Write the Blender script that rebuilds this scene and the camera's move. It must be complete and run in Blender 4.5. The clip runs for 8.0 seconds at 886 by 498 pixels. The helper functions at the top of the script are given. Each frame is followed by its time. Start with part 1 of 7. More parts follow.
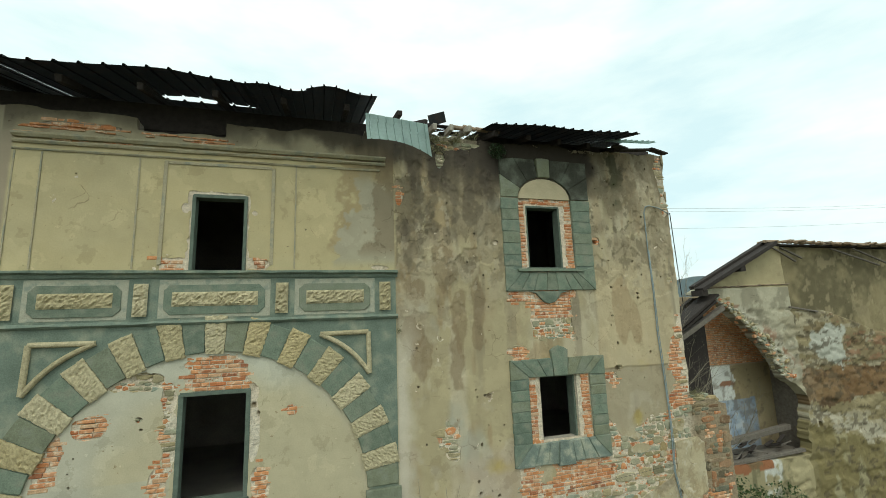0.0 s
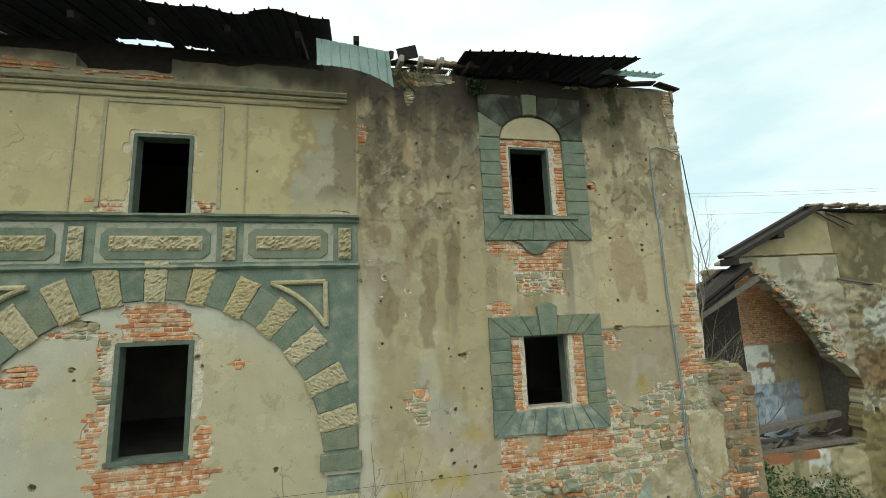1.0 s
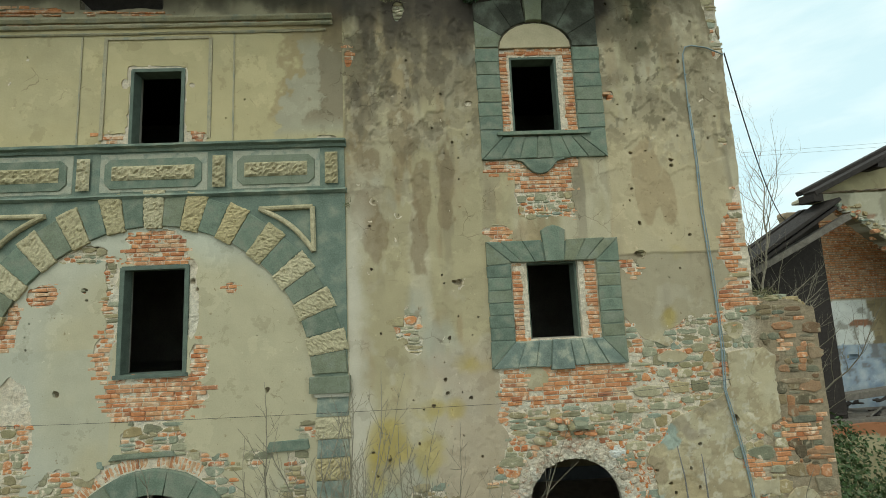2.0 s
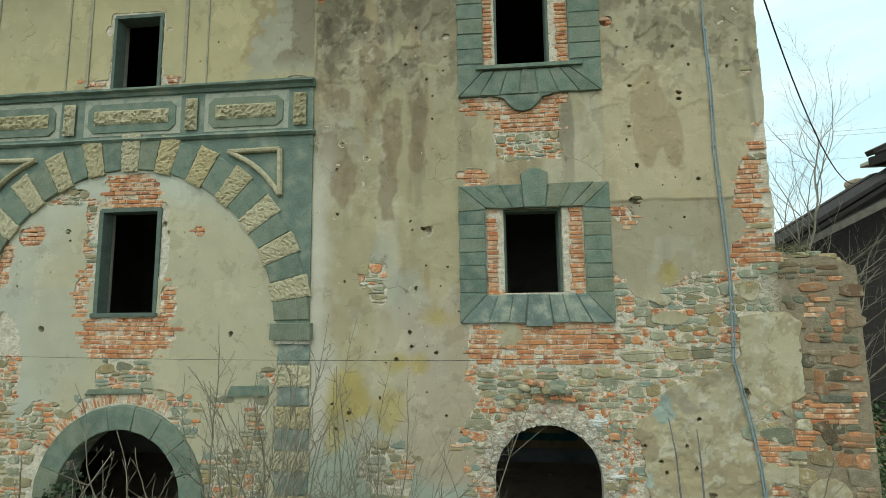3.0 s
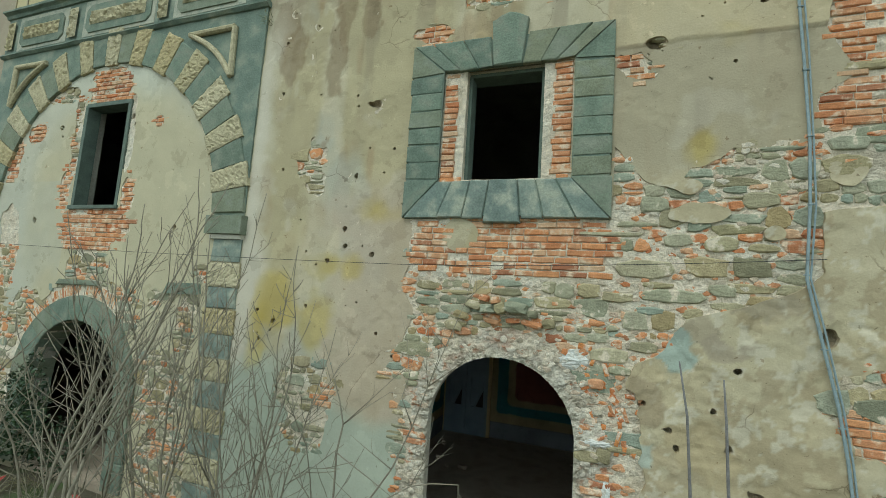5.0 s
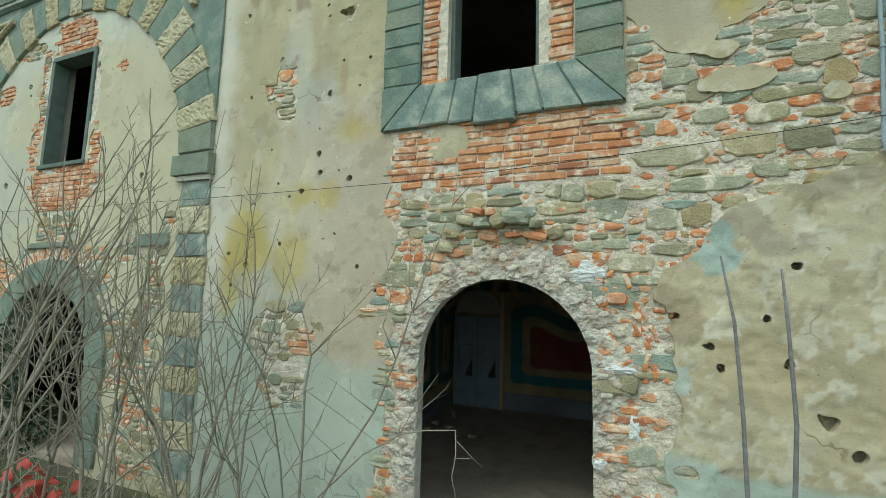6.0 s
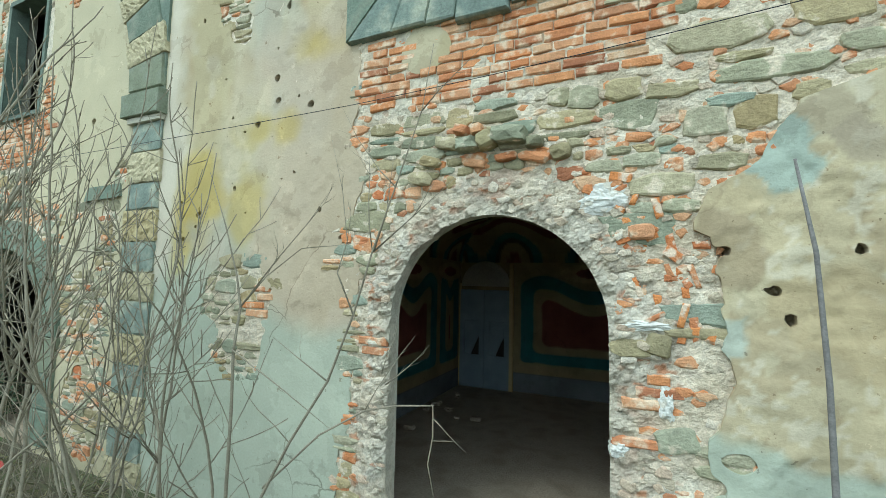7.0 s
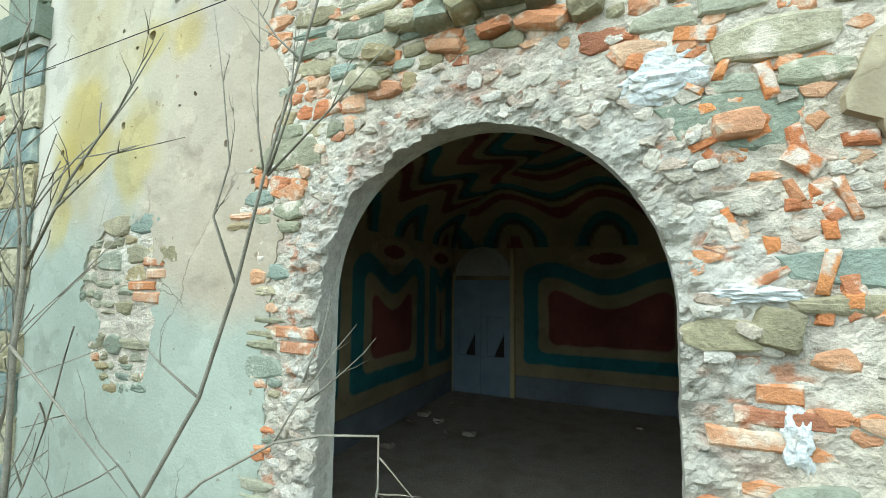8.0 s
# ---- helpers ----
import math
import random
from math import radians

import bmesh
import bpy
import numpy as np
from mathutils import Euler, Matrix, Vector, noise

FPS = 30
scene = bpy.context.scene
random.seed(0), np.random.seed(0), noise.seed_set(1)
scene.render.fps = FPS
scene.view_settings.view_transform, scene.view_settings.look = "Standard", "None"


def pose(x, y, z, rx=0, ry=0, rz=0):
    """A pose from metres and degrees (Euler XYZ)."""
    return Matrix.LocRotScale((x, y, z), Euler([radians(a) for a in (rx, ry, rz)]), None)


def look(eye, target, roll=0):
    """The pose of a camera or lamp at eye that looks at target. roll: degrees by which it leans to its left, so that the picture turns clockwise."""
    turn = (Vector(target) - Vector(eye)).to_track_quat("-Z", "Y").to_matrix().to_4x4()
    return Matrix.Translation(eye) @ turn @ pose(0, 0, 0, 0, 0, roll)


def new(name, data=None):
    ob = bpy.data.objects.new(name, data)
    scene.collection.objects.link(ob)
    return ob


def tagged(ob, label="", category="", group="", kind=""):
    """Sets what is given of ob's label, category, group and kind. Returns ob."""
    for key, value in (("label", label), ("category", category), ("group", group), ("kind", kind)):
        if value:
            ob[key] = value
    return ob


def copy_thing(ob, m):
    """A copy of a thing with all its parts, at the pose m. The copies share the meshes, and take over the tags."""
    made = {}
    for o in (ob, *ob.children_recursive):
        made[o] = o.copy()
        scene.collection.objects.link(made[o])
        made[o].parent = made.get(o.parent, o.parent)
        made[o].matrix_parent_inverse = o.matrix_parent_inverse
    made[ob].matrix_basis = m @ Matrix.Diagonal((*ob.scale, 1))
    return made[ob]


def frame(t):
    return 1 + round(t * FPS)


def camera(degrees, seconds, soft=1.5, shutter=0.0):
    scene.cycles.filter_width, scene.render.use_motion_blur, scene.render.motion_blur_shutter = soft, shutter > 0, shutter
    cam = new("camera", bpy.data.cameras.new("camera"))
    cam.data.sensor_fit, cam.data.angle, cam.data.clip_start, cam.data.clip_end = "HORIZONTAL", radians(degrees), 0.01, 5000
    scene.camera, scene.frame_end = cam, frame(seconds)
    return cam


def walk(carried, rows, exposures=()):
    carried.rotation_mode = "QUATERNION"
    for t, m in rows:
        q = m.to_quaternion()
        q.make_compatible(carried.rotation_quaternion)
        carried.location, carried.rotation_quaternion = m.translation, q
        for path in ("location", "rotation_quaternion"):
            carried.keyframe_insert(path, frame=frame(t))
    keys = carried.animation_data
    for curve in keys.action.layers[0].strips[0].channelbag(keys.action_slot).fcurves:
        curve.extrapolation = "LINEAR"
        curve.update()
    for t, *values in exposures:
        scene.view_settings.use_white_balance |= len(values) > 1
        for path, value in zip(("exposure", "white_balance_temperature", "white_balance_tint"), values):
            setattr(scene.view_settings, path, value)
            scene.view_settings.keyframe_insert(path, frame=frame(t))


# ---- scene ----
cam = camera(92.6, 8.0, soft=0.65)
PATH = [
    (0, (0.127, 0.057, 7.027), (0.687, 1.95, 7.351), -2.0),
    (0.5, (0.898, 0.467, 6.655), (1.381, 2.38, 6.983), -2.0),
    (1, (1.563, 0.803, 6.141), (1.969, 2.735, 6.458), -2.2),
    (1.5, (2.245, 1.035, 5.568), (2.5, 2.998, 5.852), -2.6),
    (1.7, (2.544, 1.137, 5.399), (2.723, 3.113, 5.656), -2.6),
    (2.8, (4.06, 1.771, 4.496), (3.927, 3.753, 4.726), -1.3),
    (3, (4.324, 1.942, 4.425), (4.145, 3.923, 4.634), -0.7),
    (3.5, (5.037, 2.353, 4.219), (4.672, 4.313, 4.379), 1.0),
    (4, (5.616, 2.89, 3.919), (5.085, 4.811, 4.08), 2.7),
    (4.5, (5.994, 3.488, 3.52), (5.366, 5.376, 3.719), 4.3),
    (4.7, (6.077, 3.703, 3.378), (5.43, 5.584, 3.58), 4.4),
    (5.8, (6.15, 4.664, 2.417), (5.423, 6.512, 2.657), 2.0),
    (6, (6.151, 4.831, 2.345), (5.415, 6.679, 2.555), 1.5),
    (6.5, (6.198, 5.275, 2.154), (5.406, 7.103, 2.324), 1.4),
    (7, (6.139, 5.736, 2.018), (5.32, 7.554, 2.173), 1.3),
    (7.5, (6.009, 6.267, 1.911), (5.183, 8.082, 2.075), 1.1),
    (8, (5.874, 6.868, 1.809), (5.044, 8.68, 1.973), 0.7),
]
walk(cam, [(t, look(eye, target, roll)) for t, eye, target, roll in PATH],
     exposures=[(0, 0.13, 6680, 1), (1.5, 0.11, 6620, 1), (3.5, 0.19, 6150, -2), (4.5, 0.19, 6130, 0), (6.0, 0.52, 5850, -3), (6.5, 0.55, 5800, -2), (7.0, 0.86, 5680, -2), (7.5, 1.14, 5600, -1), (8.0, 1.34, 5500, 0)])

# ---------- world, sun, exposure ----------
world = bpy.data.worlds.new("overcast_sky")
scene.world = world
world.use_nodes = True
wn, wl = world.node_tree.nodes, world.node_tree.links
wn.clear()
sky = wn.new("ShaderNodeTexSky")
sky.sky_type, sky.sun_disc = "NISHITA", False
sky.sun_elevation, sky.sun_rotation = radians(48), radians(200)
sky.air_density, sky.dust_density = 1.0, 2.0
coord = wn.new("ShaderNodeTexCoord")
cloud_map = wn.new("ShaderNodeMapping")
cloud_map.inputs["Scale"].default_value = (1.0, 1.0, 3.2)
cloud = wn.new("ShaderNodeTexNoise")
cloud.inputs["Scale"].default_value, cloud.inputs["Detail"].default_value, cloud.inputs["Roughness"].default_value = 2.2, 6.0, 0.55
ramp = wn.new("ShaderNodeValToRGB")
ramp.color_ramp.elements[0].position, ramp.color_ramp.elements[0].color = 0.32, (7.6, 9.6, 10.4, 1)
ramp.color_ramp.elements[1].position, ramp.color_ramp.elements[1].color = 0.60, (11.2, 11.9, 11.8, 1)
mix = wn.new("ShaderNodeMix")
mix.data_type = "RGBA"
mix.inputs["Factor"].default_value = 0.86
back = wn.new("ShaderNodeBackground")
back.inputs["Strength"].default_value = 0.098
out = wn.new("ShaderNodeOutputWorld")
wl.new(coord.outputs["Generated"], cloud_map.inputs["Vector"])
wl.new(cloud_map.outputs["Vector"], cloud.inputs["Vector"])
wl.new(cloud.outputs["Fac"], ramp.inputs["Fac"])
wl.new(sky.outputs["Color"], mix.inputs["A"])
wl.new(ramp.outputs["Color"], mix.inputs["B"])
wl.new(mix.outputs["Result"], back.inputs["Color"])
wl.new(back.outputs["Background"], out.inputs["Surface"])
sun = new("sun", bpy.data.lights.new("sun", "SUN"))
sun.data.energy, sun.data.angle, sun.data.color = 1.0, radians(25), (1.0, 0.97, 0.92)
sun.matrix_world = look((-6, -14, 22), (0, 0, 0))

# ---------- materials ----------
def material(name, colour=(0.5, 0.5, 0.5), rough=0.85, metal=0.0, grain=8.0, amount=0.25, bump=0.3, fine=60.0, tint="", spread=None, second=None, spec=0.3, patch=(0.48, 0.66), cracks=0.0):
    """A surface with broad blotches, fine grain and relief. tint: colour attribute as the base; spread: list of colours picked by 'object' or 'island' random."""
    m = bpy.data.materials.new(name)
    m.use_nodes = True
    n, l = m.node_tree.nodes, m.node_tree.links
    p = n["Principled BSDF"]
    p.inputs["Roughness"].default_value, p.inputs["Metallic"].default_value = rough, metal
    p.inputs["Specular IOR Level"].default_value = spec
    geo = n.new("ShaderNodeNewGeometry")
    if spread:
        pick, colours = spread
        src = n.new("ShaderNodeObjectInfo").outputs["Random"] if pick == "object" else geo.outputs["Random Per Island"]
        r = n.new("ShaderNodeValToRGB")
        r.color_ramp.interpolation = "LINEAR"
        e = r.color_ramp.elements
        for i, c in enumerate(colours):
            k = e[i] if i < 2 else e.new(1.0)
            k.position = i / (len(colours) - 1)
        for i, c in enumerate(colours):
            e[i].position, e[i].color = i / (len(colours) - 1), (*c, 1)
        l.new(src, r.inputs["Fac"])
        base = r.outputs["Color"]
    elif tint:
        a = n.new("ShaderNodeAttribute")
        a.attribute_name = tint
        base = a.outputs["Color"]
    else:
        c = n.new("ShaderNodeRGB")
        c.outputs[0].default_value = (*colour, 1)
        base = c.outputs[0]
    big, small = n.new("ShaderNodeTexNoise"), n.new("ShaderNodeTexNoise")
    big.inputs["Scale"].default_value, big.inputs["Detail"].default_value = grain, 5
    small.inputs["Scale"].default_value, small.inputs["Detail"].default_value, small.inputs["Roughness"].default_value = fine, 6, 0.65
    l.new(geo.outputs["Position"], big.inputs["Vector"])
    l.new(geo.outputs["Position"], small.inputs["Vector"])
    if second:
        mx = n.new("ShaderNodeMix")
        mx.data_type = "RGBA"
        rr = n.new("ShaderNodeMapRange")
        rr.inputs["From Min"].default_value, rr.inputs["From Max"].default_value = patch
        l.new(big.outputs["Fac"], rr.inputs["Value"])
        l.new(rr.outputs["Result"], mx.inputs["Factor"])
        l.new(base, mx.inputs["A"])
        mx.inputs["B"].default_value = (*second, 1)
        base = mx.outputs["Result"]
    add = n.new("ShaderNodeMath")
    add.operation = "ADD"
    l.new(big.outputs["Fac"], add.inputs[0])
    l.new(small.outputs["Fac"], add.inputs[1])
    mr = n.new("ShaderNodeMapRange")
    mr.inputs["From Min"].default_value, mr.inputs["From Max"].default_value = 0.65, 1.35
    mr.inputs["To Min"].default_value, mr.inputs["To Max"].default_value = 1 - amount, 1 + amount
    l.new(add.outputs[0], mr.inputs["Value"])
    mul = n.new("ShaderNodeMix")
    mul.data_type, mul.blend_type = "RGBA", "MULTIPLY"
    mul.inputs["Factor"].default_value = 1.0
    l.new(base, mul.inputs["A"])
    l.new(mr.outputs["Result"], mul.inputs["B"])
    l.new(mul.outputs["Result"], p.inputs["Base Color"])
    height = small.outputs["Fac"]
    if cracks:
        # a net of hairline cracks, broken up by noise, and small pits
        warp = n.new("ShaderNodeVectorMath")
        warp.operation = "MULTIPLY_ADD"
        l.new(big.outputs["Color"], warp.inputs[0])
        warp.inputs[1].default_value = (0.35, 0.35, 0.35)
        l.new(geo.outputs["Position"], warp.inputs[2])
        cell = n.new("ShaderNodeTexVoronoi")
        cell.feature = "DISTANCE_TO_EDGE"
        cell.inputs["Scale"].default_value = 1.7
        l.new(warp.outputs["Vector"], cell.inputs["Vector"])
        thin = n.new("ShaderNodeMapRange")
        thin.inputs["From Min"].default_value, thin.inputs["From Max"].default_value = 0.004, 0.011
        thin.inputs["To Min"].default_value, thin.inputs["To Max"].default_value = 1.0, 0.0
        l.new(cell.outputs["Distance"], thin.inputs["Value"])
        where = n.new("ShaderNodeTexNoise")
        where.inputs["Scale"].default_value, where.inputs["Detail"].default_value = 1.6, 3
        l.new(geo.outputs["Position"], where.inputs["Vector"])
        gate_by = n.new("ShaderNodeMapRange")
        gate_by.inputs["From Min"].default_value, gate_by.inputs["From Max"].default_value = 0.58, 0.68
        l.new(where.outputs["Fac"], gate_by.inputs["Value"])
        crack = n.new("ShaderNodeMath")
        crack.operation = "MULTIPLY"
        l.new(thin.outputs["Result"], crack.inputs[0])
        l.new(gate_by.outputs["Result"], crack.inputs[1])
        pit = n.new("ShaderNodeTexNoise")
        pit.inputs["Scale"].default_value, pit.inputs["Detail"].default_value = 26.0, 4
        l.new(geo.outputs["Position"], pit.inputs["Vector"])
        deep = n.new("ShaderNodeMapRange")
        deep.inputs["From Min"].default_value, deep.inputs["From Max"].default_value = 0.70, 0.73
        l.new(pit.outputs["Fac"], deep.inputs["Value"])
        marks = n.new("ShaderNodeMath")
        marks.operation = "MAXIMUM"
        l.new(crack.outputs[0], marks.inputs[0])
        l.new(deep.outputs["Result"], marks.inputs[1])
        dark = n.new("ShaderNodeMix")
        dark.data_type, dark.blend_type = "RGBA", "MULTIPLY"
        scaled = n.new("ShaderNodeMath")
        scaled.operation = "MULTIPLY"
        scaled.inputs[1].default_value = cracks
        l.new(marks.outputs[0], scaled.inputs[0])
        l.new(scaled.outputs[0], dark.inputs["Factor"])
        # sharp-edged flakes of lighter and darker coats
        coat = mul.outputs["Result"]
        for size, lo, hi, tone in ((1.1, 0.575, 0.582, (1.09, 1.09, 1.09, 1)), (2.3, 0.610, 0.616, (0.88, 0.87, 0.86, 1)), (6.0, 0.665, 0.672, (1.20, 1.20, 1.21, 1)), (9.0, 0.690, 0.697, (0.66, 0.60, 0.54, 1))):
            chip = n.new("ShaderNodeTexNoise")
            chip.inputs["Scale"].default_value, chip.inputs["Detail"].default_value, chip.inputs["Roughness"].default_value = size, 9, 0.62
            l.new(geo.outputs["Position"], chip.inputs["Vector"])
            edge = n.new("ShaderNodeMapRange")
            edge.inputs["From Min"].default_value, edge.inputs["From Max"].default_value = lo, hi
            l.new(chip.outputs["Fac"], edge.inputs["Value"])
            over = n.new("ShaderNodeMix")
            over.data_type, over.blend_type = "RGBA", "MULTIPLY"
            l.new(edge.outputs["Result"], over.inputs["Factor"])
            l.new(coat, over.inputs["A"])
            over.inputs["B"].default_value = tone
            coat = over.outputs["Result"]
        l.new(coat, dark.inputs["A"])
        dark.inputs["B"].default_value = (0.30, 0.26, 0.22, 1)
        l.new(dark.outputs["Result"], p.inputs["Base Color"])
        lower = n.new("ShaderNodeMath")
        lower.operation = "MULTIPLY_ADD"
        l.new(marks.outputs[0], lower.inputs[0])
        lower.inputs[1].default_value = -0.5
        l.new(small.outputs["Fac"], lower.inputs[2])
        height = lower.outputs[0]
    b = n.new("ShaderNodeBump")
    b.inputs["Strength"].default_value, b.inputs["Distance"].default_value = bump, 0.02
    l.new(height, b.inputs["Height"])
    l.new(b.outputs["Normal"], p.inputs["Normal"])
    return m

BRICKS = [(0.57, 0.235, 0.095), (0.64, 0.30, 0.135), (0.50, 0.225, 0.11), (0.63, 0.34, 0.175), (0.36, 0.15, 0.08), (0.60, 0.245, 0.10), (0.58, 0.38, 0.23), (0.64, 0.36, 0.20), (0.50, 0.175, 0.07), (0.62, 0.31, 0.15)]
STONES = [(0.31, 0.27, 0.15), (0.36, 0.30, 0.17), (0.24, 0.27, 0.20), (0.38, 0.32, 0.19), (0.21, 0.21, 0.14), (0.37, 0.28, 0.14), (0.42, 0.37, 0.24), (0.26, 0.31, 0.25), (0.42, 0.34, 0.19), (0.33, 0.32, 0.21), (0.38, 0.35, 0.24), (0.28, 0.31, 0.23)]
GREENS = [(0.165, 0.210, 0.155), (0.195, 0.240, 0.178), (0.145, 0.185, 0.142), (0.225, 0.235, 0.155), (0.175, 0.220, 0.170)]
CHIPS = [(0.58, 0.50, 0.385), (0.66, 0.59, 0.48), (0.48, 0.41, 0.30), (0.55, 0.42, 0.31), (0.60, 0.53, 0.41), (0.38, 0.32, 0.235)]
M = dict(
    plaster=material("old_lime_plaster", tint="tint", grain=2.6, fine=48, amount=0.10, bump=0.26, rough=0.92, spec=0.15, cracks=0.55),
    mortar=material("lime_mortar", tint="tint", grain=14, fine=55, amount=0.30, bump=1.0, rough=0.95, spec=0.1),
    brick=material("fired_brick", spread=("object", BRICKS), grain=13, fine=80, amount=0.26, bump=0.7, second=(0.62, 0.48, 0.34), patch=(0.52, 0.66), spec=0.15),
    bricks=material("fired_brick_joined", spread=("island", BRICKS), grain=13, fine=80, amount=0.26, bump=0.7, second=(0.62, 0.48, 0.34), patch=(0.52, 0.66), spec=0.15),
    orangebrick=material("bright_orange_brick", spread=("object", [(0.56, 0.20, 0.07), (0.62, 0.26, 0.09), (0.48, 0.17, 0.07), (0.60, 0.33, 0.17)]), grain=13, fine=80, amount=0.30, bump=0.7, second=(0.62, 0.50, 0.38), patch=(0.52, 0.60), spec=0.15),
    stone=material("rubble_stone", spread=("object", STONES), grain=9, fine=50, amount=0.30, bump=0.8, second=(0.56, 0.48, 0.36), patch=(0.60, 0.68), spec=0.2),
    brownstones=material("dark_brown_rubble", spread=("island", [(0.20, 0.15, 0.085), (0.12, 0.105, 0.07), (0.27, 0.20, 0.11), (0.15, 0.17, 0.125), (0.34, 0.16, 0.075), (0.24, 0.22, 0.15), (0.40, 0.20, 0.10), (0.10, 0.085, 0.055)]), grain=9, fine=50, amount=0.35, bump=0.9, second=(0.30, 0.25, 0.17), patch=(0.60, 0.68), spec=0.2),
    stones=material("rubble_stone_joined", spread=("island", STONES), grain=9, fine=50, amount=0.30, bump=0.8, second=(0.56, 0.48, 0.36), patch=(0.60, 0.68), spec=0.2),
    green=material("grey_green_sandstone", spread=("object", GREENS), grain=6, fine=45, amount=0.34, bump=0.5, second=(0.19, 0.205, 0.155), spec=0.2),
    # darker green sandstone: rain soot and the eaves' shade in one colour
    greensootshade=material("soot_and_shade_dark_sandstone", spread=("object", [(0.055, 0.056, 0.043), (0.075, 0.076, 0.058), (0.048, 0.048, 0.038)]), grain=3, fine=45, amount=0.4, bump=0.5, second=(0.12, 0.13, 0.10), spec=0.15),
    washed=material("washed_pale_sandstone", spread=("object", [(0.19, 0.235, 0.20), (0.23, 0.27, 0.225), (0.16, 0.20, 0.175)]), grain=6, fine=45, amount=0.36, bump=0.5, second=(0.30, 0.31, 0.24), spec=0.2),
    chips=material("mortar_chip", spread=("island", CHIPS), grain=20, fine=90, amount=0.4, bump=0.8, spec=0.1),
    greenwash=material("grey_green_limewash", (0.165, 0.208, 0.165), grain=3.5, fine=40, amount=0.30, bump=0.45, second=(0.225, 0.245, 0.185), spec=0.2),
    tan=material("vermiculated_tan_stucco", spread=("object", [(0.43, 0.37, 0.22), (0.50, 0.44, 0.29), (0.38, 0.33, 0.20), (0.46, 0.38, 0.21)]), grain=18, fine=42, amount=0.34, bump=0.9, spec=0.1),
    white=material("flaking_white_lime", (0.50, 0.47, 0.38), grain=9, fine=50, amount=0.2, bump=0.3, second=(0.36, 0.33, 0.25)),
    limeclot=material("white_plaster_clot", (0.66, 0.65, 0.60), grain=18, fine=70, amount=0.15, bump=0.7, second=(0.55, 0.51, 0.43), patch=(0.55, 0.62)),
    fadedlime=material("faded_lime_border", (0.40, 0.39, 0.30), grain=7, fine=50, amount=0.25, bump=0.3, second=(0.22, 0.25, 0.20)),
    cream=material("cream_lime_coat", (0.47, 0.40, 0.26), grain=4, fine=40, amount=0.15, bump=0.25),
    moulding=material("weathered_moulding", (0.40, 0.35, 0.23), grain=5, fine=45, amount=0.3, bump=0.4, second=(0.24, 0.24, 0.18)),
    wood=material("grey_weathered_timber", (0.16, 0.14, 0.115), grain=10, fine=90, amount=0.4, bump=0.5),
    # near-black, for timbers and for sheets that paint unlit gaps
    darkwood=material("dark_timber_and_shade", (0.035, 0.028, 0.024), grain=10, fine=90, amount=0.4, bump=0.5),
    greenwood=material("green_painted_timber", (0.115, 0.145, 0.115), grain=8, fine=70, amount=0.3, bump=0.3),
    metal=material("dark_corrugated_steel", (0.016, 0.019, 0.019), rough=0.55, metal=0.35, grain=5, fine=40, amount=0.4, bump=0.1, second=(0.03, 0.02, 0.014), spec=0.4),
    sheet=material("pale_green_corrugated_sheet", (0.46, 0.60, 0.56), rough=0.45, grain=4, fine=30, amount=0.12, bump=0.05, second=(0.36, 0.48, 0.45), spec=0.5),
    tile=material("terracotta_roof_tile", spread=("object", [(0.25, 0.17, 0.11), (0.32, 0.24, 0.16), (0.20, 0.16, 0.12), (0.36, 0.26, 0.17)]), grain=14, fine=70, amount=0.4, bump=0.5),
    cable=material("blue_grey_cable_sheath", (0.24, 0.30, 0.31), rough=0.55, grain=20, fine=90, amount=0.2, bump=0.1),
    black=material("black_cable", (0.02, 0.02, 0.022), rough=0.6, grain=20, amount=0.1, bump=0.05),
    bark=material("grey_brown_bark", (0.25, 0.22, 0.16), grain=14, fine=120, amount=0.35, bump=0.4),
    cane=material("weathered_grey_cane", (0.17, 0.16, 0.15), grain=20, fine=90, amount=0.35, bump=0.3),
    leaf=material("dark_ivy_leaf", spread=("island", [(0.022, 0.05, 0.018), (0.04, 0.075, 0.025), (0.018, 0.035, 0.014), (0.06, 0.085, 0.03)]), rough=0.5, grain=30, amount=0.25, bump=0.05, spec=0.4),
    bushleaf=material("evergreen_leaf", spread=("island", [(0.05, 0.09, 0.03), (0.08, 0.13, 0.045), (0.035, 0.06, 0.022), (0.12, 0.13, 0.06)]), rough=0.5, grain=30, amount=0.25, bump=0.05, spec=0.3),
    dry=material("dry_grass", spread=("island", [(0.22, 0.19, 0.10), (0.12, 0.14, 0.06), (0.30, 0.26, 0.15), (0.08, 0.10, 0.045)]), grain=30, amount=0.25, bump=0.05),
    red=material("faded_red_plastic_net", (0.34, 0.05, 0.035), rough=0.6, grain=14, amount=0.3, bump=0.1),
    ground=material("weedy_earth", (0.10, 0.085, 0.055), grain=1.2, fine=30, amount=0.45, bump=0.6, second=(0.06, 0.085, 0.03)),
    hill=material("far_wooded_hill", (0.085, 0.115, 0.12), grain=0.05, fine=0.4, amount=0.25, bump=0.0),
    dirt=material("dusty_earth_floor", (0.40, 0.325, 0.24), grain=2.5, fine=40, amount=0.35, bump=0.5, second=(0.25, 0.20, 0.145)),
    inner=material("grimy_inner_plaster", (0.36, 0.33, 0.27), grain=1.5, fine=30, amount=0.3, bump=0.3),
    ochre=material("painted_ochre_wall", (0.46, 0.36, 0.18), grain=2, fine=30, amount=0.2, bump=0.15),
    doorpaint=material("pale_grey_blue_door_paint", (0.22, 0.27, 0.30), grain=4, fine=50, amount=0.2, bump=0.15),
)

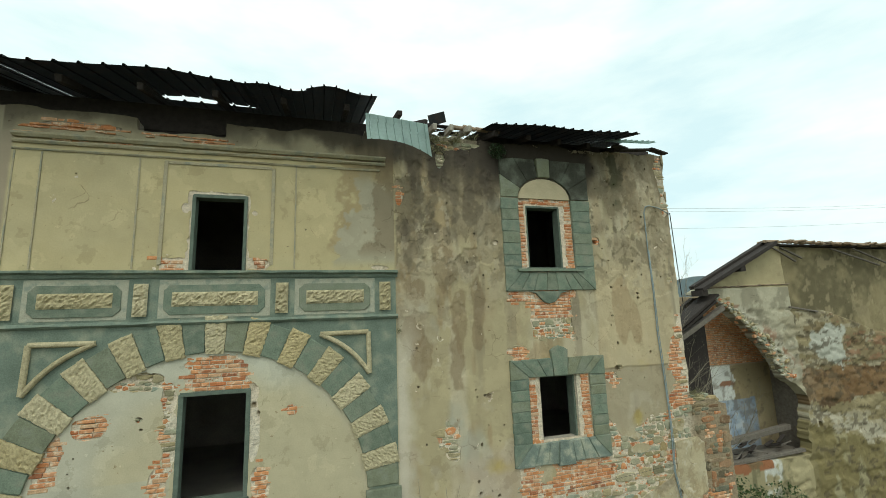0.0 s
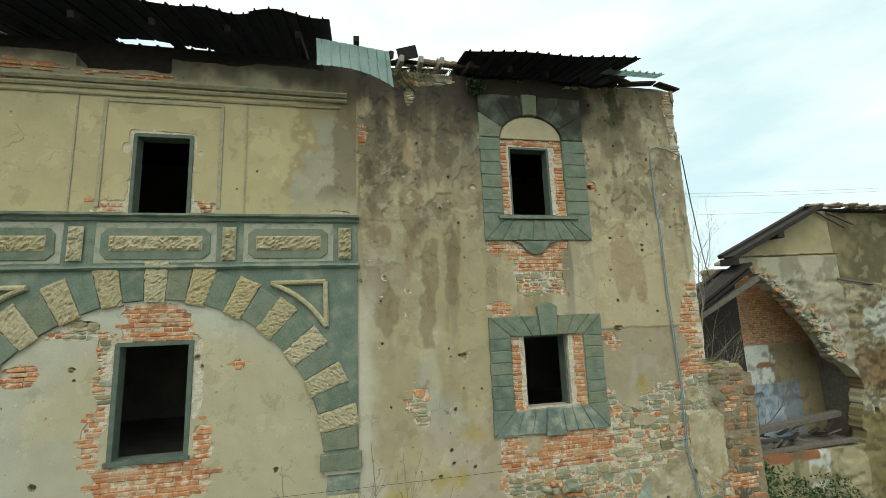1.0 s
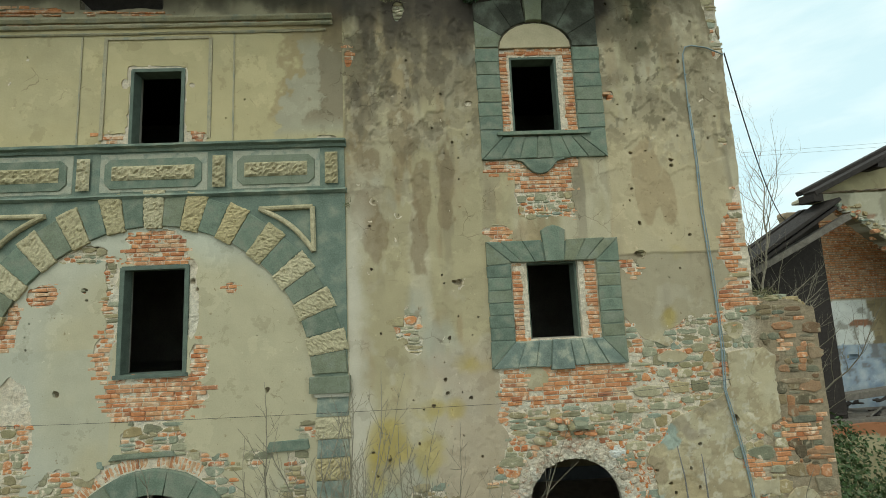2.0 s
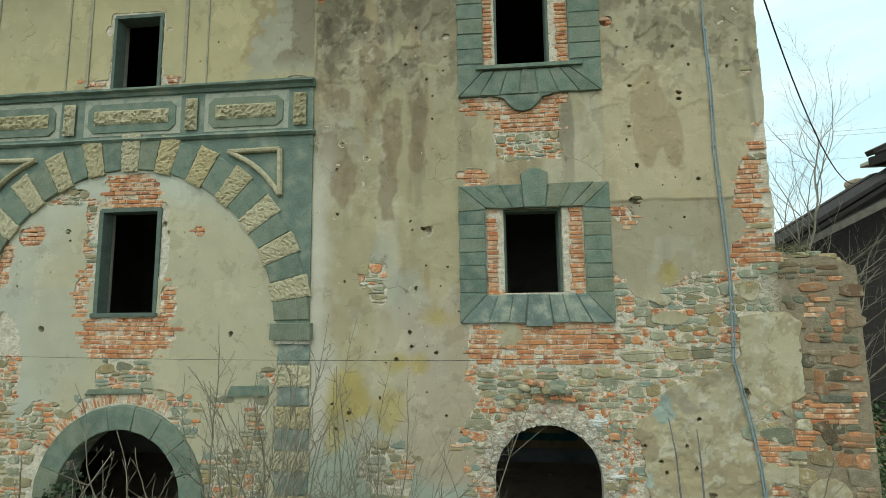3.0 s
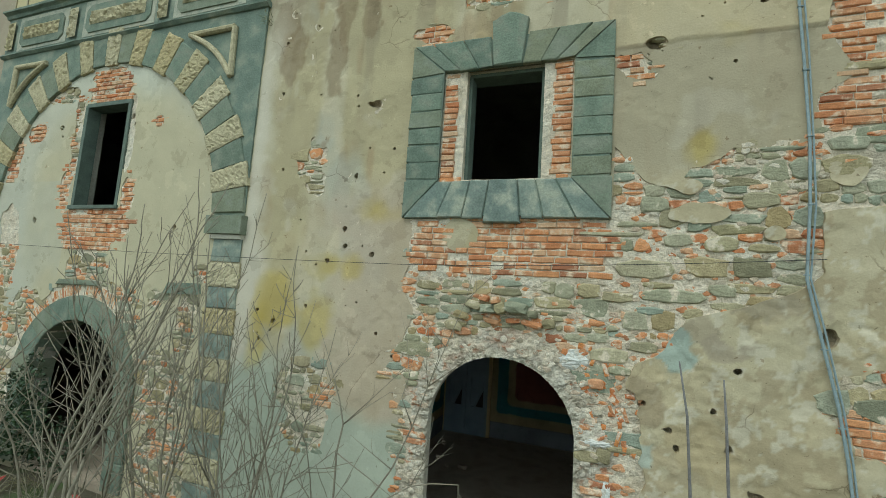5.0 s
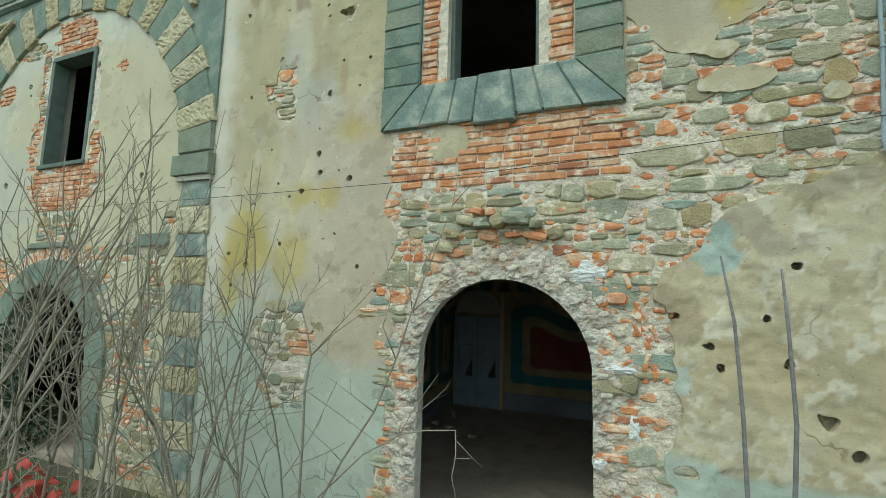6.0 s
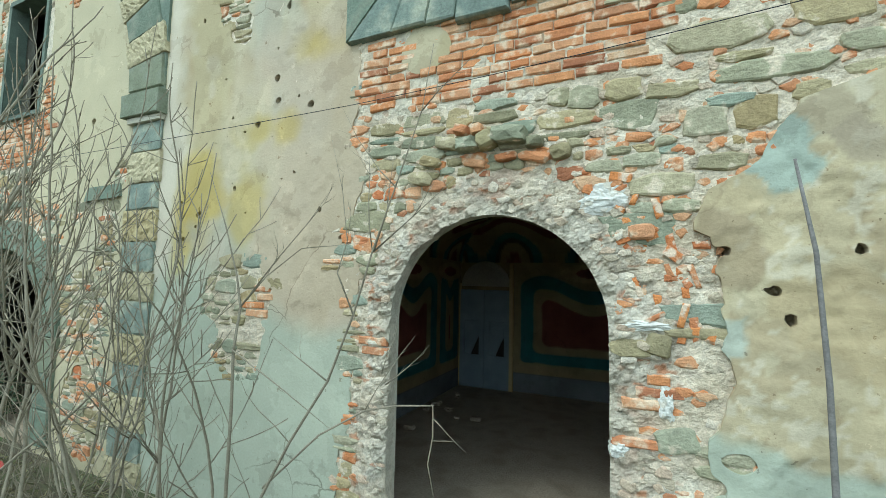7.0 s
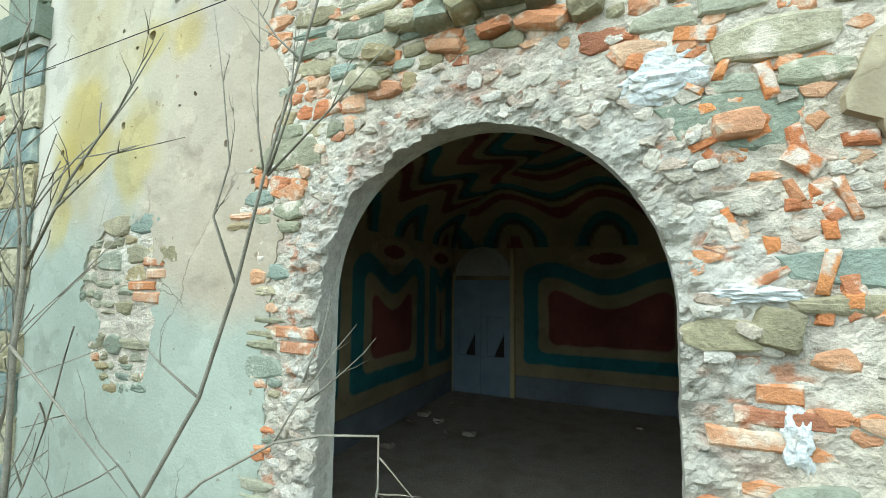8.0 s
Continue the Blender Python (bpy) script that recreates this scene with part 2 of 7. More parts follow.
# ---------- helpers of this scene ----------
def smooth_noise(x, z, seed):
    table = np.random.RandomState(seed).rand(256, 256)
    xi, zi = np.floor(x).astype(int), np.floor(z).astype(int)
    fx, fz = x - xi, z - zi
    fx, fz = fx * fx * (3 - 2 * fx), fz * fz * (3 - 2 * fz)
    a, b = table[xi % 256, zi % 256], table[(xi + 1) % 256, zi % 256]
    c, d = table[xi % 256, (zi + 1) % 256], table[(xi + 1) % 256, (zi + 1) % 256]
    return (a * (1 - fx) + b * fx) * (1 - fz) + (c * (1 - fx) + d * fx) * fz - 0.5

def fbm(x, z, size, octaves=4, seed=1, stretch=1.0):
    """Noise of about -0.5 to 0.5; size: metres of the largest blotch."""
    total, amp, norm = 0.0, 1.0, 0.0
    for k in range(octaves):
        total = total + amp * smooth_noise(x / size * 2 ** k + 31.7 * k, z / size / stretch * 2 ** k + 17.3 * k, seed + k)
        norm += amp
        amp *= 0.55
    return total / norm * 1.6

def box_sdf(x, z, x0, x1, z0, z1):
    """Above 0 outside the rectangle."""
    return np.maximum(np.maximum(x0 - x, x - x1), np.maximum(z0 - z, z - z1))

def arch_sdf(x, z, cx, spring, r, z0=-1.0):
    return np.minimum(np.hypot(x - cx, z - spring) - r, box_sdf(x, z, cx - r, cx + r, z0, spring))

def blob(x, z, cx, cz, rx, rz):
    """Rough distance to an ellipse, above 0 outside."""
    return (np.hypot((x - cx) / rx, (z - cz) / rz) - 1) * min(rx, rz)

def ease(v, a, b):
    t = np.clip((v - a) / (b - a), 0, 1)
    return t * t * (3 - 2 * t)

def link_mesh(name, mesh, parent=None, mat=None, label=""):
    ob = new(name, mesh)
    if mat:
        mesh.materials.append(mat)
    if parent:
        ob.parent = parent
    return tagged(ob, label)

def part(name, bm, mat, parent=None, label="", smooth=False):
    me = bpy.data.meshes.new(name)
    bmesh.ops.recalc_face_normals(bm, faces=bm.faces)
    bm.to_mesh(me)
    bm.free()
    if smooth:
        for p in me.polygons:
            p.use_smooth = True
    return link_mesh(name, me, parent, mat, label)

def thing(name, label, category, group="", kind=""):
    return tagged(new(name), label, category, group, kind)

def add_box(bm, x0, x1, y0, y1, z0, z1, bevel=0.0, m=None):
    g = bmesh.ops.create_cube(bm, size=1.0)
    bmesh.ops.scale(bm, vec=(x1 - x0, y1 - y0, z1 - z0), verts=g["verts"])
    bmesh.ops.translate(bm, vec=((x0 + x1) / 2, (y0 + y1) / 2, (z0 + z1) / 2), verts=g["verts"])
    if m is not None:
        bmesh.ops.transform(bm, matrix=m, verts=g["verts"])
    if bevel:
        es = list({e for v in g["verts"] for e in v.link_edges})
        bmesh.ops.bevel(bm, geom=es, offset=bevel, segments=1, affect="EDGES")
    return bm

def box(name, x0, x1, y0, y1, z0, z1, mat, parent=None, label="", bevel=0.0):
    return part(name, add_box(bmesh.new(), x0, x1, y0, y1, z0, z1, bevel), mat, parent, label)

def block(name, outline, y_back, y_front, mat, parent=None, label="", chamfer=0.012, jitter=0.004, seed=0):
    """A dressed stone: outline [(x, z), ...] anticlockwise seen from the front, chamfered, with a slightly uneven face."""
    rng = random.Random(seed * 77 + len(outline) + int(outline[0][0] * 100))
    cx, cz = sum(p[0] for p in outline) / len(outline), sum(p[1] for p in outline) / len(outline)
    bm = bmesh.new()
    def ring(y, inset):
        vs = []
        for px, pz in outline:
            d = max(math.hypot(px - cx, pz - cz), 1e-4)
            k = 1 - inset / d
            vs.append(bm.verts.new((cx + (px - cx) * k + rng.uniform(-jitter, jitter), y + rng.uniform(-jitter, jitter) * 0.6, cz + (pz - cz) * k + rng.uniform(-jitter, jitter))))
        return vs
    rings = [ring(y_back, 0), ring(y_front + chamfer, 0.002), ring(y_front, chamfer * 1.4)]
    for a, b in zip(rings, rings[1:]):
        for i in range(len(a)):
            bm.faces.new((a[i], a[(i + 1) % len(a)], b[(i + 1) % len(b)], b[i]))
    mid = bm.verts.new((cx, y_front - jitter * 0.5, cz))
    top = rings[-1]
    for i in range(len(top)):
        bm.faces.new((top[i], top[(i + 1) % len(top)], mid))
    return part(name, bm, mat, parent, label)

def sheet(name, xs, zs, inside, depth, mat, parent=None, rim=0.03, colour=None, label="", smooth=True):
    """A wall skin over the grid xs by zs, kept where inside(x, z) > 0, with its edge turned back by rim."""
    X, Z = np.meshgrid(xs, zs, indexing="ij")
    f = inside(X, Z)
    on = f > 0
    nx, nz = X.shape
    index = -np.ones(X.shape, int)
    index[on] = np.arange(on.sum())
    px, pz = list(X[on]), list(Z[on])
    a, b, c, d = on[:-1, :-1], on[1:, :-1], on[1:, 1:], on[:-1, 1:]
    whole = a & b & c & d
    ii, jj = np.nonzero(whole)
    faces = np.stack([index[ii, jj], index[ii + 1, jj], index[ii + 1, jj + 1], index[ii, jj + 1]], 1).tolist()
    cut, edges = {}, []
    ii, jj = np.nonzero((a | b | c | d) & ~whole)
    for i, j in zip(ii.tolist(), jj.tolist()):
        corner = [(i, j), (i + 1, j), (i + 1, j + 1), (i, j + 1)]
        poly, is_cut = [], []
        for k in range(4):
            p, q = corner[k], corner[(k + 1) % 4]
            if on[p]:
                poly.append(int(index[p])), is_cut.append(False)
            if on[p] != on[q]:
                key = (p, q) if p < q else (q, p)
                if key not in cut:
                    t = f[key[0]] / (f[key[0]] - f[key[1]])
                    cut[key] = len(px)
                    px.append(X[key[0]] + t * (X[key[1]] - X[key[0]]))
                    pz.append(Z[key[0]] + t * (Z[key[1]] - Z[key[0]]))
                poly.append(cut[key]), is_cut.append(True)
        if len(poly) >= 3:
            faces.append(poly)
            for k in range(len(poly)):
                if is_cut[k] and is_cut[(k + 1) % len(poly)]:
                    edges.append((poly[k], poly[(k + 1) % len(poly)]))
    x, z = np.array(px), np.array(pz)
    y = depth(x, z) + np.zeros_like(x)
    n0 = len(faces)
    if rim:
        ring = sorted({v for e in edges for v in e})
        near = {v: len(x) + k for k, v in enumerate(ring)}
        far = {v: len(x) + len(ring) + k for k, v in enumerate(ring)}
        x, z, y = np.r_[x, x[ring], x[ring]], np.r_[z, z[ring], z[ring]], np.r_[y, y[ring], y[ring] + rim]
        faces += [[near[q], near[p], far[p], far[q]] for p, q in edges]
    me = bpy.data.meshes.new(name)
    me.from_pydata(np.stack([x, y, z], 1).tolist(), [], faces)
    if smooth:
        flags = np.zeros(len(faces), bool)
        flags[:n0] = True
        me.polygons.foreach_set("use_smooth", flags)
    if colour:
        rgba = np.ones((len(x), 4))
        rgba[:, :3] = colour(x, z)
        me.color_attributes.new("tint", "FLOAT_COLOR", "POINT").data.foreach_set("color", rgba.ravel())
    return link_mesh(name, me, parent, mat, label)

def finer(v, lo, hi, step):
    """Grid lines with a denser stretch."""
    return np.array(sorted([u for u in v if u < lo or u > hi] + list(np.arange(lo, hi, step))))

def lines(lo, hi, step, *extra):
    """Grid lines with crisp extra lines."""
    v = list(np.arange(lo, hi + step / 2, step))
    for e in extra:
        v = [u for u in v if abs(u - e) > step * 0.3] + [e - 0.001, e + 0.001]
    return np.array(sorted(v))

def tube(bm, pts, radii, sides=6):
    """A tapered tube through points."""
    rings, up = [], Vector((0.31, 0.2, 0.93))
    pts = [Vector(p) for p in pts]
    for i, p in enumerate(pts):
        t = (pts[min(i + 1, len(pts) - 1)] - pts[max(i - 1, 0)]).normalized()
        u = t.cross(up if abs(t.dot(up)) < 0.95 else Vector((1, 0, 0))).normalized()
        w = t.cross(u)
        rings.append([bm.verts.new(p + (u * math.cos(k * math.tau / sides) + w * math.sin(k * math.tau / sides)) * radii[i]) for k in range(sides)])
    for a, b in zip(rings, rings[1:]):
        for k in range(sides):
            bm.faces.new((a[k], a[(k + 1) % sides], b[(k + 1) % sides], b[k]))
    bm.faces.new(rings[0][::-1])
    bm.faces.new(rings[-1])
    return bm

# ---------- plan of the front ----------
FRONT = 8.5                      # the plaster face of the front
EAST, TOP = 8.62, 11.05          # the outer corner, the wall's top
BAY0, BAY1, BAYC = -4.82, 1.60, -1.61
ARC_Z, ARC_IN, ARC_OUT = 3.95, 2.64, 3.22
WIN_A = (-2.10, -1.19, 8.02, 9.42)
WIN_B = (-2.12, -1.02, 4.15, 5.92)
WIN_C = (4.61, 5.48, 8.06, 9.50)
WIN_D = (4.68, 5.57, 4.42, 5.73)
GATE = (5.235, 1.72, 0.765)      # middle, springing, radius of the doorway
PORTAL = (-1.48, 1.26, 1.06)     # the wide doorway under the blind arch

def wall_field(x, z, gate=GATE):
    top = np.where(x < 1.0, 10.86, 10.98) + 0.12 * fbm(x, 0 * x, 0.6, 4, 15)
    f = np.minimum(EAST + 0.05 * fbm(x * 0, z, 0.4, 4, 5) - x, top - z)
    for w in (WIN_A, WIN_B, WIN_C, WIN_D):
        f = np.minimum(f, box_sdf(x, z, *w))
    f = np.minimum(f, arch_sdf(x, z, *gate))
    f = np.minimum(f, arch_sdf(x, z, *PORTAL))
    hole = box_sdf(x, z, -3.08, -1.62, 10.58, 11.3) + 0.10 * fbm(x, z, 0.4, 3, 8)
    return np.minimum(f, hole)

# areas where the plaster has fallen: middle and half sizes
FALLEN_DOORWAY = [(4.30, 1.0, 0.20, 1.2), (6.28, 1.3, 0.30, 1.1)]
FALLEN_CORNER = [(8.40, 2.36, 0.34, 0.40), (8.45, 1.5, 0.22, 0.35), (4.20, 6.27, 0.24, 0.11), (6.50, 5.58, 0.20, 0.19), (6.67, 5.80, 0.13, 0.08), (8.42, 7.75, 0.10, 0.06)]
FALLEN_ARCH = [
    (-1.55, 3.80, 0.78, 0.45), (-1.5, 3.05, 0.55, 0.42), (-1.6, 6.32, 0.48, 0.22), (-2.24, 5.2, 0.14, 0.80), (-2.34, 4.5, 0.16, 0.34), (-0.84, 4.38, 0.15, 0.34), (-0.95, 5.2, 0.09, 0.85), (-1.6, 6.1, 0.62, 0.26),
    (-3.38, 5.48, 0.24, 0.16), (-0.30, 5.51, 0.13, 0.11), (-2.69, 5.56, 0.07, 0.05), (-3.9, 5.1, 0.16, 0.45), (-2.9, 6.15, 0.5, 0.12),
]
FALLEN_FOOT = [
    (-3.75, 3.0, 0.34, 1.1), (-3.9, 1.7, 0.6, 1.0), (-2.85, 2.0, 0.55, 0.75), (-3.2, 0.9, 0.5, 1.0), (-1.4, 2.75, 1.0, 0.25), (0.35, 1.5, 0.55, 0.55), (0.75, 2.4, 0.22, 0.5), (0.1, 2.75, 0.10, 0.12), (0.6, 0.5, 0.5, 0.6), (0.93, 3.15, 0.12, 0.14),
    (2.85, 1.85, 0.40, 0.34), (2.95, 1.45, 0.30, 0.25), (2.60, 4.72, 0.22, 0.22), (2.68, 4.48, 0.13, 0.22), (2.60, 4.98, 0.05, 0.13), (3.50, 5.43, 0.07, 0.05), (3.83, 8.63, 0.08, 0.06),
]
FALLEN_TOP = [
    (-2.33, 8.12, 0.25, 0.12), (-0.95, 8.13, 0.24, 0.13), (-2.22, 9.16, 0.07, 0.12), (-1.06, 9.1, 0.10, 0.09), (-4.1, 10.58, 0.72, 0.06), (1.3, 8.08, 0.16, 0.05), (1.69, 9.55, 0.08, 0.20),
    (6.37, 8.71, 0.12, 0.09), (8.5, 10.4, 0.12, 0.8), (2.95, 10.85, 0.45, 0.14), (2.6, 10.45, 0.12, 0.2), (6.62, 1.10, 0.10, 0.07),
]
FALLEN = FALLEN_DOORWAY + FALLEN_CORNER + FALLEN_ARCH + FALLEN_FOOT + FALLEN_TOP
rng = random.Random(4)
HOLES = [(6.66, 5.79, 0.10), (6.72, 6.34, 0.05), (7.41, 7.46, 0.065), (7.40, 7.36, 0.05), (7.59, 6.10, 0.04), (8.02, 2.96, 0.09), (6.81, 2.01, 0.06), (6.88, 1.86, 0.035), (7.36, 2.60, 0.055), (7.49, 1.56, 0.075), (7.64, 1.36, 0.065), (7.18, 2.23, 0.045), (7.29, 1.93, 0.035), (6.60, 2.22, 0.02),
         (6.69, 7.61, 0.035), (6.65, 6.96, 0.04), (7.08, 6.02, 0.02), (7.37, 5.52, 0.022), (7.16, 5.36, 0.022), (7.63, 4.88, 0.022), (6.37, 8.71, 0.07), (7.06, 7.51, 0.025)]
HOLES += [(3.30, 4.50, 0.04), (3.20, 4.12, 0.02), (3.19, 3.84, 0.042), (3.23, 3.61, 0.042), (3.47, 3.62, 0.030), (3.62, 3.53, 0.042), (2.99, 3.43, 0.036), (3.45, 2.95, 0.028), (2.74, 2.85, 0.022), (1.98, 2.75, 0.03), (2.25, 2.62, 0.045), (3.97, 2.36, 0.042), (2.52, 3.95, 0.022), (2.86, 3.81, 0.018), (3.50, 3.76, 0.02), (2.83, 3.38, 0.026), (2.70, 2.90, 0.018), (2.05, 2.38, 0.036)]
HOLES += [(3.50, 5.43, 0.045), (3.41, 5.45, 0.05), (3.24, 5.43, 0.03), (3.05, 5.16, 0.026), (3.46, 4.87, 0.02), (3.35, 4.66, 0.022), (3.13, 4.69, 0.026), (2.02, 5.70, 0.03), (3.73, 6.51, 0.026), (2.72, 5.10, 0.026), (-3.38, 5.50, 0.09), (-2.69, 5.56, 0.045), (-2.60, 5.10, 0.018), (0.30, 3.82, 0.05), (0.12, 4.7, 0.018), (-0.30, 4.45, 0.022), (-3.05, 3.92, 0.07), (-3.55, 5.05, 0.03)]
HOLES += [(rng.uniform(1.9, 4.0), rng.uniform(2.2, 6.8), rng.uniform(0.008, 0.018)) for _ in range(46)]
HOLES += [(rng.uniform(6.4, 8.1), rng.uniform(4.7, 8.0), rng.uniform(0.008, 0.016)) for _ in range(30)]
HOLES += [(rng.uniform(1.8, 4.0), rng.uniform(6.6, 10.2), rng.uniform(0.010, 0.026)) for _ in range(34)]
HOLES += [(rng.uniform(6.35, 8.4), rng.uniform(7.8, 10.6), rng.uniform(0.010, 0.028)) for _ in range(40)]
HOLES += [(rng.uniform(-4.6, 1.4), rng.uniform(3.2, 9.9), rng.uniform(0.008, 0.020)) for _ in range(44)]

def holes_field(x, z):
    f = np.full(x.shape, 9.0)
    for cx, cz, r in HOLES:
        near = (abs(x - cx) < 0.2) & (abs(z - cz) < 0.2)
        f[near] = np.minimum(f[near], np.hypot(x[near] - cx, (z[near] - cz) * (0.8 + 0.5 * (cx * 7 % 1))) - r * 0.74)
    return f

def ring_gate(x, z):
    """Distance from the doorway's edge."""
    return arch_sdf(x, z, *GATE)

def masonry_sdf(x, z):
    """Below 0 where the rubble over the doorway and the brick corner lie bare."""
    up = np.interp(x, [3.9, 6.29, 6.30, 6.6, 6.85, 6.99, 7.17, 7.34, 7.85, 8.0, 8.7], [4.0, 4.05, 4.73, 4.35, 4.28, 4.45, 4.51, 4.62, 4.60, 4.75, 4.78])
    right = np.interp(z, [0.0, 1.34, 1.46, 1.62, 1.97, 2.28, 2.56, 2.72, 2.90, 3.03, 3.18, 3.33, 3.50, 4.05, 4.12], [6.70, 6.64, 6.57, 6.38, 6.34, 6.42, 6.50, 6.75, 6.85, 6.95, 7.45, 7.81, 8.0, 8.0, 8.75])
    left = np.interp(z, [2.26, 2.58, 2.88, 3.16, 3.47, 3.89], [3.98, 4.12, 4.22, 4.03, 4.10, 4.08])
    f = np.maximum(np.maximum(z - up, x - right), np.maximum(left - x, 2.2 - z))
    for scrap in ((4.72, 3.80, 0.20, 0.17), (7.12, 4.03, 0.20, 0.08), (6.95, 4.30, 0.14, 0.06), (7.66, 3.84, 0.08, 0.06), (8.18, 4.42, 0.16, 0.16)):
        f = np.maximum(f, -blob(x, z, *scrap))
    corner = np.interp(z, [4.55, 4.81, 5.09, 5.30, 5.44, 5.77, 6.24, 6.61, 6.91, 7.05], [8.0, 8.03, 8.0, 8.28, 8.22, 8.04, 8.15, 8.44, 8.53, 8.75])
    f = np.minimum(f, np.maximum(corner - x, 4.5 - z))
    # over the middle window
    f = np.minimum(f, box_sdf(x, z, 4.58, 5.60, 6.50, 7.6))
    return np.minimum(f, box_sdf(x, z, 4.08, 5.74, 7.36, 7.6))

def plaster_field(x, z, holes=True):
    edge = 0.20 * fbm(x, z, 0.50, 5, 21) + 0.08 * fbm(x, z, 0.14, 4, 77)
    f = np.full(x.shape, 9.0)
    for b in FALLEN:
        k = min(1.0, min(b[2], b[3]) / 0.20)
        near = (abs(x - b[0]) < b[2] + 0.5) & (abs(z - b[1]) < b[3] + 0.5)
        f[near] = np.minimum(f[near], blob(x[near], z[near], *b) + edge[near] * k)
    f = np.minimum(f, ring_gate(x, z) - 0.30 - edge)
    f = np.minimum(f, masonry_sdf(x, z) + 0.45 * edge)
    f = np.minimum(f, np.maximum(arch_sdf(x, z, *PORTAL) - 0.60 + 0.5 * edge, 1.9 - z + 0.3 * (x + 1.5)))
    # bare brick inside the surrounds of the two right-hand windows
    f = np.minimum(f, box_sdf(x, z, 4.40, 5.88, 4.40, 5.73) + 0.0)
    f = np.minimum(f, box_sdf(x, z, 4.42, 5.78, 8.03, 9.66) + 0.03 * fbm(x, z, 0.2, 3, 9))
    f = np.minimum(f, box_sdf(x, z, WIN_A[0] - 0.05, WIN_A[1] + 0.05, 8.0, WIN_A[3] + 0.05) + 0.10 * fbm(x, z, 0.25, 4, 11))
    if holes:
        f = np.minimum(f, holes_field(x, z) + 0.04 * fbm(x, z, 0.07, 3, 3))
    return np.minimum(f, wall_field(x, z))

def plaster_depth(x, z):
    panel = ease(x, 6.222, 6.236) * ease(z + 0.03 * fbm(x, z * 0, 0.5, 3, 44), 5.782, 5.796) * (1 - ease(z, 8.2, 9.0)) * (1 - ease(x, 8.2, 8.4))
    flaked = 0.005 * ease(fbm(x, z, 0.8, 6, 84, stretch=1.5), 0.13, 0.15) + 0.006 * ease(fbm(x, z, 0.45, 6, 85, stretch=1.3), 0.17, 0.19)
    worn = ease(x, 6.2, 6.4) * (1 - ease(z, 4.2, 4.5))
    steps = fbm(x, z, 0.5, 5, 45)
    crumbs = worn * (0.010 * fbm(x, z, 0.09, 3, 43) + 0.012 * ease(steps, 0.02, 0.05) + 0.010 * ease(steps, 0.18, 0.21))
    return FRONT + crumbs - 0.022 * worn - 0.016 * ease(z, 6.5, 8.5) * (x > BAY1) + flaked * (x > BAY1) * (1 + 2.0 * ease(z, 6.5, 8.5)) + 0.012 * fbm(x, z, 0.12, 3, 42) * ease(z, 6.8, 8.5) * (x > BAY1) + 0.012 * fbm(x, z, 1.4, 3, 40) + 0.009 * fbm(x, z, 0.25, 4, 41) - 0.016 * panel

def substrate_depth(x, z):
    d = FRONT + 0.013 + 0.018 * fbm(x, z, 0.13, 4, 50) + 0.012 * fbm(x, z, 0.035, 3, 53)
    g = ring_gate(x, z)
    near = np.exp(-np.maximum(g, 0) / 0.22)
    flake, bits = fbm(x, z, 0.22, 4, 51, stretch=0.8), fbm(x, z, 0.07, 4, 52, stretch=0.8)
    d = d - near * (0.006 + 0.03 * flake + 0.035 * np.round(flake * 6) / 6 + 0.035 * np.round(bits * 5) / 5 + 0.03 * fbm(x, z, 0.035, 2, 54))
    h = holes_field(x, z)
    return d + 0.06 * ease(-h, -0.03, 0.01)

def layer(c, colour, m):
    return c + (np.array(colour) - c) * np.clip(m, 0, 1)[:, None]

